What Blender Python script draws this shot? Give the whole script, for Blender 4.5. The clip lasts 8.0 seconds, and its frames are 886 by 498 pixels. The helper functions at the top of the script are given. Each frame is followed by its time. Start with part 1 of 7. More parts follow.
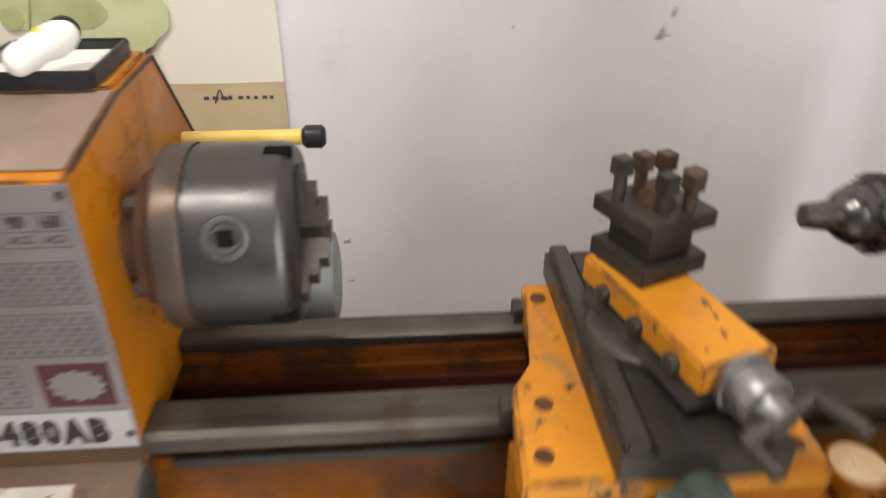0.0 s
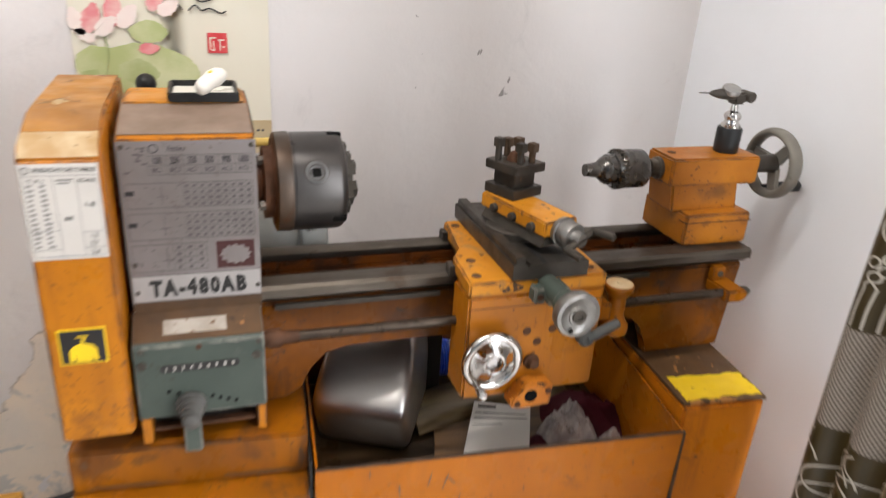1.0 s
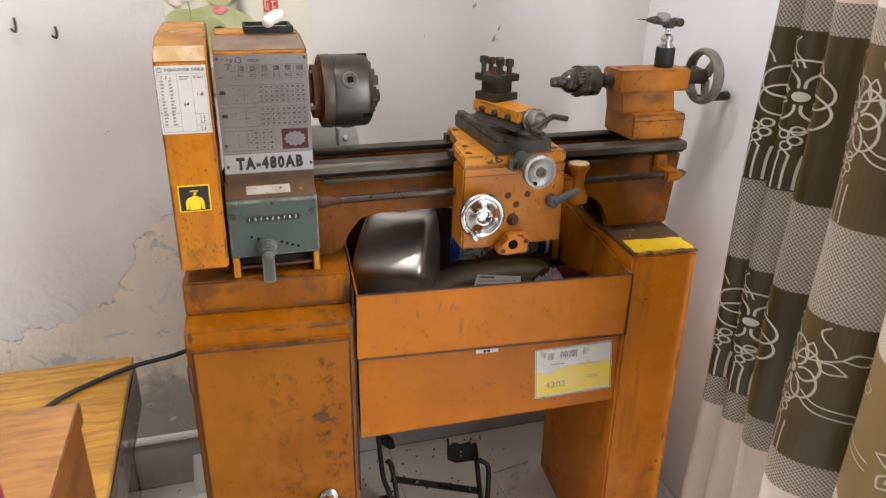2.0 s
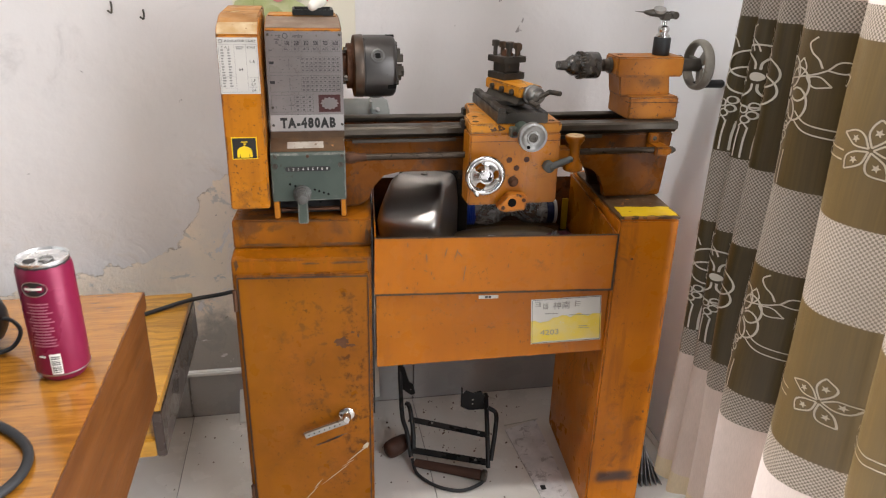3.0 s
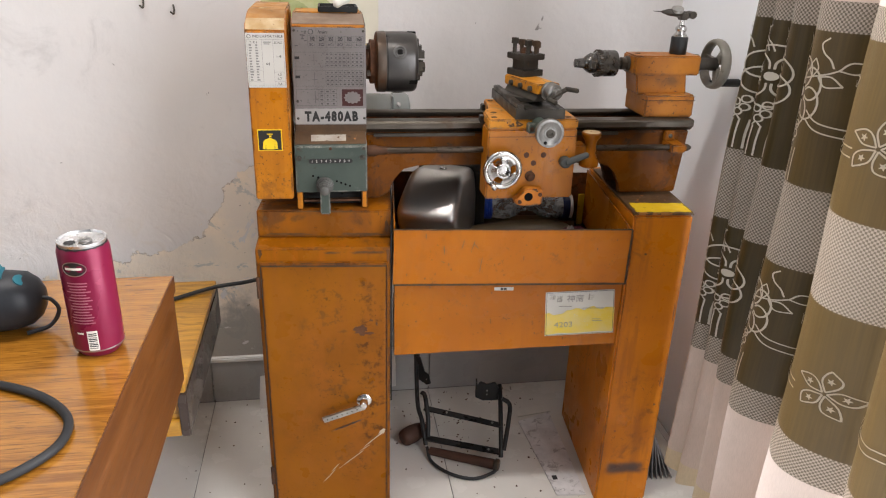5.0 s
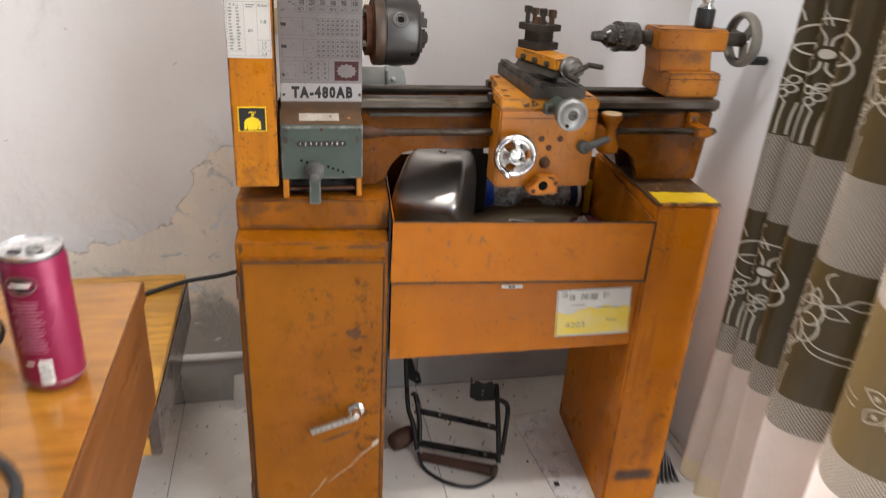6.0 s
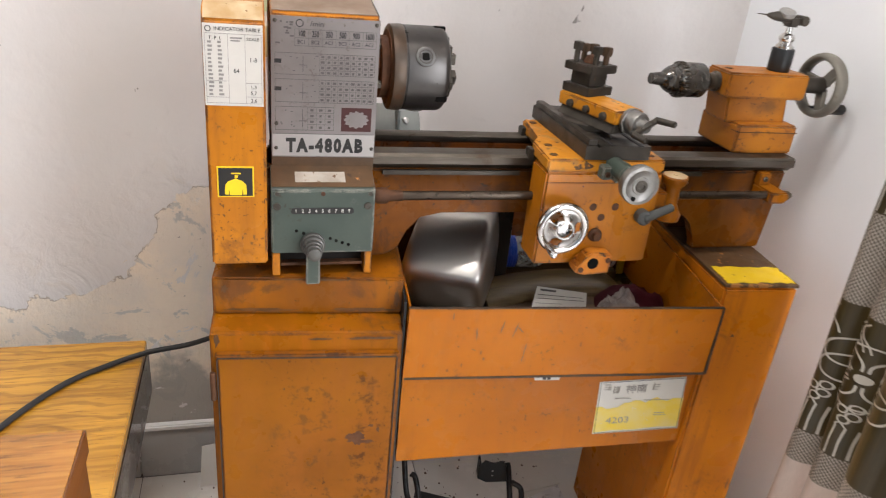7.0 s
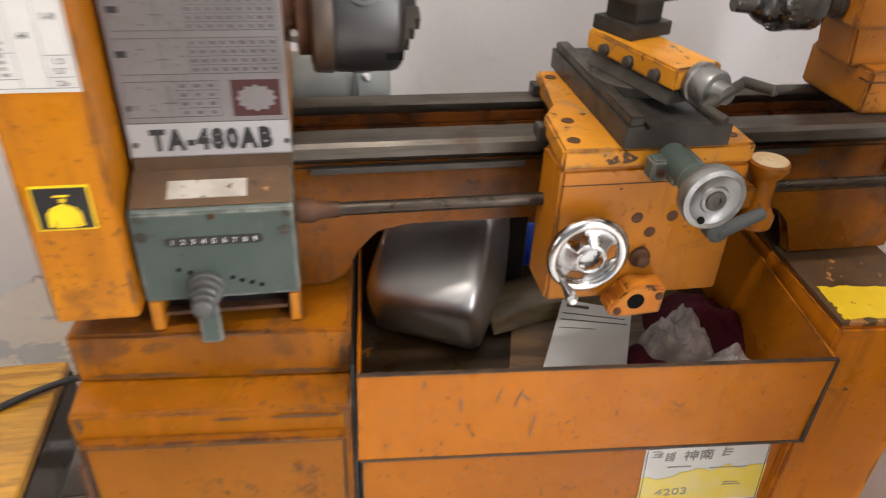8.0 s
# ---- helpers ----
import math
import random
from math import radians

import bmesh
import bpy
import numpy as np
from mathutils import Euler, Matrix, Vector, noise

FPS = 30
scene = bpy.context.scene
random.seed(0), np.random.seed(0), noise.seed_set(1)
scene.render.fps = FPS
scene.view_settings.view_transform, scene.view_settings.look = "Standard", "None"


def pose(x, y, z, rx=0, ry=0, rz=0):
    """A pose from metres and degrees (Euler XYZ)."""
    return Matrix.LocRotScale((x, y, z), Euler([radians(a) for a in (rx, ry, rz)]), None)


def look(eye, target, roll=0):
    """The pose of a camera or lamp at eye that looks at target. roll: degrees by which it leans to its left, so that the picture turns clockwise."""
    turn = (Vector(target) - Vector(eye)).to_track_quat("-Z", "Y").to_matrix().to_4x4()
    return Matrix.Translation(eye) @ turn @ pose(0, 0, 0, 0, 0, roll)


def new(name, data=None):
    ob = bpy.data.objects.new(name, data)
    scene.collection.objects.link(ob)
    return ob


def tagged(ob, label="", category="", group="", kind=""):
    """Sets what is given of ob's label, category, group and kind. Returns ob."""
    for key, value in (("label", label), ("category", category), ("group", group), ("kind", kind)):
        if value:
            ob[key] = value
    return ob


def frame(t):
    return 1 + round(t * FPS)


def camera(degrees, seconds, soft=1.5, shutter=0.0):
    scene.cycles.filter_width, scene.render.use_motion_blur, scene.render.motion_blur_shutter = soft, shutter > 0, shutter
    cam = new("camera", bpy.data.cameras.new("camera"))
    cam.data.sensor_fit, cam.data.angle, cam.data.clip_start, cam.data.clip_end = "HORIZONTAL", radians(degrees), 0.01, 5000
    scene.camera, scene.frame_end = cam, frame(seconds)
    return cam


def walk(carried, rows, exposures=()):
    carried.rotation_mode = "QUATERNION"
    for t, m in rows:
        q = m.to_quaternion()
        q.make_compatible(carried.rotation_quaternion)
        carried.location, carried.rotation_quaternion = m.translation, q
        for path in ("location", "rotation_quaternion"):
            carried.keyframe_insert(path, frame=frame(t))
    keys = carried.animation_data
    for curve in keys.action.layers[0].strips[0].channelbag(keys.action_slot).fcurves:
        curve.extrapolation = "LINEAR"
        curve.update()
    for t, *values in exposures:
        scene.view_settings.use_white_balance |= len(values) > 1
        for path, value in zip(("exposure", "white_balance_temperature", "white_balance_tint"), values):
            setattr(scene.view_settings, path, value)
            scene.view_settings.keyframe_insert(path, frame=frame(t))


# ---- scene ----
cam = camera(63.1, 8.0, soft=1.1, shutter=0.42)
PATH = [
    (0, (0.1139, -0.2347, 1.211), (0.2505, 1.4749, 0.183), 0.4),
    (0.3, (0.0286, -0.3764, 1.205), (0.5093, 1.3221, 0.266), -1.3),
    (0.5, (0.0094, -0.4541, 1.239), (0.7123, 1.1868, 0.337), 1.5),
    (0.8, (-0.0498, -0.5558, 1.256), (0.6246, 1.1556, 0.469), 2.7),
    (1, (-0.0944, -0.6516, 1.258), (0.5135, 1.082, 0.467), 3.9),
    (1.5, (-0.155, -0.8735, 1.24), (0.4372, 0.8774, 0.477), 3.0),
    (1.7, (-0.1654, -0.9289, 1.225), (0.4135, 0.8191, 0.444), 1.8),
    (2.8, (-0.1239, -1.205, 1.196), (0.2583, 0.6056, 0.436), 1.3),
    (3, (-0.1139, -1.2429, 1.196), (0.2414, 0.5688, 0.427), 1.5),
    (3.5, (-0.1118, -1.2802, 1.205), (0.2049, 0.5386, 0.435), 1.4),
    (4, (-0.1097, -1.2793, 1.201), (0.185, 0.5412, 0.427), 1.4),
    (4.5, (-0.116, -1.2829, 1.202), (0.1828, 0.5383, 0.433), 1.6),
    (5.8, (-0.148, -1.2302, 1.195), (0.2132, 0.555, 0.368), 3.3),
    (6, (-0.1691, -1.1162, 1.171), (0.24, 0.6532, 0.333), 3.4),
    (6.5, (-0.1951, -0.9115, 1.192), (0.3029, 0.8408, 0.367), 4.9),
    (7, (-0.1995, -0.8269, 1.191), (0.2995, 0.9123, 0.337), 5.8),
    (7.5, (-0.13, -0.6699, 1.176), (0.1922, 1.0652, 0.234), 5.5),
    (8, (-0.0227, -0.4927, 1.157), (0.3023, 1.1518, 0.066), 2.6),
]
walk(cam, [(t, look(eye, target, roll)) for t, eye, target, roll in PATH],
     exposures=[(0.0, -0.18), (0.5, -0.16), (1.0, -0.28), (1.5, -0.28), (3.0, -0.44), (4.5, -0.44), (6.0, -0.38), (6.5, -0.22), (7.0, -0.18), (7.5, -0.16), (8.0, -0.14)])

# ---- world and light ----
world = bpy.data.worlds.new("sky")
scene.world = world
world.use_nodes = True
wn = world.node_tree
sky = wn.nodes.new("ShaderNodeTexSky")
sky.sky_type, sky.sun_disc = "NISHITA", False
sky.sun_elevation, sky.sun_rotation = radians(50), radians(100)
wn.nodes["Background"].inputs[1].default_value = 0.12
wn.links.new(sky.outputs[0], wn.nodes["Background"].inputs[0])


def area_lamp(name, at, target, sx, sy, power, colour):
    data = bpy.data.lights.new(name, "AREA")
    data.shape, data.size, data.size_y, data.energy, data.color = "RECTANGLE", sx, sy, power, colour
    ob = new(name, data)
    ob.matrix_world = look(at, target)
    return ob


area_lamp("window_light", (0.84, -1.20, 1.17), (-0.5, -1.20, 1.05), 1.46, 1.90, 106, (0.93, 0.95, 1.0))
area_lamp("side_window_light", (-3.06, -1.1, 1.6), (0.3, -1.1, 1.25), 1.55, 1.35, 18, (0.93, 0.97, 1.0))
area_lamp("tube_light", (-0.42, -0.42, 2.72), (-0.42, -0.42, 0.0), 1.2, 0.12, 39, (1.0, 0.95, 0.92))

# ---- materials ----
def nodes_of(name):
    m = bpy.data.materials.new(name)
    m.use_nodes = True
    return m, m.node_tree, m.node_tree.nodes["Principled BSDF"]


def add(nt, kind, **values):
    n = nt.nodes.new(kind)
    for k, v in values.items():
        n.inputs[k.replace("_", " ")].default_value = v
    return n


def noise_of(nt, coord, scale, detail=4.0, rough=0.55, distort=0.0):
    n = nt.nodes.new("ShaderNodeTexNoise")
    n.inputs["Scale"].default_value, n.inputs["Detail"].default_value = scale, detail
    n.inputs["Roughness"].default_value, n.inputs["Distortion"].default_value = rough, distort
    nt.links.new(coord, n.inputs["Vector"])
    return n.outputs["Fac"]


def remap(nt, value, a, b, c=0.0, d=1.0):
    n = nt.nodes.new("ShaderNodeMapRange")
    n.interpolation_type = "SMOOTHSTEP"
    for i, v in zip((1, 2, 3, 4), (a, b, c, d)):
        n.inputs[i].default_value = v
    nt.links.new(value, n.inputs[0])
    return n.outputs[0]


def math_of(nt, op, a, b=0.0):
    n = nt.nodes.new("ShaderNodeMath")
    n.operation = op
    for i, v in enumerate((a, b)):
        if isinstance(v, (int, float)):
            n.inputs[i].default_value = v
        else:
            nt.links.new(v, n.inputs[i])
    return n.outputs[0]


def mix_of(nt, fac, a, b):
    n = nt.nodes.new("ShaderNodeMix")
    n.data_type = "RGBA"
    for sock, v in ((n.inputs[0], fac), (n.inputs[6], a), (n.inputs[7], b)):
        if isinstance(v, (int, float)):
            sock.default_value = v
        elif isinstance(v, tuple):
            sock.default_value = (*v, 1.0)
        else:
            nt.links.new(v, sock)
    return n.outputs[2]


def bump_of(nt, bsdf, height, strength, distance):
    n = nt.nodes.new("ShaderNodeBump")
    n.inputs["Strength"].default_value, n.inputs["Distance"].default_value = strength, distance
    nt.links.new(height, n.inputs["Height"])
    nt.links.new(n.outputs[0], bsdf.inputs["Normal"])


def coords(nt, kind="Object"):
    return nt.nodes.new("ShaderNodeTexCoord").outputs[kind]


def surface(name, c1, c2, rough=0.5, metal=0.0, big=6.0, fine=90.0, bump=0.1, spots=None, spot_scale=25.0, spot_cut=0.64,
            grime=None, grime_cut=0.6, rough_var=0.12, coat=0.0, edge=None, streak=None, marks=(), gloss=0.27, specks=None, along=None):
    """A plain surface with drift of colour, fine grain, chips (spots) and grime."""
    m, nt, b = nodes_of(name)
    co = coords(nt)
    col = mix_of(nt, remap(nt, noise_of(nt, co, big, 5.0), 0.3, 0.7), c1, c2)
    if grime:
        g = noise_of(nt, co, big * 1.7, 8.0, 0.68, 0.6)
        col = mix_of(nt, remap(nt, g, grime_cut + 0.03, grime_cut + 0.13, 0.0, 0.8), col, grime)
    if streak:
        mp = nt.nodes.new("ShaderNodeMapping")
        mp.inputs["Scale"].default_value = (38.0, 38.0, 4.0)
        nt.links.new(co, mp.inputs["Vector"])
        col = mix_of(nt, remap(nt, noise_of(nt, mp.outputs[0], 1.0, 6.0, 0.6), 0.50, 0.70, 0.0, 0.65), col, streak)
    if edge:
        bv = nt.nodes.new("ShaderNodeBevel")
        bv.samples = 4
        bv.inputs["Radius"].default_value = 0.0034
        ge = nt.nodes.new("ShaderNodeNewGeometry")
        dp = nt.nodes.new("ShaderNodeVectorMath")
        dp.operation = "DOT_PRODUCT"
        nt.links.new(bv.outputs[0], dp.inputs[0])
        nt.links.new(ge.outputs["Normal"], dp.inputs[1])
        worn = remap(nt, math_of(nt, "ADD", dp.outputs["Value"], math_of(nt, "MULTIPLY", noise_of(nt, co, 60.0, 5.0, 0.6), 0.16)), 1.07, 1.00)
        worn = math_of(nt, "MULTIPLY", worn, remap(nt, noise_of(nt, co, 21.0, 6.0, 0.7), 0.44, 0.58, 0.12, 1.0))
        col = mix_of(nt, worn, col, edge)
    if marks:
        sep = nt.nodes.new("ShaderNodeSeparateXYZ")
        nt.links.new(co, sep.inputs[0])
    for colour, (x0, x1), (z0, z1), feather, scale, amount, soft, strength in marks:
        inside = 1.0
        for socket, lo, hi in ((sep.outputs[0], x0, x1), (sep.outputs[2], z0, z1)):
            inside = math_of(nt, "MULTIPLY", inside, math_of(nt, "MULTIPLY", remap(nt, socket, lo - feather, lo + feather), remap(nt, socket, hi + feather, hi - feather)))
        v = math_of(nt, "ADD", math_of(nt, "MULTIPLY", inside, 1.0 if amount < 1.3 else 0.42), math_of(nt, "MULTIPLY", math_of(nt, "SUBTRACT", noise_of(nt, co, scale, 7.0, 0.65, 0.3), 0.5), amount))
        v = math_of(nt, "MULTIPLY", remap(nt, v, 0.62 - soft, 0.62 + soft, 0.0, strength), inside)
        col = mix_of(nt, v, col, colour)
    if specks:
        dots = remap(nt, noise_of(nt, co, 150.0, 4.0, 0.6), 0.60, 0.67)
        chips = remap(nt, noise_of(nt, co, 62.0, 5.0, 0.62, 0.5), 0.635, 0.665)
        where = remap(nt, noise_of(nt, co, 11.0, 5.0, 0.6), 0.49, 0.64)
        sp = math_of(nt, "MULTIPLY", math_of(nt, "MAXIMUM", dots, chips), where)
        col = mix_of(nt, math_of(nt, "MULTIPLY", sp, 0.85), col, specks)
    if along:
        ma = nt.nodes.new("ShaderNodeMapping")
        ma.inputs["Scale"].default_value = (9.0, 130.0, 130.0)
        nt.links.new(co, ma.inputs["Vector"])
        col = mix_of(nt, remap(nt, noise_of(nt, ma.outputs[0], 1.0, 7.0, 0.65, 0.5), 0.40, 0.70, 0.0, 0.6), col, along)
    f = noise_of(nt, co, fine, 3.0)
    height = f
    if spots:
        s = remap(nt, noise_of(nt, co, spot_scale, 6.0, 0.62, 0.3), spot_cut, spot_cut + 0.025)
        col = mix_of(nt, s, col, spots)
        height = math_of(nt, "SUBTRACT", math_of(nt, "MULTIPLY", f, 0.35), s)
    nt.links.new(col, b.inputs["Base Color"])
    r = remap(nt, noise_of(nt, co, big * 2.3, 6.0), 0.3, 0.7, max(rough - rough_var, 0.03), min(rough + rough_var, 1.0))
    nt.links.new(r, b.inputs["Roughness"])
    b.inputs["Metallic"].default_value = metal
    b.inputs["Coat Weight"].default_value = coat
    b.inputs["Specular IOR Level"].default_value = gloss
    if bump:
        bump_of(nt, b, height, bump, 0.001)
    return m


# cabinet orange: base colour lowered for the weaker light on that side
ORANGE = surface("dim_orange_paint", specks=(0.085, 0.038, 0.016), gloss=0.16, c1=(0.285, 0.092, 0.002), c2=(0.20, 0.060, 0.002), rough=0.33, big=5, spots=(0.07, 0.032, 0.018), spot_scale=38, spot_cut=0.68,
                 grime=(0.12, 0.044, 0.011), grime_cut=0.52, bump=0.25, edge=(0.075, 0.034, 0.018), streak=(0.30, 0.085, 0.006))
ORANGE_UP = surface("yellowish_orange_paint", specks=(0.08, 0.036, 0.016), c1=(0.46, 0.160, 0.005), c2=(0.36, 0.118, 0.005), rough=0.36, big=7, spots=(0.07, 0.035, 0.02), spot_scale=46, spot_cut=0.675,
                    grime=(0.20, 0.070, 0.010), grime_cut=0.58, bump=0.25, edge=(0.07, 0.033, 0.018), streak=(0.24, 0.078, 0.008),
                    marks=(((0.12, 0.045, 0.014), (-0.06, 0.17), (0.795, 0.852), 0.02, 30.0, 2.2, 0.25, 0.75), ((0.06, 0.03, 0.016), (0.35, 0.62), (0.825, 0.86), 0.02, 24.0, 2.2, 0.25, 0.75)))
# oily orange, darkened further to carry the shade between the bed walls
OILY_SHADED_ORANGE = surface("oily_shaded_orange_paint", specks=(0.04, 0.02, 0.01), c1=(0.14, 0.040, 0.006), c2=(0.075, 0.022, 0.006), rough=0.34, big=16, grime=(0.045, 0.020, 0.010), grime_cut=0.46, spots=(0.26, 0.085, 0.010), spot_scale=30, spot_cut=0.68, bump=0.3)
# grease plus painted shade: dark base, darkest in the band below the way
ORANGE_BED = surface("greasy_shaded_orange_bed_paint", specks=(0.06, 0.028, 0.014), gloss=0.18, c1=(0.20, 0.059, 0.002), c2=(0.095, 0.029, 0.002), rough=0.33, big=9, spots=(0.05, 0.026, 0.015), spot_scale=40, spot_cut=0.65,
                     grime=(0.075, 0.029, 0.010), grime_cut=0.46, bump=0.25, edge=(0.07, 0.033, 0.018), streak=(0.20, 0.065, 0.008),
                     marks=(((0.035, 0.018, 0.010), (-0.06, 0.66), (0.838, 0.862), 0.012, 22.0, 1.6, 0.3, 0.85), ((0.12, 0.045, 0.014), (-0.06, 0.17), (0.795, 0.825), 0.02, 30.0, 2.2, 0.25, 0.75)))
ORANGE_PLINTH = surface("grimy_orange_plinth_paint", specks=(0.07, 0.032, 0.015), gloss=0.18, c1=(0.29, 0.091, 0.002), c2=(0.18, 0.055, 0.002), rough=0.34, big=7, spots=(0.06, 0.03, 0.016), spot_scale=36, spot_cut=0.66,
                        grime=(0.085, 0.034, 0.012), grime_cut=0.49, bump=0.25, edge=(0.07, 0.033, 0.018), streak=(0.20, 0.062, 0.008))
# tray and lower panel: same orange, kept brighter as the better lit copy
ORANGE_TRAY = surface("scuffed_lit_orange_tray_paint", specks=(0.11, 0.05, 0.02), gloss=0.2, c1=(0.45, 0.136, 0.002), c2=(0.38, 0.108, 0.002), rough=0.32, big=5, spots=(0.09, 0.04, 0.02), spot_scale=34, spot_cut=0.71,
                      grime=(0.24, 0.080, 0.012), grime_cut=0.56, bump=0.2, edge=(0.06, 0.036, 0.024), streak=(0.36, 0.108, 0.006))
SEAM = surface("dark_dirty_seam", (0.030, 0.022, 0.017), (0.075, 0.042, 0.024), 0.6, big=45, bump=0.3)
BROWN_MARK, PATCH_BROWN = (0.13, 0.048, 0.014), (0.085, 0.034, 0.015)
# door: real stains over the cabinet's light-lowered orange
ORANGE_DOOR = surface("stained_dim_orange_paint", specks=(0.058, 0.020, 0.006), gloss=0.16, c1=(0.275, 0.090, 0.002), c2=(0.20, 0.062, 0.002), rough=0.36, big=5, spots=(0.09, 0.04, 0.02), spot_scale=34, spot_cut=0.715,
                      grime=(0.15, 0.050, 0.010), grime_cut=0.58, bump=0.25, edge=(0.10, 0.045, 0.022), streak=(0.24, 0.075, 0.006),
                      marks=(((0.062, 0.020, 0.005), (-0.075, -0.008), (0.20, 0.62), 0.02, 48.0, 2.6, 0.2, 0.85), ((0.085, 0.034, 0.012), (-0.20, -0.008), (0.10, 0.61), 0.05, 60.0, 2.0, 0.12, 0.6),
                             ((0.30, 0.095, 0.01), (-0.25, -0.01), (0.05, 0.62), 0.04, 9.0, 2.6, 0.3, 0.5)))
# leg: real scorch and stains, orange lifted for the stronger light there
ORANGE_LEG = surface("scorched_lit_orange_paint", specks=(0.12, 0.05, 0.018), gloss=0.2, c1=(0.57, 0.180, 0.005), c2=(0.47, 0.140, 0.005), rough=0.36, big=5, spots=(0.09, 0.04, 0.02), spot_scale=34, spot_cut=0.715,
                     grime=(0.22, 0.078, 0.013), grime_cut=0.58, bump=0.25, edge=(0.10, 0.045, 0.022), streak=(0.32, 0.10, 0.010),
                     marks=(((0.035, 0.034, 0.038), (0.488, 0.584), (0.076, 0.114), 0.014, 28.0, 1.25, 0.45, 0.9), (BROWN_MARK, (0.528, 0.562), (0.265, 0.335), 0.02, 34.0, 1.8, 0.3, 0.4),
                            (BROWN_MARK, (0.48, 0.60), (0.10, 0.40), 0.05, 26.0, 2.2, 0.25, 0.5)))
ORANGE_WORN = surface("worn_orange_paint", specks=(0.07, 0.033, 0.016), c1=(0.56, 0.20, 0.018), c2=(0.46, 0.14, 0.015), rough=0.5, big=14, spots=(0.07, 0.035, 0.018), spot_scale=70,
                      spot_cut=0.63, grime=(0.16, 0.06, 0.018), grime_cut=0.56, bump=0.4, edge=(0.09, 0.045, 0.025))
ORANGE_TAIL = surface("oil_stained_orange_paint", specks=(0.08, 0.036, 0.016), c1=(0.42, 0.150, 0.010), c2=(0.32, 0.105, 0.008), rough=0.4, big=9, spots=(0.08, 0.036, 0.02), spot_scale=50, spot_cut=0.66, grime=(0.15, 0.055, 0.013),
                      grime_cut=0.53, bump=0.3, edge=(0.09, 0.045, 0.025), marks=(((0.045, 0.028, 0.018), (0.552, 0.615), (0.940, 0.968), 0.022, 45.0, 1.25, 0.35, 0.72), (BROWN_MARK, (0.52, 0.64), (0.90, 0.935), 0.02, 60.0, 2.4, 0.15, 0.7)))
ORANGE_SADDLE = surface("chipped_orange_paint", specks=(0.11, 0.055, 0.025), c1=(0.58, 0.235, 0.014), c2=(0.48, 0.18, 0.012), rough=0.45, big=16, spots=(0.08, 0.04, 0.02), spot_scale=60, spot_cut=0.63,
                        grime=(0.32, 0.16, 0.05), grime_cut=0.50, bump=0.5, edge=(0.10, 0.05, 0.025))
ORANGE_BRIGHT = surface("bright_orange_paint", specks=(0.12, 0.055, 0.022), c1=(0.60, 0.25, 0.016), c2=(0.48, 0.185, 0.012), rough=0.4, big=16, edge=(0.10, 0.05, 0.03), spots=(0.10, 0.05, 0.03), spot_scale=75, spot_cut=0.64, grime=(0.26, 0.13, 0.05), grime_cut=0.55, bump=0.35)
GRIMY_TOP = surface("oily_brown_paint", (0.062, 0.037, 0.021), (0.118, 0.063, 0.028), 0.45, big=14, spots=(0.38, 0.17, 0.05), spot_scale=26, spot_cut=0.62, bump=0.3, grime=(0.045, 0.028, 0.018), grime_cut=0.55)
HEAD_TOP = surface("dusty_brown_worn_paint", (0.175, 0.12, 0.085), (0.245, 0.175, 0.13), 0.5, big=11, spots=(0.40, 0.17, 0.03), spot_scale=22, spot_cut=0.67, bump=0.15, grime=(0.11, 0.075, 0.05), grime_cut=0.57)
PALE_YELLOW = surface("faded_yellow_paint", (0.70, 0.50, 0.13), (0.62, 0.42, 0.09), 0.4, big=20, spots=(0.35, 0.22, 0.08), spot_scale=90, spot_cut=0.68, bump=0.1)
CREAM_WORN = surface("worn_cream_paint", (0.50, 0.38, 0.23), (0.36, 0.22, 0.09), 0.5, big=26, spots=(0.16, 0.08, 0.03), spot_scale=60, spot_cut=0.645)
COVER_TOP = surface("rubbed_brown_and_tan_paint", (0.42, 0.19, 0.035), (0.27, 0.12, 0.03), 0.45, big=14, spots=(0.42, 0.30, 0.16), spot_scale=24, spot_cut=0.62, grime=(0.075, 0.045, 0.026), grime_cut=0.52, bump=0.2)
LABEL_WORN = surface("rubbed_grey_label", (0.40, 0.36, 0.31), (0.30, 0.26, 0.21), 0.5, big=40, spots=(0.14, 0.08, 0.045), spot_scale=70, spot_cut=0.60)
YELLOW = surface("yellow_paint", (0.80, 0.55, 0.015), (0.72, 0.47, 0.02), 0.5, big=25, spots=(0.30, 0.14, 0.03), spot_scale=120, spot_cut=0.66)
STEEL = surface("oiled_steel", (0.078, 0.066, 0.053), (0.140, 0.121, 0.099), 0.42, 0.8, big=9, fine=260, bump=0.08, grime=(0.075, 0.045, 0.026), grime_cut=0.55, along=(0.05, 0.036, 0.026))
SCREW_STEEL = surface("dark_oily_screw_steel", (0.085, 0.066, 0.05), (0.055, 0.042, 0.032), 0.36, 0.7, big=30, fine=260, bump=0.1, along=(0.035, 0.022, 0.015))
ALU_DULL = surface("scuffed_grey_aluminium", (0.27, 0.26, 0.245), (0.20, 0.192, 0.18), 0.42, 0.85, big=40, fine=300, bump=0.08, grime=(0.13, 0.11, 0.09), grime_cut=0.58)
STEEL_DARK = surface("blackened_steel", (0.044, 0.038, 0.031), (0.080, 0.069, 0.057), 0.40, 0.45, big=20, fine=250, bump=0.12, grime=(0.13, 0.075, 0.04), grime_cut=0.6)
CHUCK = surface("ground_grey_steel", (0.058, 0.054, 0.052), (0.080, 0.075, 0.071), 0.33, 0.8, big=14, fine=170, bump=0.09, rough_var=0.06)
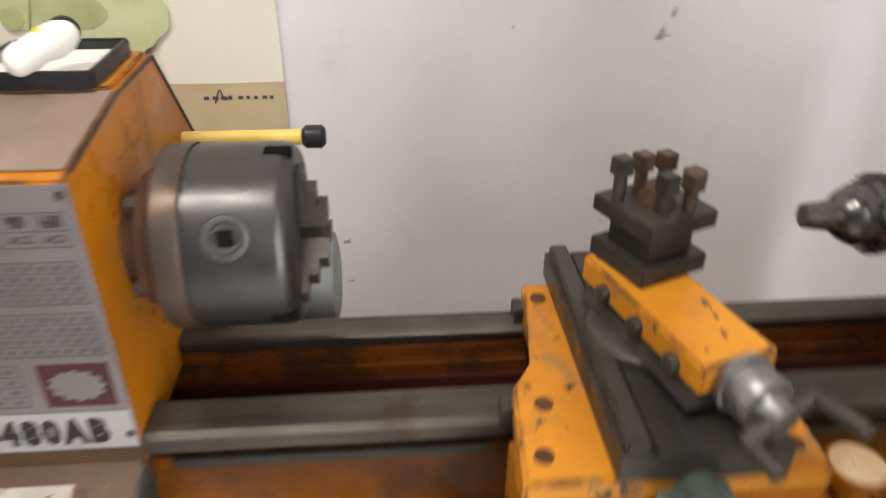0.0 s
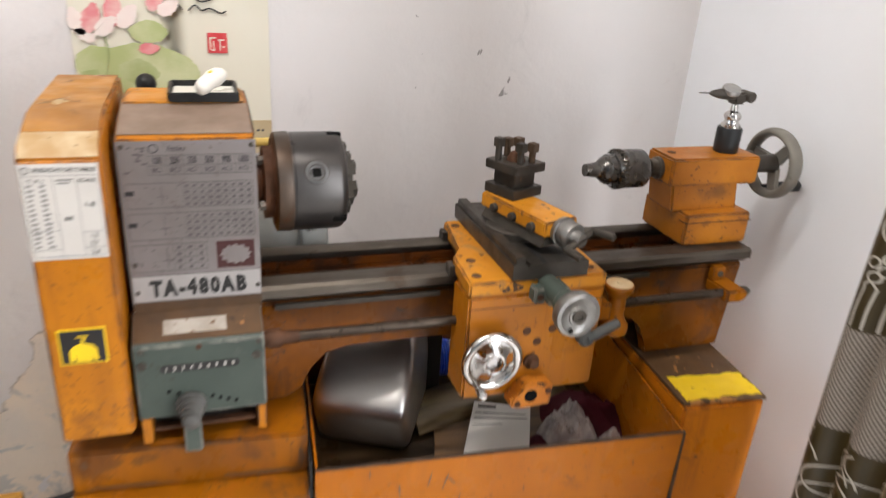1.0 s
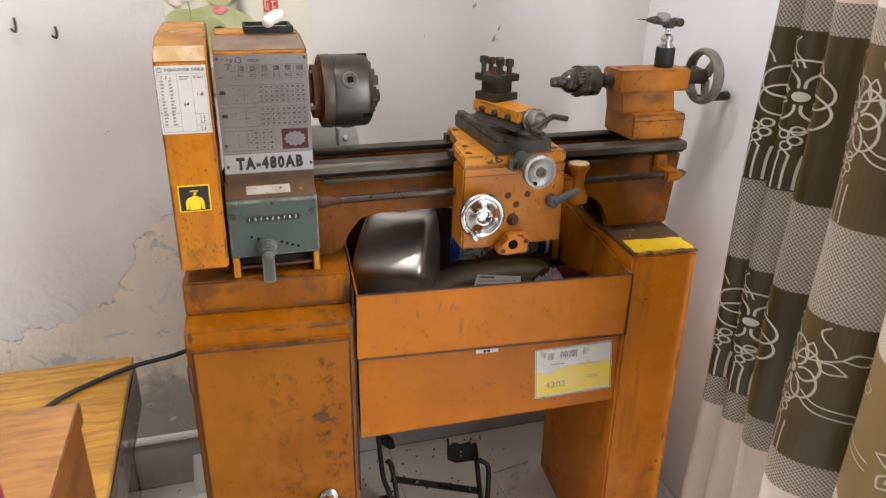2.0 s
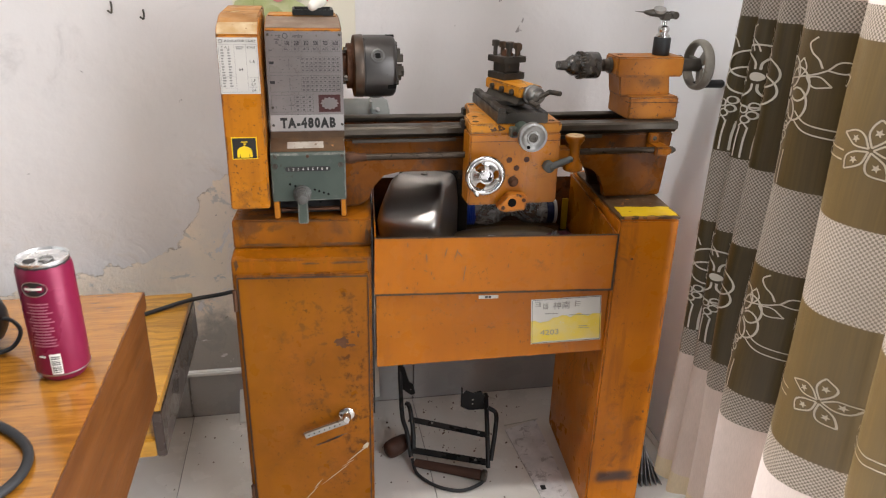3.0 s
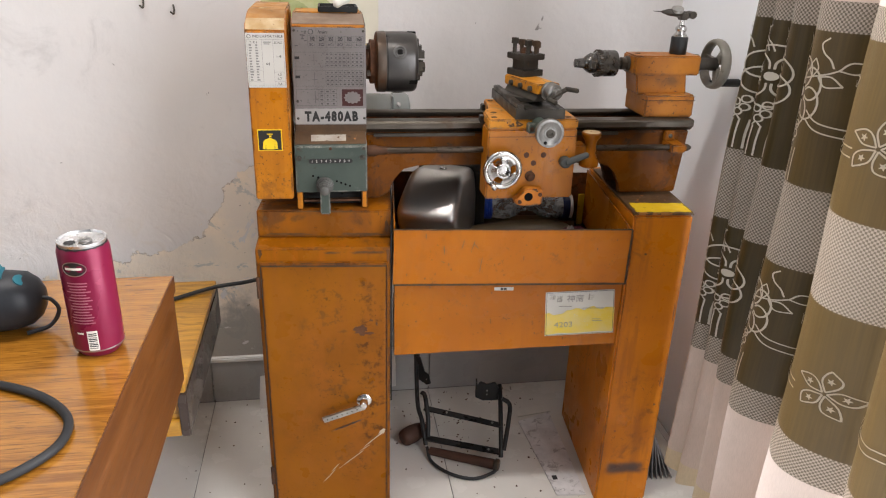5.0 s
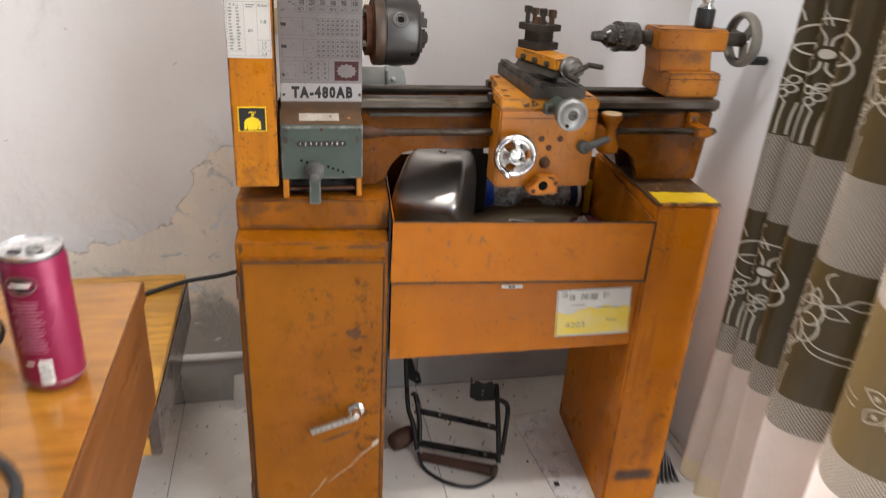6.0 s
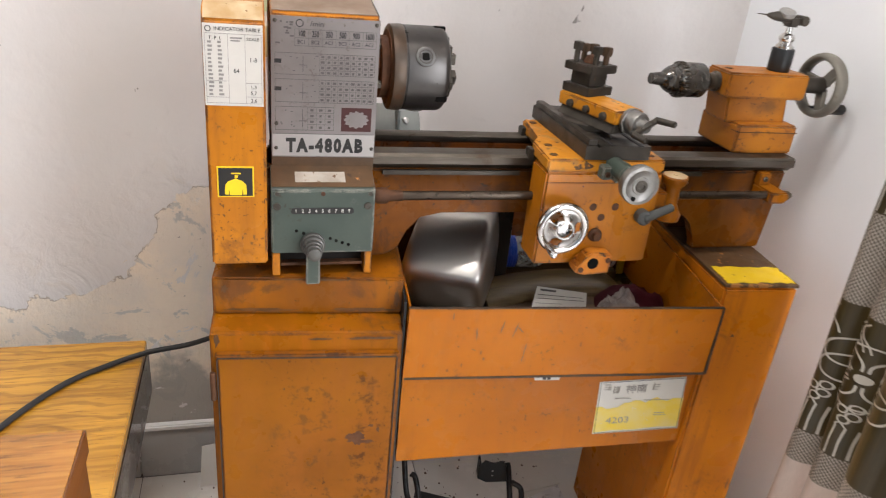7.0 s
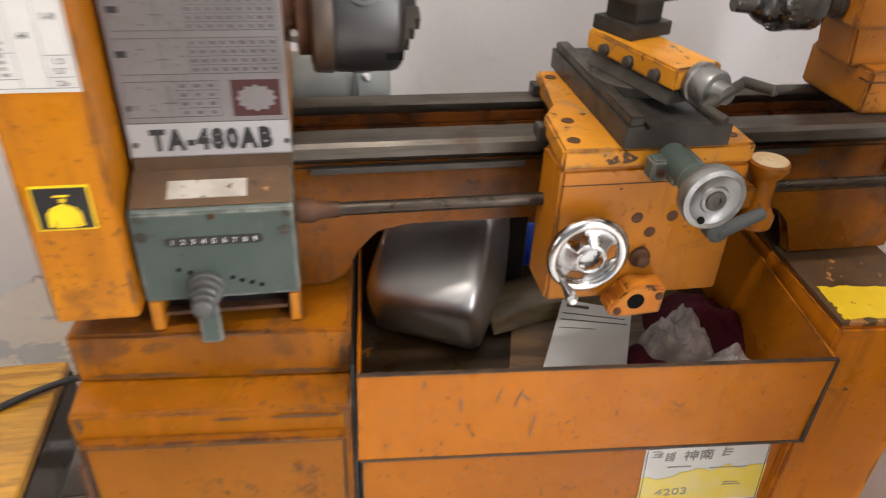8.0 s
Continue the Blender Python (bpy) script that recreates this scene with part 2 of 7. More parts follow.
CHUCK_BACK = surface("rust_tinted_flange_steel", (0.085, 0.055, 0.036), (0.065, 0.055, 0.047), 0.42, 0.6, big=14, fine=170, bump=0.16, grime=(0.09, 0.04, 0.018), grime_cut=0.52)
HOLE = surface("dark_hole", (0.006, 0.006, 0.006), (0.010, 0.009, 0.008), 0.95, bump=0, gloss=0.05)
RUST = surface("rusty_steel", (0.06, 0.028, 0.015), (0.115, 0.05, 0.024), 0.65, 0.3, big=40, bump=0.3)
RUSTY_BOLT = surface("brown_tinted_bolt_steel", (0.085, 0.055, 0.036), (0.13, 0.085, 0.055), 0.45, 0.4, big=60, bump=0.25, grime=(0.05, 0.035, 0.026), grime_cut=0.55)
CHROME = surface("chrome", (0.68, 0.665, 0.645), (0.56, 0.545, 0.525), 0.16, 1.0, big=20, bump=0.0, rough_var=0.06, grime=(0.35, 0.3, 0.25), grime_cut=0.68)
ALU = surface("dull_aluminium", (0.40, 0.39, 0.37), (0.30, 0.29, 0.275), 0.38, 0.9, big=25, fine=300, bump=0.05, grime=(0.2, 0.17, 0.13), grime_cut=0.64)
LID_ALU = surface("bright_can_aluminium", (0.72, 0.71, 0.70), (0.64, 0.63, 0.62), 0.3, 0.9, big=30, bump=0.0)
GREEN = surface("grey_green_paint", specks=(0.045, 0.04, 0.03), c1=(0.062, 0.078, 0.063), c2=(0.045, 0.059, 0.049), rough=0.42, big=8, edge=(0.20, 0.19, 0.16), spots=(0.06, 0.05, 0.035), spot_scale=60, spot_cut=0.72, bump=0.2)
GREY_PAINT = surface("grey_machine_paint", (0.26, 0.27, 0.255), (0.20, 0.21, 0.20), 0.45, big=12, spots=(0.08, 0.07, 0.06), spot_scale=50, spot_cut=0.7)
PLATE = surface("printed_aluminium_plate", specks=(0.12, 0.095, 0.08), c1=(0.225, 0.203, 0.196), c2=(0.160, 0.140, 0.131), rough=0.42, metal=0.5, big=7, fine=240, bump=0.05, grime=(0.22, 0.165, 0.13), grime_cut=0.60)
PLATE_PALE = surface("pale_aluminium_field", (0.345, 0.325, 0.31), (0.28, 0.26, 0.245), 0.42, 0.2, big=14, fine=240, bump=0.05, grime=(0.24, 0.19, 0.15), grime_cut=0.6)
PLATE_WHITE = surface("white_printed_plate", (0.58, 0.55, 0.50), (0.49, 0.46, 0.415), 0.4, big=10, grime=(0.42, 0.34, 0.27), grime_cut=0.64, bump=0.03)
INK = surface("black_ink", (0.018, 0.017, 0.017), (0.03, 0.028, 0.026), 0.5, bump=0)
INK_PALE = surface("faded_grey_ink", (0.10, 0.088, 0.083), (0.07, 0.062, 0.058), 0.5, bump=0)
INK_SMUDGED = surface("smudged_ink", (0.20, 0.185, 0.175), (0.32, 0.30, 0.28), 0.6, big=70, bump=0)
INK_FAINT = surface("washed_out_ink", (0.38, 0.36, 0.31), (0.30, 0.28, 0.25), 0.6, big=60, bump=0)
INK_RED = surface("dark_red_ink", (0.060, 0.020, 0.019), (0.048, 0.016, 0.015), 0.45, bump=0)
LEVER_GREY = surface("dark_grey_lever_paint", (0.075, 0.078, 0.075), (0.055, 0.058, 0.056), 0.45, big=20)
WHEEL_GREY = surface("worn_warm_grey_paint", (0.20, 0.185, 0.155), (0.15, 0.138, 0.115), 0.42, 0.2, big=18, fine=160, bump=0.15, grime=(0.09, 0.075, 0.058), grime_cut=0.58, edge=(0.30, 0.28, 0.25))
BLACK = surface("black_plastic", (0.014, 0.014, 0.014), (0.022, 0.022, 0.022), 0.38, big=30, fine=400, bump=0.1)
BLACK_RUBBER = surface("black_rubber", (0.02, 0.02, 0.021), (0.03, 0.03, 0.031), 0.55, bump=0.1)
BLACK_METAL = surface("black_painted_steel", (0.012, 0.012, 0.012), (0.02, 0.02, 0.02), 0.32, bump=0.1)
WHITE_PLASTIC = surface("white_plastic", (0.78, 0.75, 0.68), (0.72, 0.68, 0.60), 0.35, bump=0.05)
PAPER = surface("printed_paper", (0.70, 0.68, 0.63), (0.62, 0.60, 0.55), 0.75, big=12, fine=200, bump=0.1)
PAPER_YELLOW = surface("yellow_label_paper", (0.78, 0.58, 0.05), (0.76, 0.62, 0.22), 0.5, big=30, spots=(0.72, 0.66, 0.5), spot_scale=110, spot_cut=0.64, bump=0.05)
# colour of the shade inside the bed
DARK_RED = surface("dark_red_inside_shade", (0.065, 0.014, 0.008), (0.04, 0.010, 0.006), 0.55, big=15, bump=0.2)
TEAL = surface("teal_plastic", (0.02, 0.17, 0.22), (0.018, 0.14, 0.19), 0.4, bump=0.05)
MAROON = surface("maroon_cloth", (0.075, 0.006, 0.014), (0.055, 0.004, 0.010), 0.85, fine=600, bump=0.4)
BLUE = surface("blue_plastic", (0.02, 0.06, 0.36), (0.03, 0.08, 0.46), 0.35, bump=0.03)
BROWN_RUBBER = surface("worn_brown_grip", (0.05, 0.024, 0.016), (0.075, 0.034, 0.022), 0.6, bump=0.3)


def wood(name, c1, c2, rough, along="X", scale=1.0, coat=0.5, rings=0.0, dark=(0.1, 0.04, 0.008)):
    """Varnished wood: broad grain along one axis, short dark pores and, where rings is set, wavy growth lines."""
    m, nt, b = nodes_of(name)
    co = coords(nt)
    s = 60.0 * scale
    mp = nt.nodes.new("ShaderNodeMapping")
    mp.inputs["Scale"].default_value = {"X": (s * 0.06, s, s), "Y": (s, s * 0.06, s), "Z": (s, s, s * 0.06)}[along]
    nt.links.new(co, mp.inputs["Vector"])
    g1 = noise_of(nt, mp.outputs[0], 1.0, 6.0, 0.6, 0.8)
    g2 = noise_of(nt, mp.outputs[0], 4.5, 3.0, 0.5, 0.2)
    drift = noise_of(nt, co, 5.0, 3.0)
    v = math_of(nt, "ADD", math_of(nt, "MULTIPLY", g1, 0.7), math_of(nt, "MULTIPLY", g2, 0.3))
    col = mix_of(nt, remap(nt, v, 0.36, 0.62), c1, c2)
    col = mix_of(nt, remap(nt, drift, 0.35, 0.7, 0.0, 0.35), col, tuple(x * 1.35 for x in c2))
    mq = nt.nodes.new("ShaderNodeMapping")
    mq.inputs["Scale"].default_value = {"X": (26.0, 420.0, 420.0), "Y": (420.0, 26.0, 420.0), "Z": (420.0, 420.0, 26.0)}[along]
    nt.links.new(co, mq.inputs["Vector"])
    pores = remap(nt, noise_of(nt, mq.outputs[0], 1.0, 2.0, 0.5), 0.60, 0.68, 0.0, 0.6)
    col = mix_of(nt, pores, col, dark)
    if rings:
        wv = nt.nodes.new("ShaderNodeTexWave")
        wv.bands_direction = "Y"
        for key, value in (("Scale", 13.0), ("Distortion", 11.0), ("Detail", 3.0), ("Detail Scale", 0.9), ("Detail Roughness", 0.6)):
            wv.inputs[key].default_value = value
        mr = nt.nodes.new("ShaderNodeMapping")
        mr.inputs["Scale"].default_value = (0.42, 1.0, 1.0)
        nt.links.new(co, mr.inputs["Vector"])
        nt.links.new(mr.outputs[0], wv.inputs["Vector"])
        ring = math_of(nt, "MULTIPLY", remap(nt, wv.outputs["Fac"], 0.62, 0.98, 0.0, rings), remap(nt, noise_of(nt, co, 9.0, 3.0), 0.3, 0.6, 0.35, 1.0))
        col = mix_of(nt, ring, col, dark)
    nt.links.new(col, b.inputs["Base Color"])
    nt.links.new(remap(nt, g1, 0.3, 0.7, rough, rough + 0.12), b.inputs["Roughness"])
    b.inputs["Coat Weight"].default_value, b.inputs["Coat Roughness"].default_value = coat, 0.15
    bump_of(nt, b, v, 0.12, 0.001)
    return m


DESK_WOOD = wood("varnished_table_wood", (0.165, 0.056, 0.005), (0.37, 0.155, 0.018), 0.15, "X", 2.1, dark=(0.06, 0.018, 0.003))
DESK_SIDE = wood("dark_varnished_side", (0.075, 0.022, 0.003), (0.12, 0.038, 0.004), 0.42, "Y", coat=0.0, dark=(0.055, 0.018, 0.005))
BENCH_WOOD = wood("golden_bench_wood", (0.34, 0.15, 0.012), (0.55, 0.28, 0.03), 0.28, "X", 0.6, rings=0.48, dark=(0.16, 0.06, 0.008))
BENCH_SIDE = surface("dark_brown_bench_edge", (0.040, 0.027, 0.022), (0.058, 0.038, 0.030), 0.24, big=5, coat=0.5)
SLAB = wood("olive_brown_slab_wood", (0.075, 0.050, 0.018), (0.155, 0.105, 0.042), 0.3, "X", 0.6, coat=0.3, rings=0.5, dark=(0.06, 0.035, 0.014))
BOARD = wood("oily_plywood", (0.07, 0.036, 0.012), (0.16, 0.085, 0.030), 0.4, "X", 0.7, coat=0.2, rings=0.6, dark=(0.05, 0.025, 0.01))


def plaster(name):
    """Off-white wall paint, dusty and scuffed, that blisters and flakes to bare beige plaster and grey cement low down."""
    m, nt, b = nodes_of(name)
    co = coords(nt)
    sep = nt.nodes.new("ShaderNodeSeparateXYZ")
    nt.links.new(co, sep.inputs[0])
    x, z = sep.outputs[0], sep.outputs[2]
    base = mix_of(nt, remap(nt, noise_of(nt, co, 2.2, 5.0), 0.3, 0.7), (0.74, 0.715, 0.70), (0.68, 0.65, 0.635))
    smudge = noise_of(nt, co, 5.5, 9.0, 0.7, 0.8)
    base = mix_of(nt, remap(nt, smudge, 0.56, 0.76, 0.0, 0.45), base, (0.42, 0.40, 0.385))
    base = mix_of(nt, remap(nt, noise_of(nt, co, 26.0, 3.0, 0.5, 0.6), 0.725, 0.76, 0.0, 0.75), base, (0.17, 0.15, 0.14))
    line = math_of(nt, "ADD", 0.425, remap(nt, x, -0.60, -0.27, 0.0, 0.245))
    line = math_of(nt, "SUBTRACT", line, remap(nt, x, -0.24, -0.05, 0.0, 0.35))
    coarse = math_of(nt, "MULTIPLY", math_of(nt, "SUBTRACT", noise_of(nt, co, 6.0, 3.0, 0.5, 0.5), 0.5), 0.26)
    fine = math_of(nt, "MULTIPLY", math_of(nt, "SUBTRACT", noise_of(nt, co, 34.0, 6.0, 0.65, 0.6), 0.5), 0.085)
    depth = math_of(nt, "SUBTRACT", math_of(nt, "ADD", line, math_of(nt, "ADD", coarse, fine)), z)
    gone = remap(nt, depth, -0.0015, 0.002)
    islands = remap(nt, noise_of(nt, co, 13.0, 7.0, 0.66, 0.8), 0.61, 0.625)
    gone = math_of(nt, "MULTIPLY", gone, math_of(nt, "SUBTRACT", 1.0, math_of(nt, "MULTIPLY", islands, remap(nt, depth, 0.02, 0.12))))
    near = remap(nt, depth, -0.20, -0.01)
    # bare plaster: beige, grey-blue old paint, grey cement towards the floor, pits
    bare = mix_of(nt, remap(nt, noise_of(nt, co, 9.0, 7.0, 0.65), 0.4, 0.6), (0.84, 0.73, 0.60), (0.77, 0.69, 0.60))
    bare = mix_of(nt, remap(nt, noise_of(nt, co, 7.5, 8.0, 0.68, 0.7), 0.585, 0.62, 0.0, 0.7), bare, (0.47, 0.475, 0.465))
    low = math_of(nt, "ADD", z, math_of(nt, "MULTIPLY", math_of(nt, "SUBTRACT", noise_of(nt, co, 8.0, 6.0, 0.6), 0.5), 0.35))
    bare = mix_of(nt, remap(nt, low, 0.30, 0.24, 0.0, 0.85), bare, (0.33, 0.315, 0.285))
    bare = mix_of(nt, remap(nt, noise_of(nt, co, 60.0, 4.0, 0.6), 0.66, 0.72, 0.0, 0.7), bare, (0.20, 0.17, 0.14))
    blister = noise_of(nt, co, 12.0, 7.0, 0.62, 1.2)
    base = mix_of(nt, math_of(nt, "MULTIPLY", near, remap(nt, blister, 0.54, 0.64, 0.0, 0.35)), base, (0.66, 0.59, 0.51))
    base = mix_of(nt, math_of(nt, "MULTIPLY", near, remap(nt, blister, 0.38, 0.30, 0.0, 0.6)), base, (0.86, 0.84, 0.81))
    col = mix_of(nt, gone, base, bare)
    # dark line just inside the break: shadow of the paint's edge as colour
    rim = math_of(nt, "MULTIPLY", gone, remap(nt, depth, 0.006, 0.002))
    col = mix_of(nt, math_of(nt, "MULTIPLY", rim, math_of(nt, "MULTIPLY", remap(nt, noise_of(nt, co, 15.0, 3.0), 0.35, 0.55), 0.8)), col, (0.24, 0.20, 0.165))
    nt.links.new(col, b.inputs["Base Color"])
    # relief: soft trowel waves, blisters near the break, the step of the paint's thickness, grain of the bare plaster
    height = math_of(nt, "ADD", math_of(nt, "MULTIPLY", noise_of(nt, co, 5.0, 2.5, 0.45, 0.2), 1.8), math_of(nt, "MULTIPLY", noise_of(nt, co, 40.0, 5.0, 0.6), 0.35))
    height = math_of(nt, "ADD", height, math_of(nt, "MULTIPLY", math_of(nt, "MULTIPLY", near, blister), 2.2))
    height = math_of(nt, "ADD", height, math_of(nt, "MULTIPLY", gone, -0.8))
    height = math_of(nt, "ADD", height, math_of(nt, "MULTIPLY", math_of(nt, "MULTIPLY", gone, noise_of(nt, co, 70.0, 6.0, 0.7)), 1.2))
    bump_of(nt, b, height, 0.75, 0.0042)
    b.inputs["Roughness"].default_value = 0.68
    return m


# for the unseen walls; tan kept dark to cut bounced light
WALL = surface("tan_unseen_wall_paint", (0.24, 0.205, 0.165), (0.20, 0.17, 0.135), 0.75, big=2.5, fine=60, bump=0.2)
# whiter than the back wall: the stronger light there is put into the colour
WALL_EAST = surface("light_lifted_white_wall_paint", (0.88, 0.895, 0.92), (0.84, 0.855, 0.875), 0.7, big=2.5, fine=60, bump=0.25, grime=(0.55, 0.53, 0.52), grime_cut=0.66)
WALL_PEELED = plaster("peeling_wall_paint")
TILE = surface("glazed_floor_tile", (0.70, 0.675, 0.63), (0.62, 0.595, 0.55), 0.22, big=3.5, fine=160, bump=0.04, spots=(0.20, 0.16, 0.13), spot_scale=55, spot_cut=0.735, grime=(0.40, 0.36, 0.32), grime_cut=0.6)
SKIRT_TILE = surface("grey_skirting_tile", (0.42, 0.41, 0.39), (0.36, 0.35, 0.335), 0.3, big=5, spots=(0.2, 0.17, 0.15), spot_scale=50, spot_cut=0.72)
GROUT = surface("grout", (0.22, 0.205, 0.19), (0.16, 0.15, 0.14), 0.9)
CEIL = surface("ceiling_paint", (0.74, 0.73, 0.71), (0.70, 0.69, 0.67), 0.85, big=1.5)

# ---- mesh tools ----
def solid(bm, ring0, ring1):
    """A closed solid between two rings of the same number of points."""
    a, b = [bm.verts.new(p) for p in ring0], [bm.verts.new(p) for p in ring1]
    n = len(a)
    faces = [bm.faces.new(a[::-1]), bm.faces.new(b)]
    faces += [bm.faces.new((a[i], a[(i + 1) % n], b[(i + 1) % n], b[i])) for i in range(n)]
    return faces


def box(bm, x0, x1, y0, y1, z0, z1, bevel=0.0, segs=2):
    f = solid(bm, [(x0, y0, z0), (x1, y0, z0), (x1, y1, z0), (x0, y1, z0)], [(x0, y0, z1), (x1, y0, z1), (x1, y1, z1), (x0, y1, z1)])
    if bevel:
        edges = list({e for q in f for e in q.edges})
        bmesh.ops.bevel(bm, geom=edges, offset=bevel, segments=segs, affect="EDGES", clamp_overlap=True)


def prism(bm, outline, axis, a, b, bevel=0.0):
    """An outline in the two other axes, pushed from a to b along the axis."""
    def at(p, v):
        return {"x": (v, p[0], p[1]), "y": (p[0], v, p[1]), "z": (p[0], p[1], v)}[axis]
    f = solid(bm, [at(p, a) for p in outline], [at(p, b) for p in outline])
    if bevel:
        bmesh.ops.bevel(bm, geom=list({e for q in f for e in q.edges}), offset=bevel, segments=2, affect="EDGES", clamp_overlap=True)


def turned(bm, origin, along, profile, seg=32):
    """A body of revolution: profile of (distance along, radius) from origin; closed at both ends."""
    d = Vector(along).normalized()
    s = d.orthogonal().normalized()
    t = d.cross(s)
    o = Vector(origin)
    rings = []
    for h, r in profile:
        rings.append([bm.verts.new(o + d * h + (s * math.cos(k * math.tau / seg) + t * math.sin(k * math.tau / seg)) * max(r, 1e-5)) for k in range(seg)])
    for a, b in zip(rings, rings[1:]):
        for k in range(seg):
            bm.faces.new((a[k], a[(k + 1) % seg], b[(k + 1) % seg], b[k]))
    bm.faces.new(rings[0][::-1])
    bm.faces.new(rings[-1])


def rod(bm, p0, p1, r0, r1=None, seg=16, soft=0.0):
    p0, p1 = Vector(p0), Vector(p1)
    n = (p1 - p0).length
    r1 = r0 if r1 is None else r1
    if soft:
        turned(bm, p0, p1 - p0, [(0, r0 - soft), (soft, r0), (n - soft, r1), (n, r1 - soft)], seg)
    else:
        turned(bm, p0, p1 - p0, [(0, r0), (n, r1)], seg)


def ring_solid(bm, centre, along, big, small, seg=48, sub=14, squash=1.0):
    """A torus; squash flattens it along its axis."""
    d = Vector(along).normalized()
    s = d.orthogonal().normalized()
    t = d.cross(s)
    c = Vector(centre)
    grid = []
    for i in range(seg):
        a = i * math.tau / seg
        out = s * math.cos(a) + t * math.sin(a)
        grid.append([bm.verts.new(c + out * (big + small * math.cos(b * math.tau / sub)) + d * (small * squash * math.sin(b * math.tau / sub))) for b in range(sub)])
    for i in range(seg):
        for b in range(sub):
            bm.faces.new((grid[i][b], grid[(i + 1) % seg][b], grid[(i + 1) % seg][(b + 1) % sub], grid[i][(b + 1) % sub]))


def smooth_line(points, steps=8):
    """Catmull-Rom through the points."""
    pts = [Vector(p) for p in points]
    pts = [pts[0] * 2 - pts[1]] + pts + [pts[-1] * 2 - pts[-2]]
    out = []
    for i in range(1, len(pts) - 2):
        p0, p1, p2, p3 = pts[i - 1 : i + 3]
        for k in range(steps):
            t = k / steps
            out.append(0.5 * (2 * p1 + (p2 - p0) * t + (2 * p0 - 5 * p1 + 4 * p2 - p3) * t * t + (3 * p1 - p0 - 3 * p2 + p3) * t**3))
    return out + [pts[-2]]


def hose(bm, points, r, seg=10):
    """A tube along a line of points."""
    pts = [Vector(p) for p in points]
    side = None
    rings = []
    for i, p in enumerate(pts):
        d = (pts[min(i + 1, len(pts) - 1)] - pts[max(i - 1, 0)]).normalized()
        side = d.orthogonal().normalized() if side is None else (side - d * side.dot(d)).normalized()
        t = d.cross(side)
        rings.append([bm.verts.new(p + (side * math.cos(k * math.tau / seg) + t * math.sin(k * math.tau / seg)) * r) for k in range(seg)])
    for a, b in zip(rings, rings[1:]):
        for k in range(seg):
            bm.faces.new((a[k], a[(k + 1) % seg], b[(k + 1) % seg], b[k]))
    bm.faces.new(rings[0][::-1])
    bm.faces.new(rings[-1])


def flat_on(bm, points, lift, thick=0.0006):
    """A thin plate from an outline of points, raised along lift."""
    up = Vector(lift).normalized()
    solid(bm, [Vector(p) for p in points], [Vector(p) + up * thick for p in points])


def made(name, bm, material, angle=40.0):
    bmesh.ops.recalc_face_normals(bm, faces=bm.faces)
    me = bpy.data.meshes.new(name)
    bm.to_mesh(me)
    bm.free()
    me.materials.append(material)
    me.shade_smooth()
    me.set_sharp_from_angle(angle=radians(angle))
    return new(name, me)


def part(name, bm, material, parent, label="", angle=40.0):
    ob = made(name, bm, material, angle)
    ob.parent = parent
    return tagged(ob, label)


def thing(name, label, category, m=None, group=""):
    ob = new(name)
    ob.empty_display_size = 0.05
    ob.matrix_world = m or Matrix()
    return tagged(ob, label, category, group)


def mesh_thing(name, bm, material, label, category, kind="", angle=40.0, group=""):
    return tagged(made(name, bm, material, angle), label, category, group, kind)


def fresh():
    return bmesh.new()


def boxed(name, b, material, parent, label="", bevel=0.0):
    bm = fresh()
    box(bm, *b, bevel)
    return part(name, bm, material, parent, label)


def writing(name, text, m, size, material, parent, squeeze=1.0, align="CENTER", thick=0.0003, bold=0.0, spacing=1.0):
    """Letters in the built-in font as a mesh, lying in the plane of m (x to the right, y up)."""
    cu = bpy.data.curves.new(name, "FONT")
    cu.body, cu.size, cu.align_x, cu.align_y, cu.extrude = text, size, align, "CENTER", thick
    cu.resolution_u, cu.offset, cu.space_character = 2, bold, spacing
    tmp = new(name, cu)
    me = bpy.data.meshes.new_from_object(tmp.evaluated_get(bpy.context.evaluated_depsgraph_get()))
    bpy.data.objects.remove(tmp)
    me.transform(m @ Matrix.Diagonal((squeeze, 1, 1, 1)))
    me.materials.clear()
    me.materials.append(material)
    ob = new(name, me)
    ob.parent = parent
    return ob


def front(x, y, z):
    """A pose on a surface that faces the front (towards -y)."""
    return pose(x, y, z, 90, 0, 0)


# ---- the room ----
WY, WX = 0.50, 0.766
bm = fresh(); box(bm, -3.0, WX + 0.14, WY, WY + 0.14, 0.0, 3.0)
wall_back = mesh_thing("wall_north", bm, WALL_PEELED, "off-white plaster wall with peeling damp paint low down", "wall", "structure")
bm = fresh()
box(bm, WX, WX + 0.14, -0.45, WY, 0.0, 3.0)
box(bm, WX, WX + 0.14, -3.34, -1.95, 0.0, 3.0)
box(bm, WX, WX + 0.14, -1.95, -0.45, 2.15, 3.0)
box(bm, WX, WX + 0.14, -1.95, -0.45, 0.0, 0.20)
mesh_thing("wall_east", bm, WALL_EAST, "white painted wall with a window behind the curtain", "wall", "structure")
bm = fresh()
box(bm, -3.14, -3.0, -3.2, -1.9, 0.0, 3.0)
box(bm, -3.14, -3.0, -0.3, WY, 0.0, 3.0)
box(bm, -3.14, -3.0, -1.9, -0.3, 0.0, 0.9)
box(bm, -3.14, -3.0, -1.9, -0.3, 2.3, 3.0)
mesh_thing("wall_west", bm, WALL, "plain tan painted plaster wall", "wall", "structure")
bm = fresh()
box(bm, -3.0, -2.0, -3.34, -3.2, 0.0, 3.0)
box(bm, -0.2, WX, -3.34, -3.2, 0.0, 3.0)
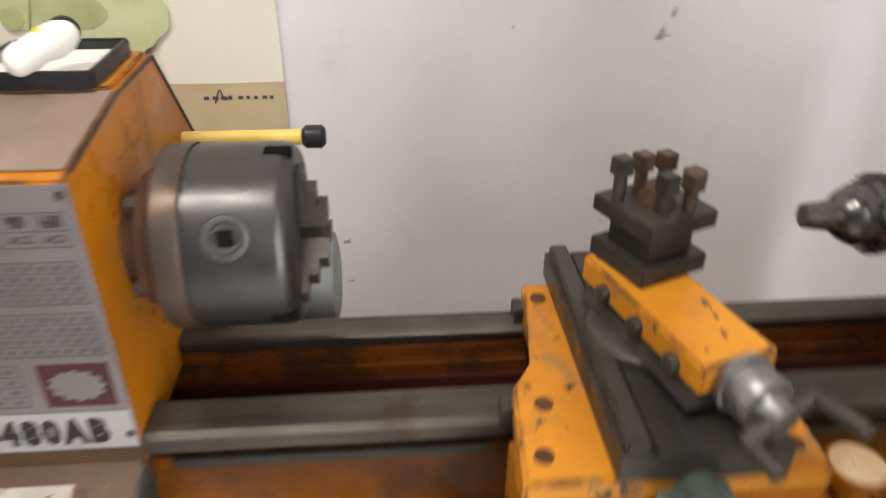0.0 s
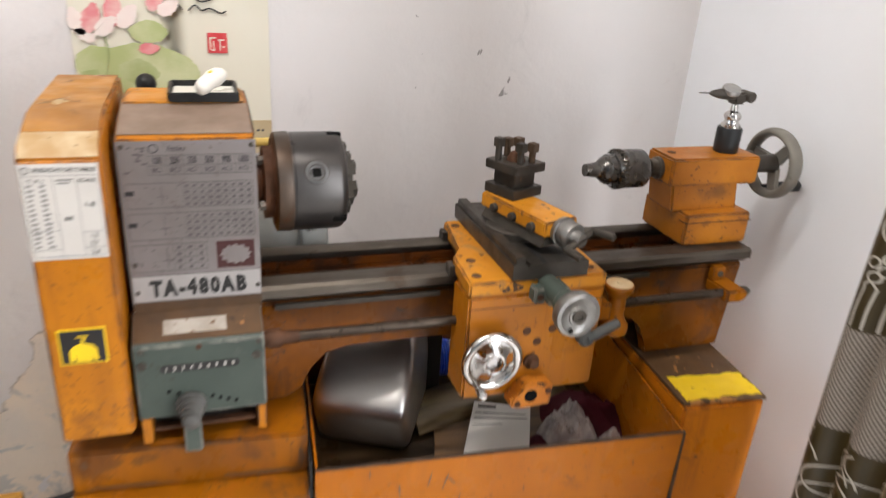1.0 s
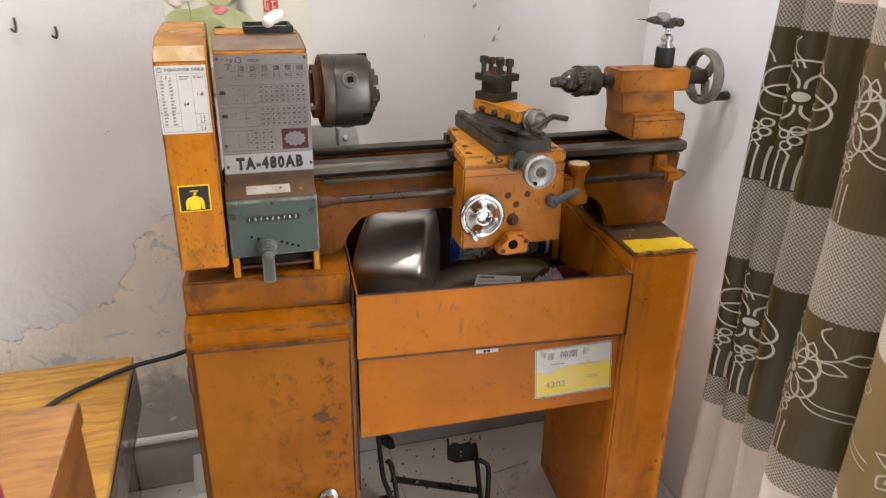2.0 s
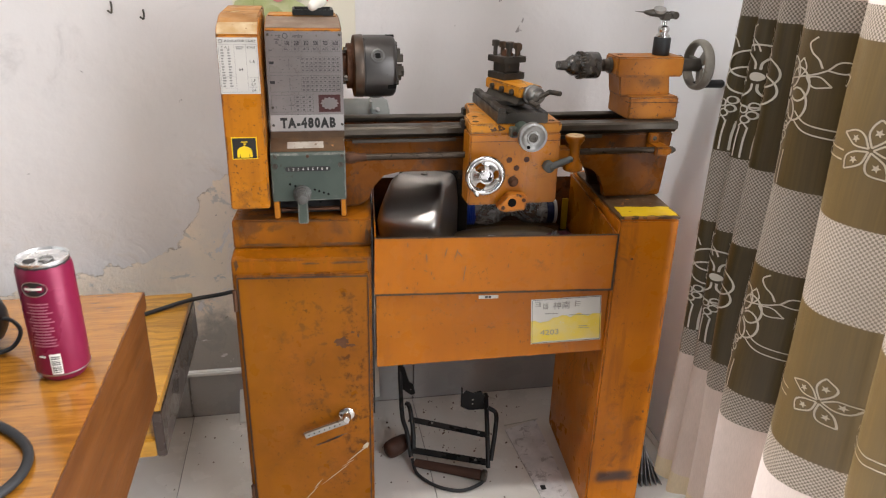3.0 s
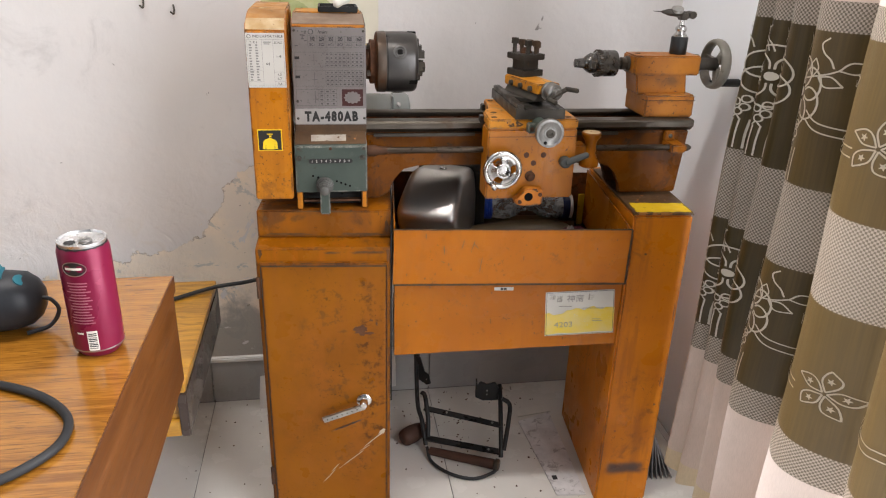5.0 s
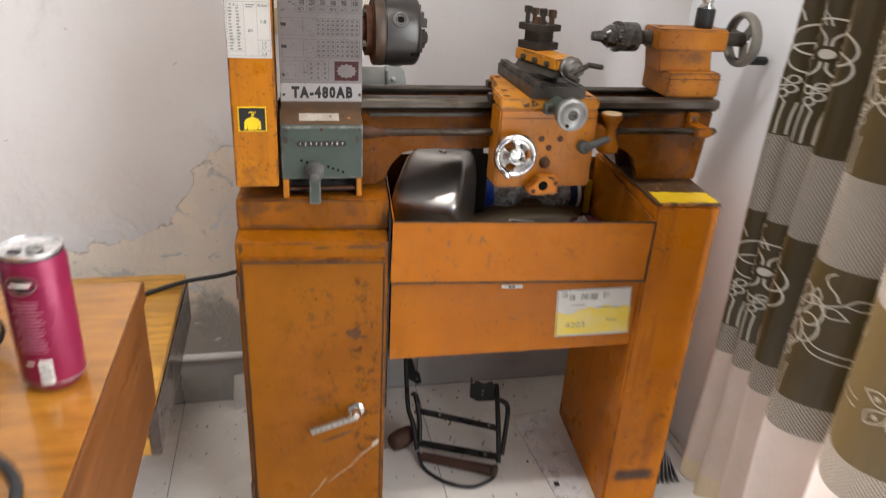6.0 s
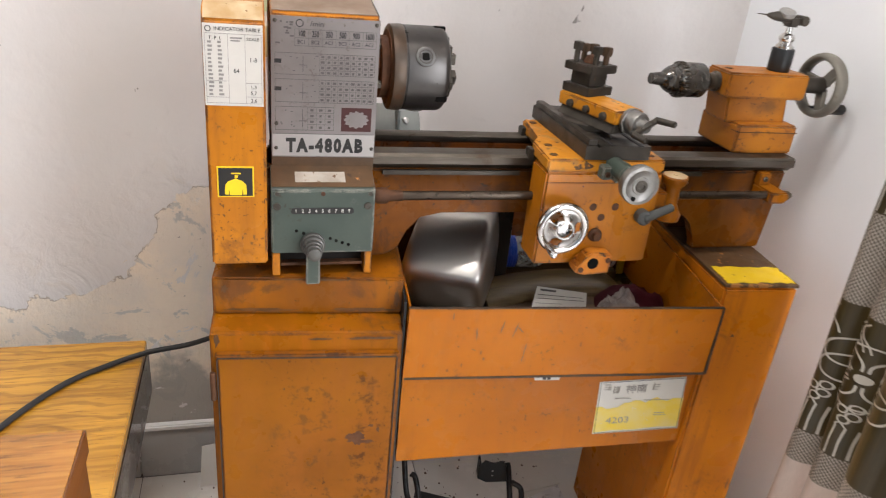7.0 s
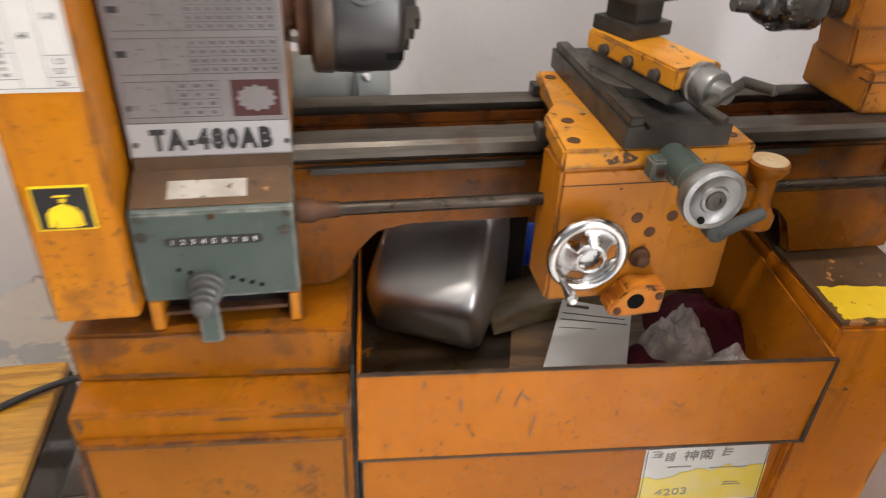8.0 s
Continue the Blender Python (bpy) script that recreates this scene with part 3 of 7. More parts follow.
box(bm, -2.0, -0.2, -3.34, -3.2, 2.5, 3.0)
mesh_thing("wall_south", bm, WALL, "plain tan painted wall with a wide doorway", "wall", "structure")
bm = fresh(); box(bm, -3.14, WX + 0.14, -3.34, WY + 0.14, 3.0, 3.1)
mesh_thing("ceiling", bm, CEIL, "plain white painted ceiling", "ceiling", "structure")
bm = fresh(); box(bm, -3.14, WX + 0.14, -3.34, WY + 0.14, -0.12, -0.004)
floor = mesh_thing("floor", bm, GROUT, "floor of large pale glazed tiles with thin grout lines", "floor", "structure")
bm = fresh(); box(bm, -40, 40, -40, 40, -0.3, -0.125)
mesh_thing("ground", bm, surface("pale_concrete", (0.36, 0.35, 0.33), (0.30, 0.29, 0.27), 0.8), "pale concrete yard outside the room", "ground", "structure")
bm = fresh()
for a, b in ((-3.0, -0.957), (-0.953, -0.457), (-0.453, 0.147), (0.151, WX - 0.002)):
    box(bm, a, b, WY - 0.011, WY - 0.001, 0.0, 0.128, 0.0015)
baseboard = mesh_thing("baseboard", bm, SKIRT_TILE, "grey tiled skirting along the foot of the wall", "baseboard", "structure")
bm = fresh(); box(bm, -3.0, WX - 0.002, WY - 0.018, WY - 0.001, 0.1285, 0.142, 0.003)
part("cap_strip", bm, CEIL, baseboard, "white cement strip on the skirting")

# ---- the stand: cabinet, chip tray, leg ----
stand = thing("lathe_stand", "orange steel stand with a cabinet, chip tray and leg", "machine stand", pose(0, 0, 0, 0, 0, -4.5))
bm = fresh()
prism(bm, [(0.0, 0.012), (0.0, 0.652), (0.003, 0.6565), (0.036, 0.6645), (0.36, 0.6645), (0.36, 0.012)], "x", -0.264, -0.007, 0.003)
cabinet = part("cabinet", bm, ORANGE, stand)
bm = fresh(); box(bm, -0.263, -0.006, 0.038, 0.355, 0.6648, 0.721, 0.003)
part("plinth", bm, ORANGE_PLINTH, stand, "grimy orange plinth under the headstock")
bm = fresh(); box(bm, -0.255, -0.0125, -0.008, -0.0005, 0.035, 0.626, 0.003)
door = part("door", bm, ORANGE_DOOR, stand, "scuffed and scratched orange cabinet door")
bm = fresh(); box(bm, -0.2565, -0.0115, -0.0115, -0.0002, 0.6262, 0.6312, 0.0015)
part("door_lip", bm, ORANGE_PLINTH, stand, "folded worn lip above the door")
bm = fresh()
turned(bm, (-0.061, -0.008, 0.317), (0, -1, 0), [(0, 0.0155), (0.004, 0.0155), (0.006, 0.013), (0.007, 0.0085), (0.02, 0.0085), (0.024, 0.006)], 28)
handle = part("handle", bm, CHROME, door, "chromed lever handle")
bm = fresh()
ax = Vector((-0.085, 0, -0.032)).normalized(); up = Vector((0.032, 0, -0.085)).normalized()
o = Vector((-0.064, -0.030, 0.311))
solid(bm, [o + up * s * 0.0055 + ax * d for s, d in ((1, -0.004), (1, 0.086), (-1, 0.086), (-1, -0.004))],
      [o + Vector((0, 0.005, 0)) + up * s * 0.0065 + ax * d for s, d in ((1, -0.005), (1, 0.088), (-1, 0.088), (-1, -0.005))])
part("lever", bm, ALU, door, "worn steel lever with a row of dots")
for q in range(7):
    p = o + ax * (0.012 + 0.011 * q) + Vector((0, 0.0002, 0))
    bm = fresh(); turned(bm, p, (0, -1, 0), [(0, 0.0017), (0.0007, 0.0013)], 10)
    part("stud_dot", bm, STEEL_DARK, door)
for z in (0.555, 0.10):
    bm = fresh(); rod(bm, (-0.261, -0.006, z), (-0.261, -0.006, z + 0.045), 0.004, soft=0.001)
    part("hinge", bm, RUST, door)

STAIN = surface("brown_bare_patch", (0.16, 0.06, 0.022), (0.23, 0.085, 0.026), 0.6, big=40, bump=0.3)
SCRATCH = surface("bare_scratch", (0.42, 0.34, 0.25), (0.50, 0.42, 0.32), 0.45, big=40, bump=0.2)
CHAR = surface("scorched_paint", (0.05, 0.045, 0.045), (0.09, 0.08, 0.075), 0.6, big=40, bump=0.2)


def blotch(cx, cz, rx, rz, y, seed, n=26, tilt=0.0):
    """An uneven flat patch facing the front."""
    off = Vector((seed * 5.1, seed * 2.3, 0))
    pts = []
    for k in range(n):
        a = k * math.tau / n
        q = 1 + 0.5 * noise.noise(Vector((math.cos(a) * 2, math.sin(a) * 2, 0)) + off) + 0.35 * noise.noise(Vector((math.cos(a) * 6, math.sin(a) * 6, 3)) + off)
        x, z = rx * q * math.cos(a), rz * q * math.sin(a)
        pts.append((cx + x * math.cos(tilt) - z * math.sin(tilt), y, cz + x * math.sin(tilt) + z * math.cos(tilt)))
    bm = fresh(); flat_on(bm, pts, (0, -1, 0), 0.0002)
    return bm


PATCH = surface("bare_brown_metal", PATCH_BROWN, (0.115, 0.046, 0.02), 0.7, big=60, bump=0.3)
for k, (cx, cz, rx, rz) in enumerate(((-0.066, 0.483, 0.013, 0.010), (-0.05, 0.476, 0.011, 0.0028), (-0.045, 0.505, 0.004, 0.0022), (-0.034, 0.497, 0.0022, 0.004))):
    part("bare_patch", blotch(cx, cz, rx, rz, -0.0082, k + 1, 40), PATCH, door)
for k in range(6):
    part("rub_mark", blotch(-0.112 + k * 0.006, 0.246 + k * 0.0028, 0.019, 0.0020, -0.0083, 30 + k, tilt=0.38), CHAR if k % 2 else STAIN, door)
for k, (cx, cz, rx, rz, tl) in enumerate(((-0.042, 0.215, 0.030, 0.0011, 0.75), (-0.024, 0.234, 0.009, 0.0045, 0.8), (-0.088, 0.165, 0.034, 0.0008, 0.72), (-0.125, 0.142, 0.012, 0.0010, 0.9), (-0.062, 0.192, 0.014, 0.0006, 0.6), (-0.14, 0.118, 0.02, 0.0009, 0.9))):
    part("scratch", blotch(cx, cz, rx, rz, -0.0083, 50 + k, tilt=tl), SCRATCH, door)
for x0, x1, z0, z1 in ((-0.2555, -0.2538, 0.04, 0.622), (-0.0142, -0.0126, 0.04, 0.622), (-0.254, -0.014, 0.6228, 0.6262)):
    bm = fresh(); box(bm, x0, x1, -0.0086, -0.006, z0, z1)
    part("worn_edge", bm, SEAM, door)

OIL_DARK = surface("dark_oil_grime", (0.07, 0.034, 0.014), (0.14, 0.055, 0.016), 0.5, big=60, bump=0.2)
for k, (cx, cz, rx, rz) in enumerate(((-0.20, 0.672, 0.05, 0.0024), (-0.06, 0.672, 0.045, 0.003), (-0.247, 0.705, 0.004, 0.006), (-0.014, 0.69, 0.003, 0.014), (-0.13, 0.719, 0.06, 0.0013))):
    part("oil_streak", blotch(cx, cz, rx, rz, 0.0378, 160 + k, 60), OIL_DARK, cabinet)
for k, (cx, cz, rx, rz) in enumerate(((-0.05, 0.6495, 0.03, 0.0022), (-0.12, 0.6485, 0.016, 0.0016), (-0.012, 0.645, 0.0022, 0.014), (-0.255, 0.648, 0.003, 0.010))):
    part("chip", blotch(cx, cz, rx, rz, -0.0003, 170 + k, 60), OIL_DARK, cabinet)

# black sheet added in the gap to give its deep shade
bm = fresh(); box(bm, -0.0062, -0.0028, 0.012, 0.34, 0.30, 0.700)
part("gap_sheet", bm, BLACK_METAL, stand, "black sheet that fills the shaded gap between cabinet and tray")
# chip tray: open box with sloped front
BACK_Z = 0.708
t = 0.003
def panel(bm, a, b, c, d, n):
    n = Vector(n).normalized() * t
    solid(bm, [Vector(p) for p in (a, b, c, d)], [Vector(p) + n for p in (a, b, c, d)])
bm = fresh()
panel(bm, (0.0, 0.007, 0.579), (0.467, 0.007, 0.579), (0.467, 0.342, 0.579), (0.0, 0.342, 0.579), (0, 0, 1))
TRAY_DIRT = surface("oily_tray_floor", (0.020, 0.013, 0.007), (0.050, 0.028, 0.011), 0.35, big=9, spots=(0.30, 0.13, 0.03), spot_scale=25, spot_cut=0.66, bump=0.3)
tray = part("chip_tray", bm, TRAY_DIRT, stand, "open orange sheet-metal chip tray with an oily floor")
for nm, q in (("front_wall", ((-0.002, 0.004, 0.578), (0.470, 0.004, 0.579), (0.4685, 0, 0.6955), (0.0, 0, 0.695), (0, 1, 0))),
              ("side_wall", ((-0.002, 0.007, 0.578), (0.0, 0.003, 0.695), (0.0, 0.345, 0.695), (-0.002, 0.345, 0.578), (1, 0, 0))),
              ("side_wall", ((0.467, 0.007, 0.579), (0.4655, 0.003, 0.6955), (0.4655, 0.345, 0.715), (0.467, 0.345, 0.579), (1, 0, 0))),
              ("back_wall", ((0.0, 0.342, 0.578), (0.467, 0.342, 0.579), (0.467, 0.342, BACK_Z), (0.0, 0.342, BACK_Z), (0, 1, 0)))):
    bm = fresh(); panel(bm, *q)
    # the back wall takes the darker of the two oranges
    part(nm, bm, ORANGE_TRAY if nm != "back_wall" else OILY_SHADED_ORANGE, tray)
bm = fresh(); box(bm, -0.001, 0.469, -0.0006, 0.0036, 0.6951, 0.6966)
part("rim", bm, SEAM, tray, "dark rolled rim")
bm = fresh()
solid(bm, [(0.002, 0.031, 0.400), (0.474, 0.031, 0.422), (0.474, 0.031, 0.577), (0.002, 0.031, 0.577)],
      [(0.002, 0.16, 0.400), (0.474, 0.16, 0.422), (0.474, 0.16, 0.577), (0.002, 0.16, 0.577)])
apron_panel = part("lower_panel", bm, ORANGE_TRAY, stand, "plain orange panel under the chip tray")
bm = fresh(); box(bm, 0.0, 0.471, 0.0032, 0.031, 0.5752, 0.5788)
part("fold", bm, SEAM, stand)
bm = fresh()
box(bm, 0.4745, 0.596, 0.02, 0.36, 0.0, 0.718, 0.004)
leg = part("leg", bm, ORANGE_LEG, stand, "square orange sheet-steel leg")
bm = fresh()
solid(bm, [(0.4755, 0.024, 0.7182), (0.597, 0.022, 0.7182), (0.600, 0.33, 0.7182), (0.4755, 0.33, 0.7182)],
      [(0.4755, 0.024, 0.7225), (0.597, 0.022, 0.7225), (0.600, 0.33, 0.7225), (0.4755, 0.33, 0.7225)])
part("top_plate", bm, GRIMY_TOP, stand, "oily worn top of the leg")
random.seed(4)
def ragged(x0, x1, y0, y1, n, amp):
    pts = []
    for (ax_, ay_), (bx_, by_) in (((x0, y0), (x1, y0)), ((x1, y0), (x1, y1)), ((x1, y1), (x0, y1)), ((x0, y1), (x0, y0))):
        for k in range(n):
            f = k / n
            pts.append((ax_ + (bx_ - ax_) * f + random.uniform(-amp, amp), ay_ + (by_ - ay_) * f + random.uniform(-amp, amp)))
    return pts
bm = fresh(); flat_on(bm, [(x, y, 0.7226) for x, y in ragged(0.483, 0.594, 0.030, 0.082, 14, 0.0025)], (0, 0, 1), 0.0006)
part("paint_patch", bm, YELLOW, leg, "patch of bright yellow paint")

for k, (cx, cz, rx, rz) in enumerate(((0.581, 0.27, 0.003, 0.003), (0.586, 0.33, 0.002, 0.012), (0.589, 0.5, 0.0015, 0.02), (0.50, 0.2, 0.003, 0.002), (0.478, 0.12, 0.0015, 0.05))):
    part("chip", blotch(cx, cz, rx, rz, 0.0198, 80 + k), STAIN, leg)
for x in (0.4662,):
    bm = fresh(); box(bm, x, 0.4692, -0.0012, 0.003, 0.58, 0.6955)
    part("worn_edge", bm, SEAM, tray)
SCRIBBLE = surface("blue_grey_scuff", (0.09, 0.085, 0.10), (0.14, 0.11, 0.10), 0.6, big=60, bump=0)
random.seed(31)
for k, (cx, cz, h, tl) in enumerate(((0.062, 0.683, 0.006, 0.0), (0.098, 0.655, 0.010, 0.05), (0.096, 0.628, 0.003, 1.2), (0.134, 0.664, 0.010, -0.22), (0.154, 0.661, 0.013, -0.28), (0.161, 0.661, 0.006, 0.75), (0.171, 0.62, 0.016, -0.12))):
    part("scuff", blotch(cx, cz, 0.0007, h, 0.0003, 90 + k, 12, tilt=tl), SCRIBBLE, tray)
for k in range(10):
    part("chip", blotch(random.uniform(0.02, 0.46), random.uniform(0.59, 0.69), random.uniform(0.0008, 0.0022), random.uniform(0.001, 0.004), 0.0006, 110 + k, 12), STAIN, tray)
for k in range(12):
    part("chip", blotch(random.uniform(0.02, 0.30), random.uniform(0.42, 0.57), random.uniform(0.0008, 0.002), random.uniform(0.001, 0.003), 0.0308, 130 + k, 12), STAIN, apron_panel)

# paper labels on the lower panel
bm = fresh()
panel_pts = [(0.314, 0.0305, 0.545), (0.459, 0.0305, 0.552), (0.468, 0.0305, 0.449), (0.320, 0.0305, 0.442)]
flat_on(bm, panel_pts, (0, -1, 0), 0.0005)
sticker = part("sticker", bm, PAPER, apron_panel, "torn white and yellow paper label")
bm = fresh()
flat_on(bm, [(x, 0.0299, z) for x, z in [(0.3165 + 0.147 * k / 16, 0.494 + 0.020 * k / 16 + random.uniform(-0.005, 0.006)) for k in range(17)] + [(0.4665, 0.453), (0.43, 0.4535), (0.39, 0.4495), (0.35, 0.449), (0.3205, 0.445)]], (0, -1, 0), 0.0003)
part("yellow_field", bm, PAPER_YELLOW, sticker)
bm = fresh()
random.seed(17)
for x0, z0, n in ((0.322, 0.530, 3), (0.338, 0.524, 4), (0.404, 0.529, 3)):
    for k in range(n):
        z = z0 + 0.0135 * k / n
        box(bm, x0 + random.uniform(0, 0.003), x0 + random.uniform(0.009, 0.013), 0.0292, 0.0297, z, z + 0.0011)
        x = x0 + random.uniform(0.001, 0.012)
        box(bm, x, x + 0.0012, 0.0292, 0.0297, z0 - 0.001, z0 + random.uniform(0.006, 0.014))
for x0, x1, z0, h in ((0.345, 0.372, 0.512, 0.0016), (0.395, 0.44, 0.508, 0.0012), (0.418, 0.440, 0.478, 0.0012), (0.418, 0.436, 0.482, 0.0012)):
    box(bm, x0, x1, 0.0292, 0.0297, z0, z0 + h)
tagged(part("print", bm, INK_FAINT, sticker), kind="stuff")
TILT = Matrix.Rotation(radians(-2.8), 4, "Y")
writing("letters", "4203", Matrix.Translation((0.358, 0.0294, 0.469)) @ TILT @ pose(0, 0, 0, 90, 0, 0), 0.0175, INK_FAINT, sticker, 1.15)
writing("letters", "\u795e\u5357", Matrix.Translation((0.378, 0.0294, 0.530)) @ TILT @ pose(0, 0, 0, 90, 0, 0), 0.0180, INK_SMUDGED, sticker)
for (xa, za), (xb, zb) in (((0.3165, 0.5435), (0.4575, 0.5500)), ((0.3225, 0.4440), (0.4655, 0.4508)), ((0.4575, 0.5500), (0.4655, 0.4508)), ((0.3165, 0.5435), (0.3225, 0.4440))):
    d = Vector((xb - xa, 0, zb - za)).normalized(); n = Vector((-d.z, 0, d.x)) * 0.0004
    pa, pb = Vector((xa, 0.0296, za)), Vector((xb, 0.0296, zb))
    bm = fresh(); flat_on(bm, [pa - n, pb - n, pb + n, pa + n], (0, -1, 0), 0.0003)
    part("border_line", bm, INK_PALE, sticker)
bm = fresh(); box(bm, 0.206, 0.246, 0.0302, 0.0306, 0.5505, 0.5578)
tag = part("small_sticker", bm, PAPER, apron_panel, "small white paper tag")
bm = fresh()
for k in range(2):
    box(bm, 0.219 + k * 0.007, 0.2245 + k * 0.007, 0.0298, 0.0301, 0.5518, 0.5565)
tagged(part("print", bm, INK, tag), kind="stuff")

# ---- the lathe ----
AX_Y, AX_Z = 0.168, 0.985
lathe = thing("lathe", "small orange metal lathe with a grey chuck and tailstock", "lathe")
side = [(-0.185, 0.7235), (-0.02, 0.7235), (0.0, 0.735), (0.008, 0.765), (0.028, 0.787), (0.06, 0.794), (0.435, 0.794), (0.462, 0.786), (0.480, 0.768), (0.488, 0.74), (0.49, 0.7235),
        (0.616, 0.7235), (0.628, 0.858), (-0.185, 0.858)]
bm = fresh()
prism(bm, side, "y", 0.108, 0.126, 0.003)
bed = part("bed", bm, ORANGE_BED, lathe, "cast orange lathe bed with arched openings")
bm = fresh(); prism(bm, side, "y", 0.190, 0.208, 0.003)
part("bed_wall", bm, OILY_SHADED_ORANGE, lathe)
bm = fresh()
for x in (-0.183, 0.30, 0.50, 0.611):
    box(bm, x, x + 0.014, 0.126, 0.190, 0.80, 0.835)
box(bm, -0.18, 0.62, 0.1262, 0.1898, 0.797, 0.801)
part("bed_rib", bm, DARK_RED, lathe, "dark red inside of the bed with shade in its colour")
# lining added over the orange wall to paint the bed's inner shade
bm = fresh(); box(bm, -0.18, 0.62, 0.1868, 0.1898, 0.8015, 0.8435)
part("shade_lining", bm, DARK_RED, lathe, "dark red lining that paints shade on the bed's inner wall")
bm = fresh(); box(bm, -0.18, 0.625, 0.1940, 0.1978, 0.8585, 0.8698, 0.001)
part("way_ledge", bm, OILY_SHADED_ORANGE, lathe, "oil-stained orange ledge under the rear way")
for x in (0.02, 0.13, 0.42):
    bm = fresh(); solid(bm, [(x, 0.1268, 0.802), (x + 0.012, 0.1268, 0.802), (x + 0.062, 0.1864, 0.802), (x + 0.05, 0.1864, 0.802)], [(x, 0.1268, 0.832), (x + 0.012, 0.1268, 0.832), (x + 0.062, 0.1864, 0.832), (x + 0.05, 0.1864, 0.832)])
    part("diagonal_rib", bm, OILY_SHADED_ORANGE, lathe, "oily orange cross rib between the bed walls")
bm = fresh()
prism(bm, [(0.105, 0.8650), (0.100, 0.8675), (0.100, 0.878), (0.104, 0.8815), (0.132, 0.8815), (0.137, 0.876), (0.137, 0.860), (0.112, 0.8585)], "x", -0.045, 0.632)
part("front_way", bm, STEEL, lathe, "oily ground steel bed way")
bm = fresh()
prism(bm, [(0.196, 0.870), (0.194, 0.873), (0.194, 0.879), (0.197, 0.881), (0.217, 0.881), (0.221, 0.876), (0.221, 0.862), (0.209, 0.8585), (0.198, 0.8585), (0.198, 0.870)], "x", -0.045, 0.632)
part("rear_way", bm, STEEL, lathe, "oily ground steel bed way")
bm = fresh(); box(bm, -0.03, 0.17, 0.101, 0.107, 0.8515, 0.8575)
part("rack", bm, STEEL_DARK, lathe)
bm = fresh(); box(bm, 0.37, 0.47, 0.101, 0.107, 0.8515, 0.8575)
part("rack", bm, STEEL_DARK, lathe, "dark toothed rack under the way")

# gear cover
INK_GREY = surface("worn_grey_ink", (0.24, 0.225, 0.21), (0.18, 0.168, 0.158), 0.5, bump=0)
bm = fresh()
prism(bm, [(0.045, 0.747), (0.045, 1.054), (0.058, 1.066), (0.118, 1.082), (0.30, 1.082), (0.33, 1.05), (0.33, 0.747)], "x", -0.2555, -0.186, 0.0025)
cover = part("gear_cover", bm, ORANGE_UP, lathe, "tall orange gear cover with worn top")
bm = fresh()
prism(bm, [(0.0455, 1.0562), (0.0585, 1.0682), (0.0745, 1.0724), (0.074, 1.068), (0.06, 1.062), (0.05, 1.0545)], "x", -0.2535, -0.188)
part("worn_edge", bm, CREAM_WORN, cover, "edge worn down to pale primer")
bm = fresh(); prism(bm, [(0.0765, 1.0716), (0.1182, 1.0824), (0.298, 1.0824), (0.298, 1.0830), (0.1180, 1.0830), (0.0763, 1.0722)], "x", -0.2530, -0.1885)
part("worn_top", bm, COVER_TOP, cover, "brown mottled top with the paint rubbed off")
bm = fresh(); box(bm, -0.2545, -0.1885, 0.0442, 0.0452, 0.957, 1.0505)
gp = part("table_plate", bm, PLATE_WHITE, cover, "white thread table plate")
def line_box(bm, x0, x1, z0, z1, y):
    box(bm, x0, x1, y - 0.0002, y + 0.0002, z0, z1)
bm = fresh()
gy = 0.0440
for x in (-0.2525, -0.2275, -0.2085, -0.1905):
    line_box(bm, x, x + 0.0004, 0.960, 1.0395, gy)
for z in (0.960, 1.0395):
    line_box(bm, -0.2525, -0.1901, z, z + 0.0004, gy)
for z in (0.984, 0.968):
    line_box(bm, -0.2085, -0.1901, z, z + 0.0004, gy)
line_box(bm, -0.2525, -0.2275, 0.967, 0.9674, gy)
line_box(bm, -0.2525, -0.2275, 0.986, 0.9864, gy)
random.seed(7)
for k in range(14):
    z = 1.029 - k * 0.0046
    for x in (-0.2495, -0.2385):
        line_box(bm, x, x + random.uniform(0.0035, 0.006), z, z + 0.0024, gy)
line_box(bm, -0.2245, -0.2115, 1.0345, 1.0362, gy); line_box(bm, -0.224, -0.214, 1.0315, 1.033, gy)
part("print", bm, INK_GREY, gp)
for txt, x, z, s in (("INDICATOR TABLE", -0.2165, 1.0448, 0.0060), ("T. P. I.", -0.241, 1.0345, 0.0055), ("SCALE", -0.1995, 1.0345, 0.005), ("1-8", -0.1995, 1.011, 0.007), ("64", -0.2185, 0.998, 0.007),
                     ("1,3", -0.1995, 0.9795, 0.006), ("5,7", -0.1995, 0.9725, 0.006), ("2,6", -0.1995, 0.9635, 0.006)):
    writing("letters", txt, front(x, gy, z), s, INK, gp)
bm = fresh(); ring_solid(bm, (-0.2485, gy, 1.0448), (0, 1, 0), 0.003, 0.0004, 20, 6)
part("emblem", bm, INK, gp)
# warning sign
bm = fresh(); box(bm, -0.2455, -0.2015, 0.0440, 0.0452, 0.8415, 0.8815)
ws = part("warning_sign", bm, YELLOW, cover, "small black and yellow warning sign")
bm = fresh(); box(bm, -0.2437, -0.2033, 0.0434, 0.0439, 0.8432, 0.8798)
part("field", bm, INK, ws)
bm = fresh()
cx = -0.2235
half = [(0.0, 0.8665), (0.004, 0.8645), (0.009, 0.8625), (0.0125, 0.858), (0.0132, 0.8455), (0.0088, 0.8452), (0.0082, 0.8535), (0.0072, 0.8445)]
prism(bm, [(cx + x, z) for x, z in half] + [(cx - x, z) for x, z in half[:0:-1]], "y", 0.0428, 0.0433)
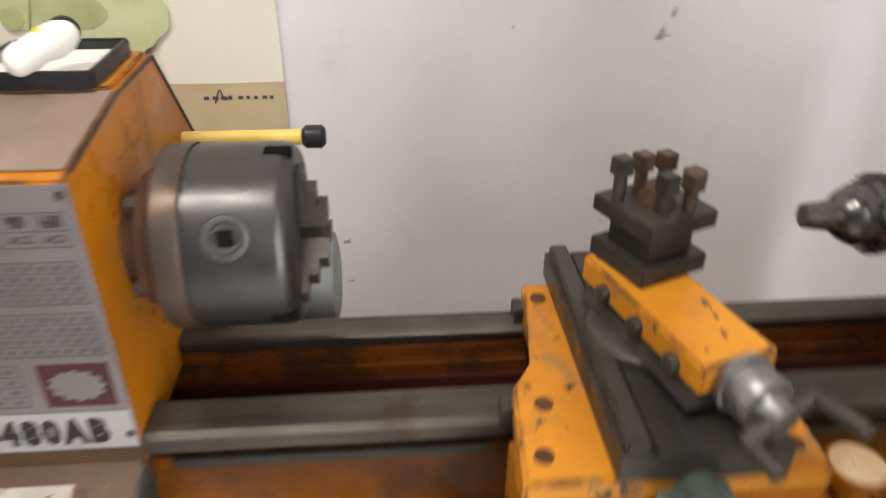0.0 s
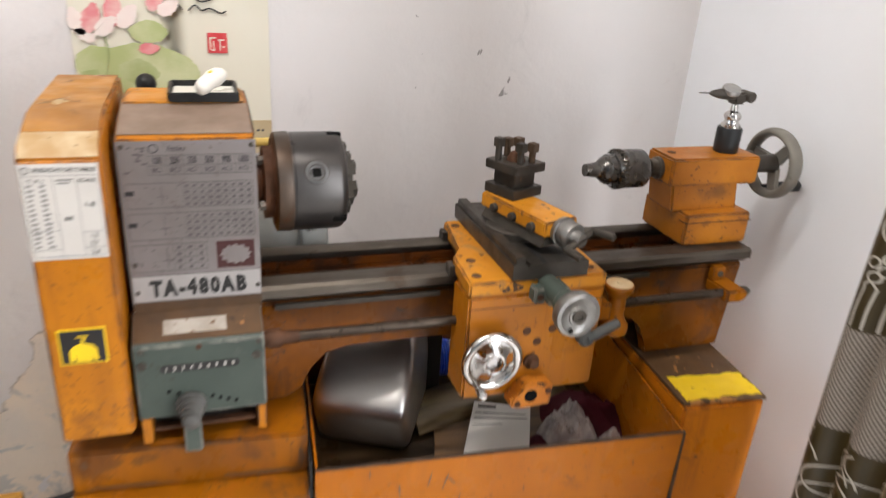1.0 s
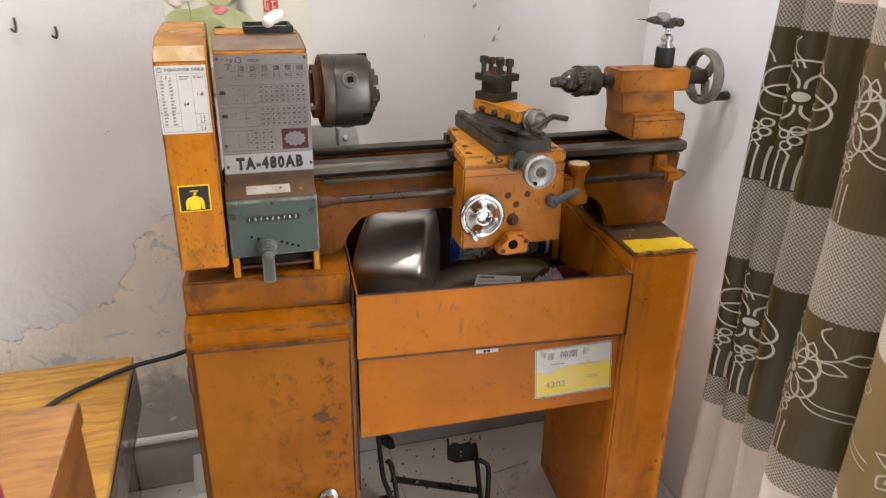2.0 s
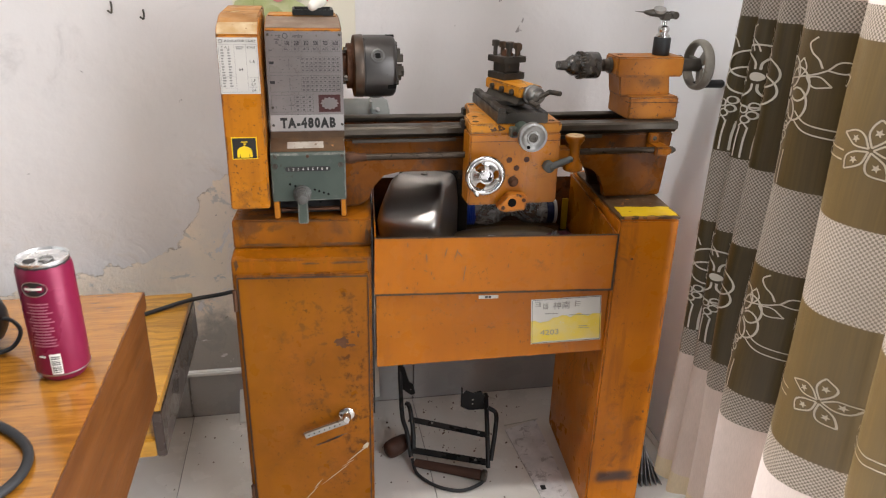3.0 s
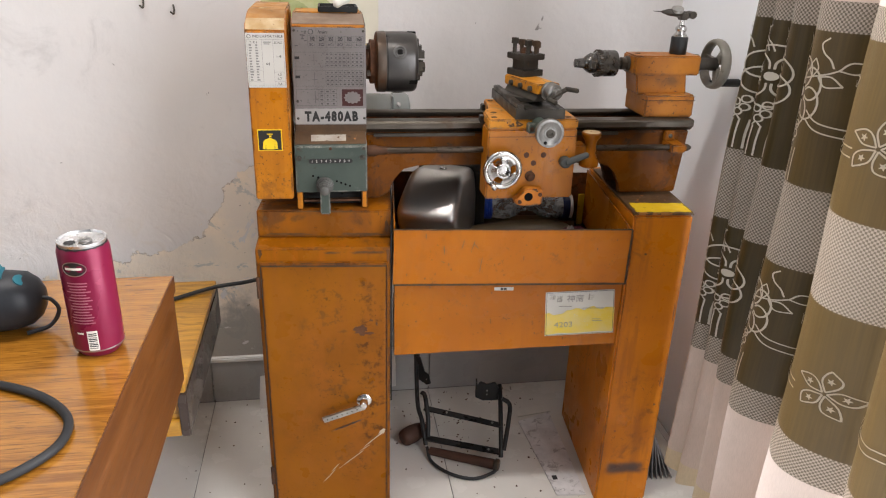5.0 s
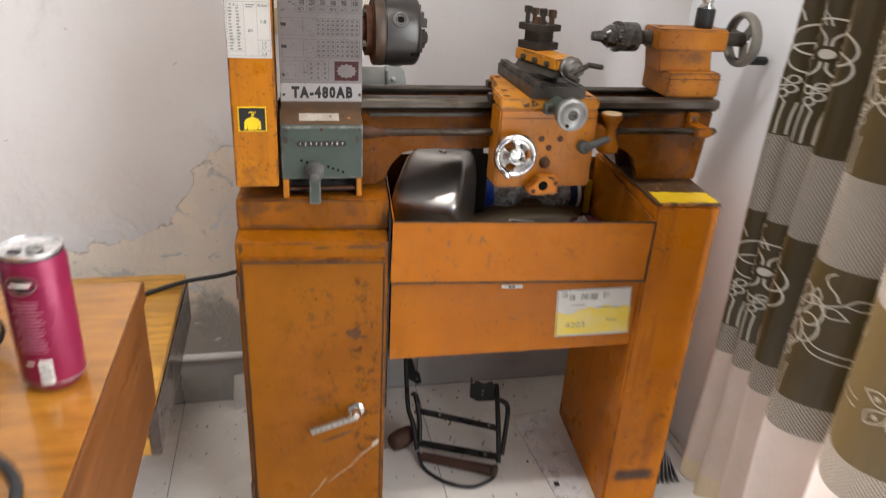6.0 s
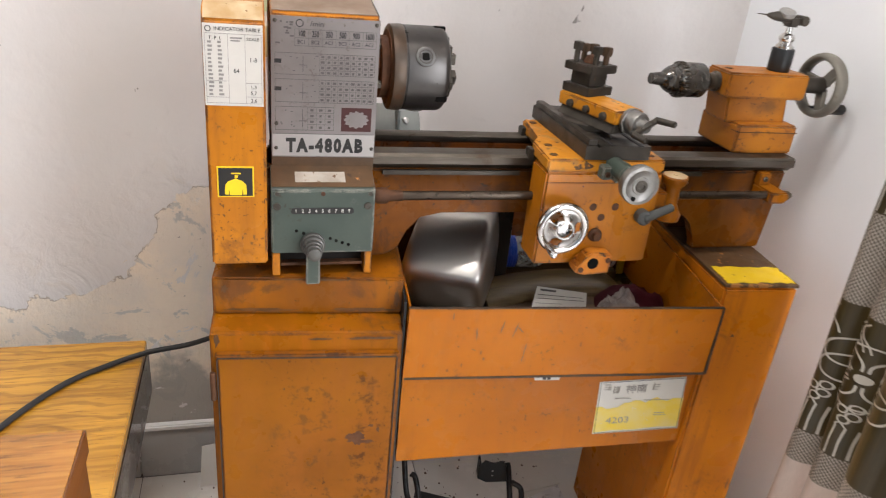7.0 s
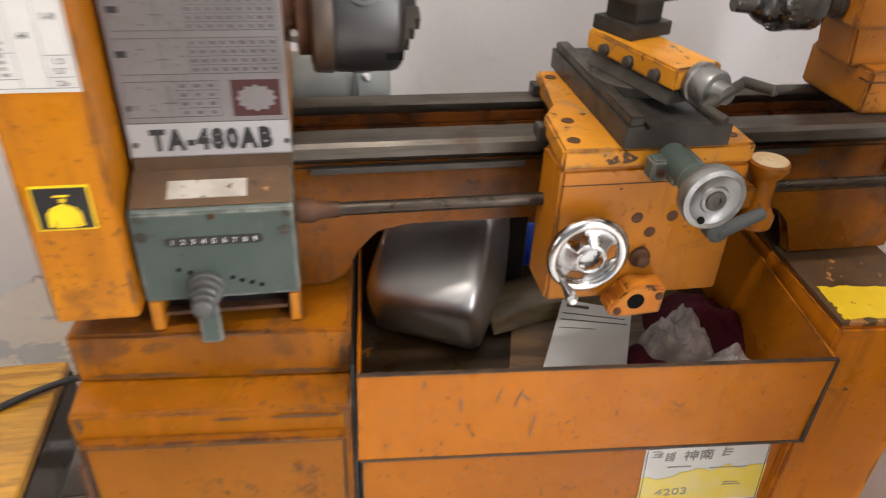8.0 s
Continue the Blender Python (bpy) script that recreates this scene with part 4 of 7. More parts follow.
box(bm, cx - 0.005, cx + 0.006, 0.0428, 0.0433, 0.8722, 0.8738); box(bm, cx - 0.001, cx + 0.003, 0.0428, 0.0433, 0.8675, 0.8705)
part("symbol", bm, YELLOW, ws)

# headstock
bm = fresh()
prism(bm, [(0.098, 0.8595), (0.098, 1.0565), (0.104, 1.0595), (0.190, 1.0715), (0.268, 1.0715), (0.334, 0.99), (0.334, 0.8595)], "x", -0.1785, -0.0455, 0.0015)
head = part("headstock", bm, ORANGE_UP, lathe, "orange headstock housing with grimy brown top")
bm = fresh(); prism(bm, [(0.1045, 1.0601), (0.188, 1.0718), (0.188, 1.0728), (0.1045, 1.0611)], "x", -0.177, -0.047)
part("grimy_top", bm, HEAD_TOP, head, "dusty brown worn front slope of the lid")
bm = fresh(); box(bm, -0.175, -0.049, 0.189, 0.266, 1.0717, 1.0745, 0.001)
part("lid", bm, ORANGE_BRIGHT, head, "bright orange lid")
bm = fresh()
for (ya, za), (yb, zb) in (((0.106, 1.0597), (0.190, 1.0713)), ((0.190, 1.0713), (0.267, 1.0713)), ((0.267, 1.0713), (0.333, 0.9905))):
    d = Vector((0, yb - ya, zb - za)).normalized(); n = Vector((0, d.z, -d.y)) * 0.0022
    pa, pb = Vector((-0.0457, ya, za)), Vector((-0.0457, yb, zb))
    q = [pa, pb, pb + n, pa + n]
    solid(bm, q, [v + Vector((0.0012, 0, 0)) for v in q])
part("gasket", bm, BLACK_RUBBER, head, "black gasket along the lid's edge")
bm = fresh(); box(bm, -0.1785, -0.0445, 0.0965, 0.0979, 0.8775, 1.0555)
plate = part("speed_plate", bm, PLATE, head, "scratched aluminium speed and feed plate")
py = 0.0963
bm = fresh()
# box rules of the tables
tables = ((-0.174, -0.0495, 0.985, 1.0115, 12, 4), (-0.174, -0.0495, 0.950, 0.979, 12, 4), (-0.174, -0.100, 0.9135, 0.944, 6, 4))
for x0, x1, z0, z1, n, rows_ in tables:
    for z in (z0, z1):
        line_box(bm, x0, x1, z, z + 0.0005, py)
    for x in (x0, x1):
        line_box(bm, x, x + 0.0005, z0, z1, py)
    s0 = x0 + (x1 - x0) * (0.44 if n == 12 else 0.55)
    for k in range(n - 3 if n == 12 else 3):
        x = s0 + (x1 - s0) * k / (n - 3 if n == 12 else 3)
        line_box(bm, x, x + 0.00035, z0, z1, py)
    for k in range(1, rows_):
        z = z0 + (z1 - z0) * k / rows_
        line_box(bm, s0, x1, z, z + 0.00035, py)
for z in (1.0405, 1.0205, 1.030):
    line_box(bm, -0.150, -0.049, z, z + 0.0005, py)
for k in range(7):
    line_box(bm, -0.150 + k * 0.0168, -0.1496 + k * 0.0168, 1.0205, 1.0405, py)
line_box(bm, -0.177, -0.046, 0.9085, 0.909, py)
part("rule_grid", bm, INK_PALE, plate)
bm = fresh()
random.seed(11)
for x0, x1, z0, z1, n, rows_ in tables:
    m_ = n - 3 if n == 12 else 3
    s0 = x0 + (x1 - x0) * (0.44 if n == 12 else 0.55)
    for i in range(m_):
        for j in range(rows_):
            cx = s0 + (x1 - s0) * (i + 0.5) / m_
            cz = z0 + (z1 - z0) * (j + 0.5) / rows_
            w = random.uniform(0.0014, 0.0024)
            line_box(bm, cx - w, cx + w, cz - 0.0014, cz + 0.0014, py)
    for k in range(7):
        x = x0 + (x1 - x0) * random.uniform(0.08, 0.40)
        z = random.uniform(z0 + 0.003, z1 - 0.003)
        line_box(bm, x, x + random.uniform(0.001, 0.004), z, z + 0.0012, py)
    line_box(bm, x0 + 0.034, x0 + 0.0348, z0 + 0.004, z1 - 0.003, py)
    line_box(bm, x0 + 0.030, x0 + 0.040, z0 + 0.012, z0 + 0.0128, py)
for k in range(10):
    x, z = -0.174 + random.uniform(0, 0.02), 1.022 + random.uniform(0, 0.026)
    line_box(bm, x, x + random.uniform(0.002, 0.006), z, z + 0.002, py)
part("small_print", bm, INK_PALE, plate)
for z in (0.999, 0.9645):
    bm = fresh(); line_box(bm, -0.1745, -0.166, z, z + 0.005, py)
    part("printed_block", bm, INK, plate)
for k, (a, b) in enumerate((("100", "BC1"), ("250", "BC2"), ("350", "AC1"), ("500", "BC3"), ("900", "AC2"), ("1600", "AC3"))):
    writing("letters", a, front(-0.1415 + k * 0.0168, py, 1.0352), 0.0105, INK, plate, 0.55, bold=0.0002)
    writing("letters", b, front(-0.1415 + k * 0.0168, py, 1.0253), 0.0064, INK, plate, 0.9)
writing("letters", "/min", front(-0.123, py, 1.0475), 0.0085, INK, plate, 1.1)
bm = fresh(); ring_solid(bm, (-0.144, py, 1.0478), (0, 1, 0), 0.0042, 0.0005, 24, 6)
part("rotation_sign", bm, INK, plate)
bm = fresh(); line_box(bm, -0.090, -0.0505, 0.913, 0.9445, py)
badge = part("badge", bm, INK_RED, plate, "dark red badge with a pale scalloped field")
bm = fresh()
pts = []
for k in range(72):
    a = k * math.tau / 72
    r = 1 + 0.09 * math.cos(a * 12)
    pts.append((-0.0703 + 0.0152 * r * math.cos(a), 0.9288 + 0.0108 * r * math.sin(a)))
prism(bm, pts, "y", 0.0957, 0.0960)
part("badge_field", bm, PLATE, badge)
bm = fresh(); box(bm, -0.1775, -0.0455, 0.0960, 0.0964, 0.879, 0.9083)
part("name_field", bm, PLATE_PALE, plate, "paler field round the model letters")
writing("letters", "TA-480AB", front(-0.1105, 0.0957, 0.8925), 0.0245, INK, plate, 0.76, thick=0.0004, bold=0.0014, spacing=1.28)
for x, z in ((-0.1735, 1.050), (-0.049, 1.050), (-0.173, 0.8895), (-0.0485, 0.8895), (-0.1725, 0.922)):
    bm = fresh(); turned(bm, (x, 0.0964, z), (0, -1, 0), [(0, 0.0026), (0.0012, 0.0024), (0.0018, 0.0012)], 14)
    part("rivet", bm, STEEL_DARK, plate)
bm = fresh(); box(bm, -0.1785, -0.0455, 0.0985, 0.108, 0.845, 0.8594); box(bm, -0.1783, -0.0448, 0.0966, 0.0978, 0.8598, 0.8772)
part("bottom_rail", bm, GRIMY_TOP, head, "oily brown rail under the plate")

# feed gearbox
KNOB_GREY = surface("dark_oily_knob_steel", (0.075, 0.072, 0.066), (0.11, 0.105, 0.096), 0.42, 0.4, big=30, bump=0.1)
bm = fresh()
prism(bm, [(0.055, 0.756), (0.055, 0.845), (0.058, 0.8485), (0.0975, 0.864), (0.1075, 0.864), (0.1075, 0.756)], "x", -0.181, -0.0465, 0.0015)
gbox = part("feed_gearbox", bm, GREEN, lathe, "grey-green feed gearbox with a lever")
bm = fresh(); prism(bm, [(0.0585, 0.8492), (0.097, 0.8643), (0.097, 0.8653), (0.0585, 0.8502)], "x", -0.180, -0.0475)
part("gearbox_top", bm, GRIMY_TOP, gbox)
bm = fresh(); prism(bm, [(0.066, 0.8532), (0.084, 0.8603), (0.084, 0.8611), (0.066, 0.8540)], "x", -0.150, -0.085)
part("worn_label", bm, LABEL_WORN, gbox, "rubbed-off pale label")
bm = fresh()
pts = [(-0.152 + 0.004 * math.cos(a), 0.8175 + 0.0042 * math.sin(a)) for a in [math.pi / 2 + k * math.pi / 8 for k in range(9)]]
pts += [(-0.078 + 0.004 * math.cos(a), 0.8175 + 0.0042 * math.sin(a)) for a in [-math.pi / 2 + k * math.pi / 8 for k in range(9)]]
prism(bm, pts, "y", 0.0540, 0.0552)
slot = part("number_slot", bm, INK, gbox, "black slot with a row of pale numbers")
for k in range(9):
    writing("digit", str(k + 1), front(-0.1495 + k * 0.0086, 0.0536, 0.8175), 0.0068, PLATE_WHITE, slot)
for x, z in ((-0.1488, 0.789), (-0.1395, 0.7855), (-0.1045, 0.7775), (-0.0965, 0.774), (-0.0882, 0.771), (-0.0798, 0.768)):
    bm = fresh(); turned(bm, (x, 0.0549, z), (0, -1, 0), [(0, 0.0022), (0.0006, 0.0022)], 12)
    part("index_hole", bm, HOLE, gbox)
for x, z in ((-0.1735, 0.8235), (-0.0555, 0.824), (-0.115, 0.8415), (-0.1735, 0.8412), (-0.053, 0.8412)):
    bm = fresh(); turned(bm, (x, 0.0549, z), (0, -1, 0), [(0, 0.0052 if z < 0.84 else 0.003), (0.001, 0.005 if z < 0.84 else 0.003), (0.0012, 0.003), (0.0006, 0.0028)], 20)
    part("screw", bm, STEEL_DARK if x != -0.115 else RUST, gbox)
bm = fresh()
turned(bm, (-0.1275, 0.055, 0.770), (0, -1, 0), [(0, 0.0165), (0.005, 0.0165), (0.006, 0.0145), (0.012, 0.0145), (0.013, 0.0118), (0.020, 0.0118), (0.021, 0.0102), (0.028, 0.0106), (0.029, 0.0088), (0.036, 0.0088), (0.038, 0.006)], 28)
lv = part("selector_boss", bm, KNOB_GREY, gbox, "grey spring-loaded selector knob")
bm = fresh(); prism(bm, [(-0.137, 0.716), (-0.1180, 0.716), (-0.1185, 0.772), (-0.1365, 0.772)], "y", 0.040, 0.046, 0.0015)
part("selector_arm", bm, GREEN, gbox)
bm = fresh()
box(bm, -0.180, -0.170, 0.056, 0.107, 0.7226, 0.7559, 0.001)
part("bracket", bm, ORANGE_UP, lathe)
bm = fresh(); box(bm, -0.057, -0.047, 0.056, 0.107, 0.7226, 0.7559, 0.001)
part("bracket", bm, ORANGE_UP, lathe)
bm = fresh(); box(bm, -0.1695, -0.0575, 0.085, 0.107, 0.7226, 0.7559)
part("recess", bm, BLACK, lathe)
bm = fresh(); box(bm, -0.168, -0.059, 0.062, 0.072, 0.7345, 0.7385)
part("slide_bar", bm, RUST, lathe)

# spindle and chuck
BOSS = surface("worn_boss_steel", (0.105, 0.103, 0.10), (0.15, 0.147, 0.143), 0.4, 0.7, big=60, fine=300, bump=0.05)
bm = fresh()
turned(bm, (-0.0455, AX_Y, AX_Z), (1, 0, 0), [(0, 0.030), (0.010, 0.030), (0.012, 0.042), (0.022, 0.042), (0.0225, 0.05), (0.0245, 0.05)], 40)
part("spindle_nose", bm, RUST, lathe, "rusty spindle nose and flange")
for k in range(4):
    a = k * math.tau / 4 + 0.5
    bm = fresh(); rod(bm, (-0.040, AX_Y + 0.036 * math.cos(a), AX_Z + 0.036 * math.sin(a)), (-0.024, AX_Y + 0.036 * math.cos(a), AX_Z + 0.036 * math.sin(a)), 0.006, seg=6)
    part("flange_bolt", bm, STEEL_DARK, lathe)
bm = fresh()
turned(bm, (-0.022, AX_Y, AX_Z), (1, 0, 0), [(0.0185, 0.05), (0.0187, 0.0565), (0.0205, 0.0565), (0.021, 0.0575), (0.070, 0.0575), (0.0755, 0.0560), (0.079, 0.052), (0.0795, 0.045), (0.0795, 0.020), (0.068, 0.018), (0.03, 0.018)], 72)
chuck = part("chuck", bm, CHUCK, lathe, "grey three-jaw lathe chuck")
bm = fresh(); turned(bm, (-0.022, AX_Y, AX_Z), (1, 0, 0), [(0, 0.0545), (0.002, 0.0575), (0.017, 0.0585), (0.0183, 0.0578), (0.0184, 0.05)], 72)
part("back_plate", bm, CHUCK_BACK, chuck, "rust-tinted back plate of the chuck")
def spin(a, r, x):
    return Vector((x, AX_Y - r * math.cos(a), AX_Z + r * math.sin(a)))
for k in range(3):
    a = 0.47 + k * math.tau / 3
    d = Vector((0, -math.cos(a), math.sin(a)))
    bm = fresh(); turned(bm, spin(a, 0.0563, 0.0215), d, [(0, 0.0135), (0.0014, 0.0135), (0.0019, 0.0125), (0.0017, 0.0095), (0.0012, 0.009), (0.0010, 0.006), (-0.004, 0.0055)], 30)
    boss = part("key_boss", bm, BOSS, chuck, "worn ring round a square key socket")
    for r in (0.0134, 0.0088):
        bm = fresh(); ring_solid(bm, spin(a, 0.0579, 0.0215), d, r, 0.0005, 36, 6)
        part("groove", bm, STEEL_DARK, boss)
    bm = fresh(); turned(bm, spin(a, 0.0571, 0.0215), d, [(0, 0.0066), (0.0004, 0.0066)], 4)
    part("key_socket", bm, HOLE, chuck)
for k in range(3):
    a = 0.47 + math.pi / 3 + k * math.tau / 3
    d = Vector((0, -math.cos(a), math.sin(a)))
    s = Vector((0, math.sin(a), math.cos(a)))
    bm = fresh()
    for r0, r1, x1 in ((0.008, 0.022, 0.074), (0.022, 0.033, 0.068), (0.033, 0.045, 0.062)):
        b0 = [spin(a, r, x) + s * w for r, x, w in ((r0, 0.052, -0.007), (r1, 0.052, -0.007), (r1, 0.052, 0.007), (r0, 0.052, 0.007))]
        solid(bm, b0, [p + Vector((x1 - 0.052, 0, 0)) for p in b0])
    part("jaw", bm, STEEL_DARK, chuck, "stepped dark steel jaw")
    bm = fresh()
    b0 = [spin(a, r, x) + s * w for r, x, w in ((0.030, 0.040, -0.0045), (0.0579, 0.040, -0.0045), (0.0579, 0.040, 0.0045), (0.030, 0.040, 0.0045))]
    solid(bm, b0, [p + Vector((0.0158, 0, 0)) for p in b0])
    part("jaw_slot", bm, HOLE, chuck)

# motor behind the headstock
bm = fresh()
turned(bm, (-0.06, 0.325, 0.848), (1, 0, 0), [(0, 0.044), (0.083, 0.044), (0.086, 0.047), (0.112, 0.047), (0.121, 0.041), (0.124, 0.028)], 40)
motor = part("motor", bm, GREY_PAINT, lathe, "grey electric motor behind the bed")
bm = fresh(); box(bm, 0.020, 0.024, 0.272, 0.30, 0.85, 0.896, 0.001)
part("motor_strap", bm, GREY_PAINT, motor)
bm = fresh(); turned(bm, (0.036, 0.286, 0.876), (0, -1, 0.6), [(0, 0.005), (0.003, 0.005), (0.004, 0.003)], 14)
part("motor_screw", bm, ALU, motor)
bm = fresh(); box(bm, -0.05, 0.05, 0.305, 0.36, 0.76, 0.82, 0.003); box(bm, -0.05, 0.05, 0.256, 0.31, 0.76, 0.775)
part("motor_bracket", bm, ORANGE, motor)
bm = fresh(); rod(bm, (-0.046, 0.30, 0.996), (0.046, 0.30, 0.996), 0.0062, soft=0.001)
lever = part("reverse_lever", bm, PALE_YELLOW, lathe, "yellow switch rod with a black tip")
bm = fresh(); rod(bm, (0.046, 0.30, 0.996), (0.064, 0.30, 0.996), 0.0092, soft=0.003)
part("lever_tip", bm, BLACK, lever)
bm = fresh(); rod(bm, (-0.164, 0.332, 0.955), (-0.165, 0.418, 1.04), 0.005); turned(bm, (-0.166, 0.425, 1.0345), (0, 0, 1), [(0.0138 * (1 - math.cos(k * math.pi / 12)), 0.0138 * math.sin(k * math.pi / 12)) for k in range(13)], 24)
part("ball_knob", bm, BLACK, lathe, "black ball knob on a lever")

# lead screw and its bearings
bm = fresh(); rod(bm, (-0.046, 0.072, 0.832), (0.60, 0.072, 0.832), 0.0062)
part("lead_screw", bm, SCREW_STEEL, lathe, "dark oily lead screw")
bm = fresh(); turned(bm, (-0.047, 0.072, 0.832), (1, 0, 0), [(0, 0.008), (0.006, 0.011), (0.018, 0.011), (0.022, 0.008), (0.04, 0.0075)], 24)
part("coupling", bm, RUST, lathe)
bm = fresh(); prism(bm, [(0.570, 0.822), (0.598, 0.822), (0.605, 0.830), (0.601, 0.840), (0.570, 0.840)], "y", 0.058, 0.1075, 0.0025); box(bm, 0.571, 0.591, 0.094, 0.1075, 0.8398, 0.859, 0.0015)
brk = part("bearing_bracket", bm, ORANGE, lathe)
bm = fresh(); turned(bm, (0.581, 0.0942, 0.850), (0, -1, 0), [(0, 0.0045), (0.002, 0.0045), (0.0025, 0.002), (0.001, 0.002)], 16)
part("bolt", bm, STEEL_DARK, brk)
bm = fresh(); turned(bm, (0.6035, 0.072, 0.831), (1, 0, 0), [(0, 0.0075), (0.007, 0.0075), (0.014, 0.003)], 16)
part("screw_end", bm, STEEL_DARK, brk)

# carriage
bm = fresh()
prism(bm, [(0.180, 0.030), (0.357, 0.030), (0.359, 0.105), (0.352, 0.13), (0.352, 0.222), (0.212, 0.226), (0.204, 0.130), (0.186, 0.110)], "z", 0.8825, 0.9005, 0.0025)
saddle = part("saddle", bm, ORANGE_SADDLE, lathe, "chipped orange saddle on the ways")
bm = fresh(); box(bm, 0.181, 0.357, 0.030, 0.086, 0.743, 0.882, 0.003)
apron = part("apron", bm, ORANGE_UP, lathe, "orange apron with handwheels")
bm = fresh(); box(bm, 0.182, 0.356, 0.0295, 0.0302, 0.8665, 0.8675)
part("joint_line", bm, RUST, apron)
for x, z in ((0.2585, 0.831), (0.2735, 0.815), (0.2925, 0.831)):
    bm = fresh(); turned(bm, (x, 0.0302, z), (0, -1, 0), [(0, 0.0058), (0.0008, 0.0052), (0.0008, 0.0045)], 20)
    part("screw_hole", bm, RUST, apron)
bm = fresh(); turned(bm, (0.268, 0.030, 0.789), (0, -1, 0), [(0, 0.010), (0.004, 0.010), (0.006, 0.007), (0.012, 0.006), (0.013, 0.003)], 20)
part("stud", bm, RUST, apron)
for x, y in ((0.195, 0.05), (0.203, 0.092), (0.342, 0.05), (0.345, 0.105), (0.221, 0.205)):
    bm = fresh(); turned(bm, (x, y, 0.9004), (0, 0, 1), [(0, 0.0062), (0.0008, 0.0058), (0.0006, 0.0035)], 18)
    part("saddle_bolt", bm, RUST, saddle)
bm = fresh(); box(bm, 0.178, 0.186, 0.095, 0.112, 0.878, 0.893, 0.001)
part("wiper", bm, STEEL_DARK, saddle)
bm = fresh(); box(bm, 0.203, 0.211, 0.200, 0.218, 0.878, 0.893, 0.001)
part("wiper", bm, STEEL_DARK, saddle)
# half nut block
bm = fresh(); prism(bm, [(0.236, 0.740), (0.250, 0.735), (0.290, 0.737), (0.291, 0.767), (0.262, 0.771), (0.252, 0.766), (0.246, 0.752), (0.237, 0.751)], "y", 0.006, 0.030, 0.0025)
hn = part("half_nut_block", bm, ORANGE_WORN, apron)
bm = fresh(); turned(bm, (0.262, 0.0062, 0.754), (0, -1, 0), [(0, 0.0085), (0.0006, 0.0085)], 24)
part("bore", bm, HOLE, hn)
for x, z in ((0.2845, 0.7585), (0.245, 0.7445)):
    bm = fresh(); turned(bm, (x, 0.0062, z), (0, -1, 0), [(0, 0.004), (0.002, 0.004), (0.0022, 0.002)], 14)
    part("bolt", bm, RUST, hn)
# chrome handwheel
CHROME_DULL = surface("dull_chrome", (0.55, 0.535, 0.515), (0.44, 0.425, 0.41), 0.28, 1.0, big=30, bump=0.0)
wc = Vector((0.208, 0.010, 0.808))
bm = fresh()
ring_solid(bm, wc, (0, -1, 0), 0.0325, 0.0058, 56, 16, 1.0)
wheel = part("handwheel", bm, CHROME, apron, "chromed three-spoke handwheel")
bm = fresh()
turned(bm, wc + Vector((0, 0.022, 0)), (0, -1, 0), [(0, 0.013), (0.014, 0.0135), (0.016, 0.0138), (0.022, 0.0135), (0.0245, 0.0125), (0.025, 0.004)], 32)
part("wheel_hub", bm, CHROME_DULL, wheel)
bm = fresh()
radii = ((0.0105, -0.0085), (0.0135, -0.0075), (0.0175, -0.004), (0.022, -0.001), (0.0265, 0.0005), (0.032, 0.0))
grid = [[bm.verts.new(wc + Vector((r * math.cos(k * math.tau / 60), y, r * math.sin(k * math.tau / 60)))) for k in range(60)] for r, y in radii]
for j in range(5):
    for k in range(60):
        off = abs(((k + 0.5 - 1.0) % 20) - 10)
        if off > (7.5, 6.2, 6.2, 7.0, 99)[j] + 0.0 and 1 <= j <= 3:
            continue
        bm.faces.new((grid[j][k], grid[j + 1][k], grid[j + 1][(k + 1) % 60], grid[j][(k + 1) % 60]))
bmesh.ops.delete(bm, geom=[v for v in bm.verts if not v.link_faces], context="VERTS")
web = part("wheel_web", bm, CHROME_DULL, wheel, "dished chrome web with three openings", angle=180)
thick = web.modifiers.new("thickness", "SOLIDIFY")
thick.thickness = 0.0022
bm = fresh(); a = 4.0; d = Vector((math.cos(a), 0, math.sin(a)))
turned(bm, wc + d * 0.0325 + Vector((0, -0.004, 0)), (0, -1, 0), [(0, 0.004), (0.008, 0.0035), (0.016, 0.005), (0.028, 0.0055), (0.031, 0.003)], 16)
part("crank_knob", bm, CHROME, wheel)
# thread lever and oiler post
bm = fresh(); turned(bm, (0.397, 0.060, 0.797), (0, 0, 1), [(0, 0.014), (0.003, 0.019), (0.014, 0.0195), (0.020, 0.015), (0.028, 0.0115), (0.052, 0.0115), (0.058, 0.0155), (0.063, 0.019), (0.069, 0.0195), (0.071, 0.018)], 32)
post = part("dial_post", bm, ORANGE, lathe, "orange turned thread dial housing")
bm = fresh(); turned(bm, (0.397, 0.060, 0.8675), (0, 0, 1), [(0, 0.0172), (0.001, 0.0168), (0.0012, 0.004), (0.0022, 0.0035)], 28)
part("dial_face", bm, CREAM_WORN, post)
bm = fresh(); box(bm, 0.357, 0.386, 0.050, 0.080, 0.82, 0.845, 0.003)
part("dial_arm", bm, ORANGE, post)
bm = fresh()
rod(bm, (0.333, 0.018, 0.817), (0.381, 0.025, 0.832), 0.0072, 0.006, soft=0.002)
turned(bm, (0.335, 0.031, 0.818), (0, -1, 0), [(0, 0.011), (0.014, 0.011), (0.017, 0.008)], 22)
part("half_nut_lever", bm, LEVER_GREY, apron, "short grey engagement lever")
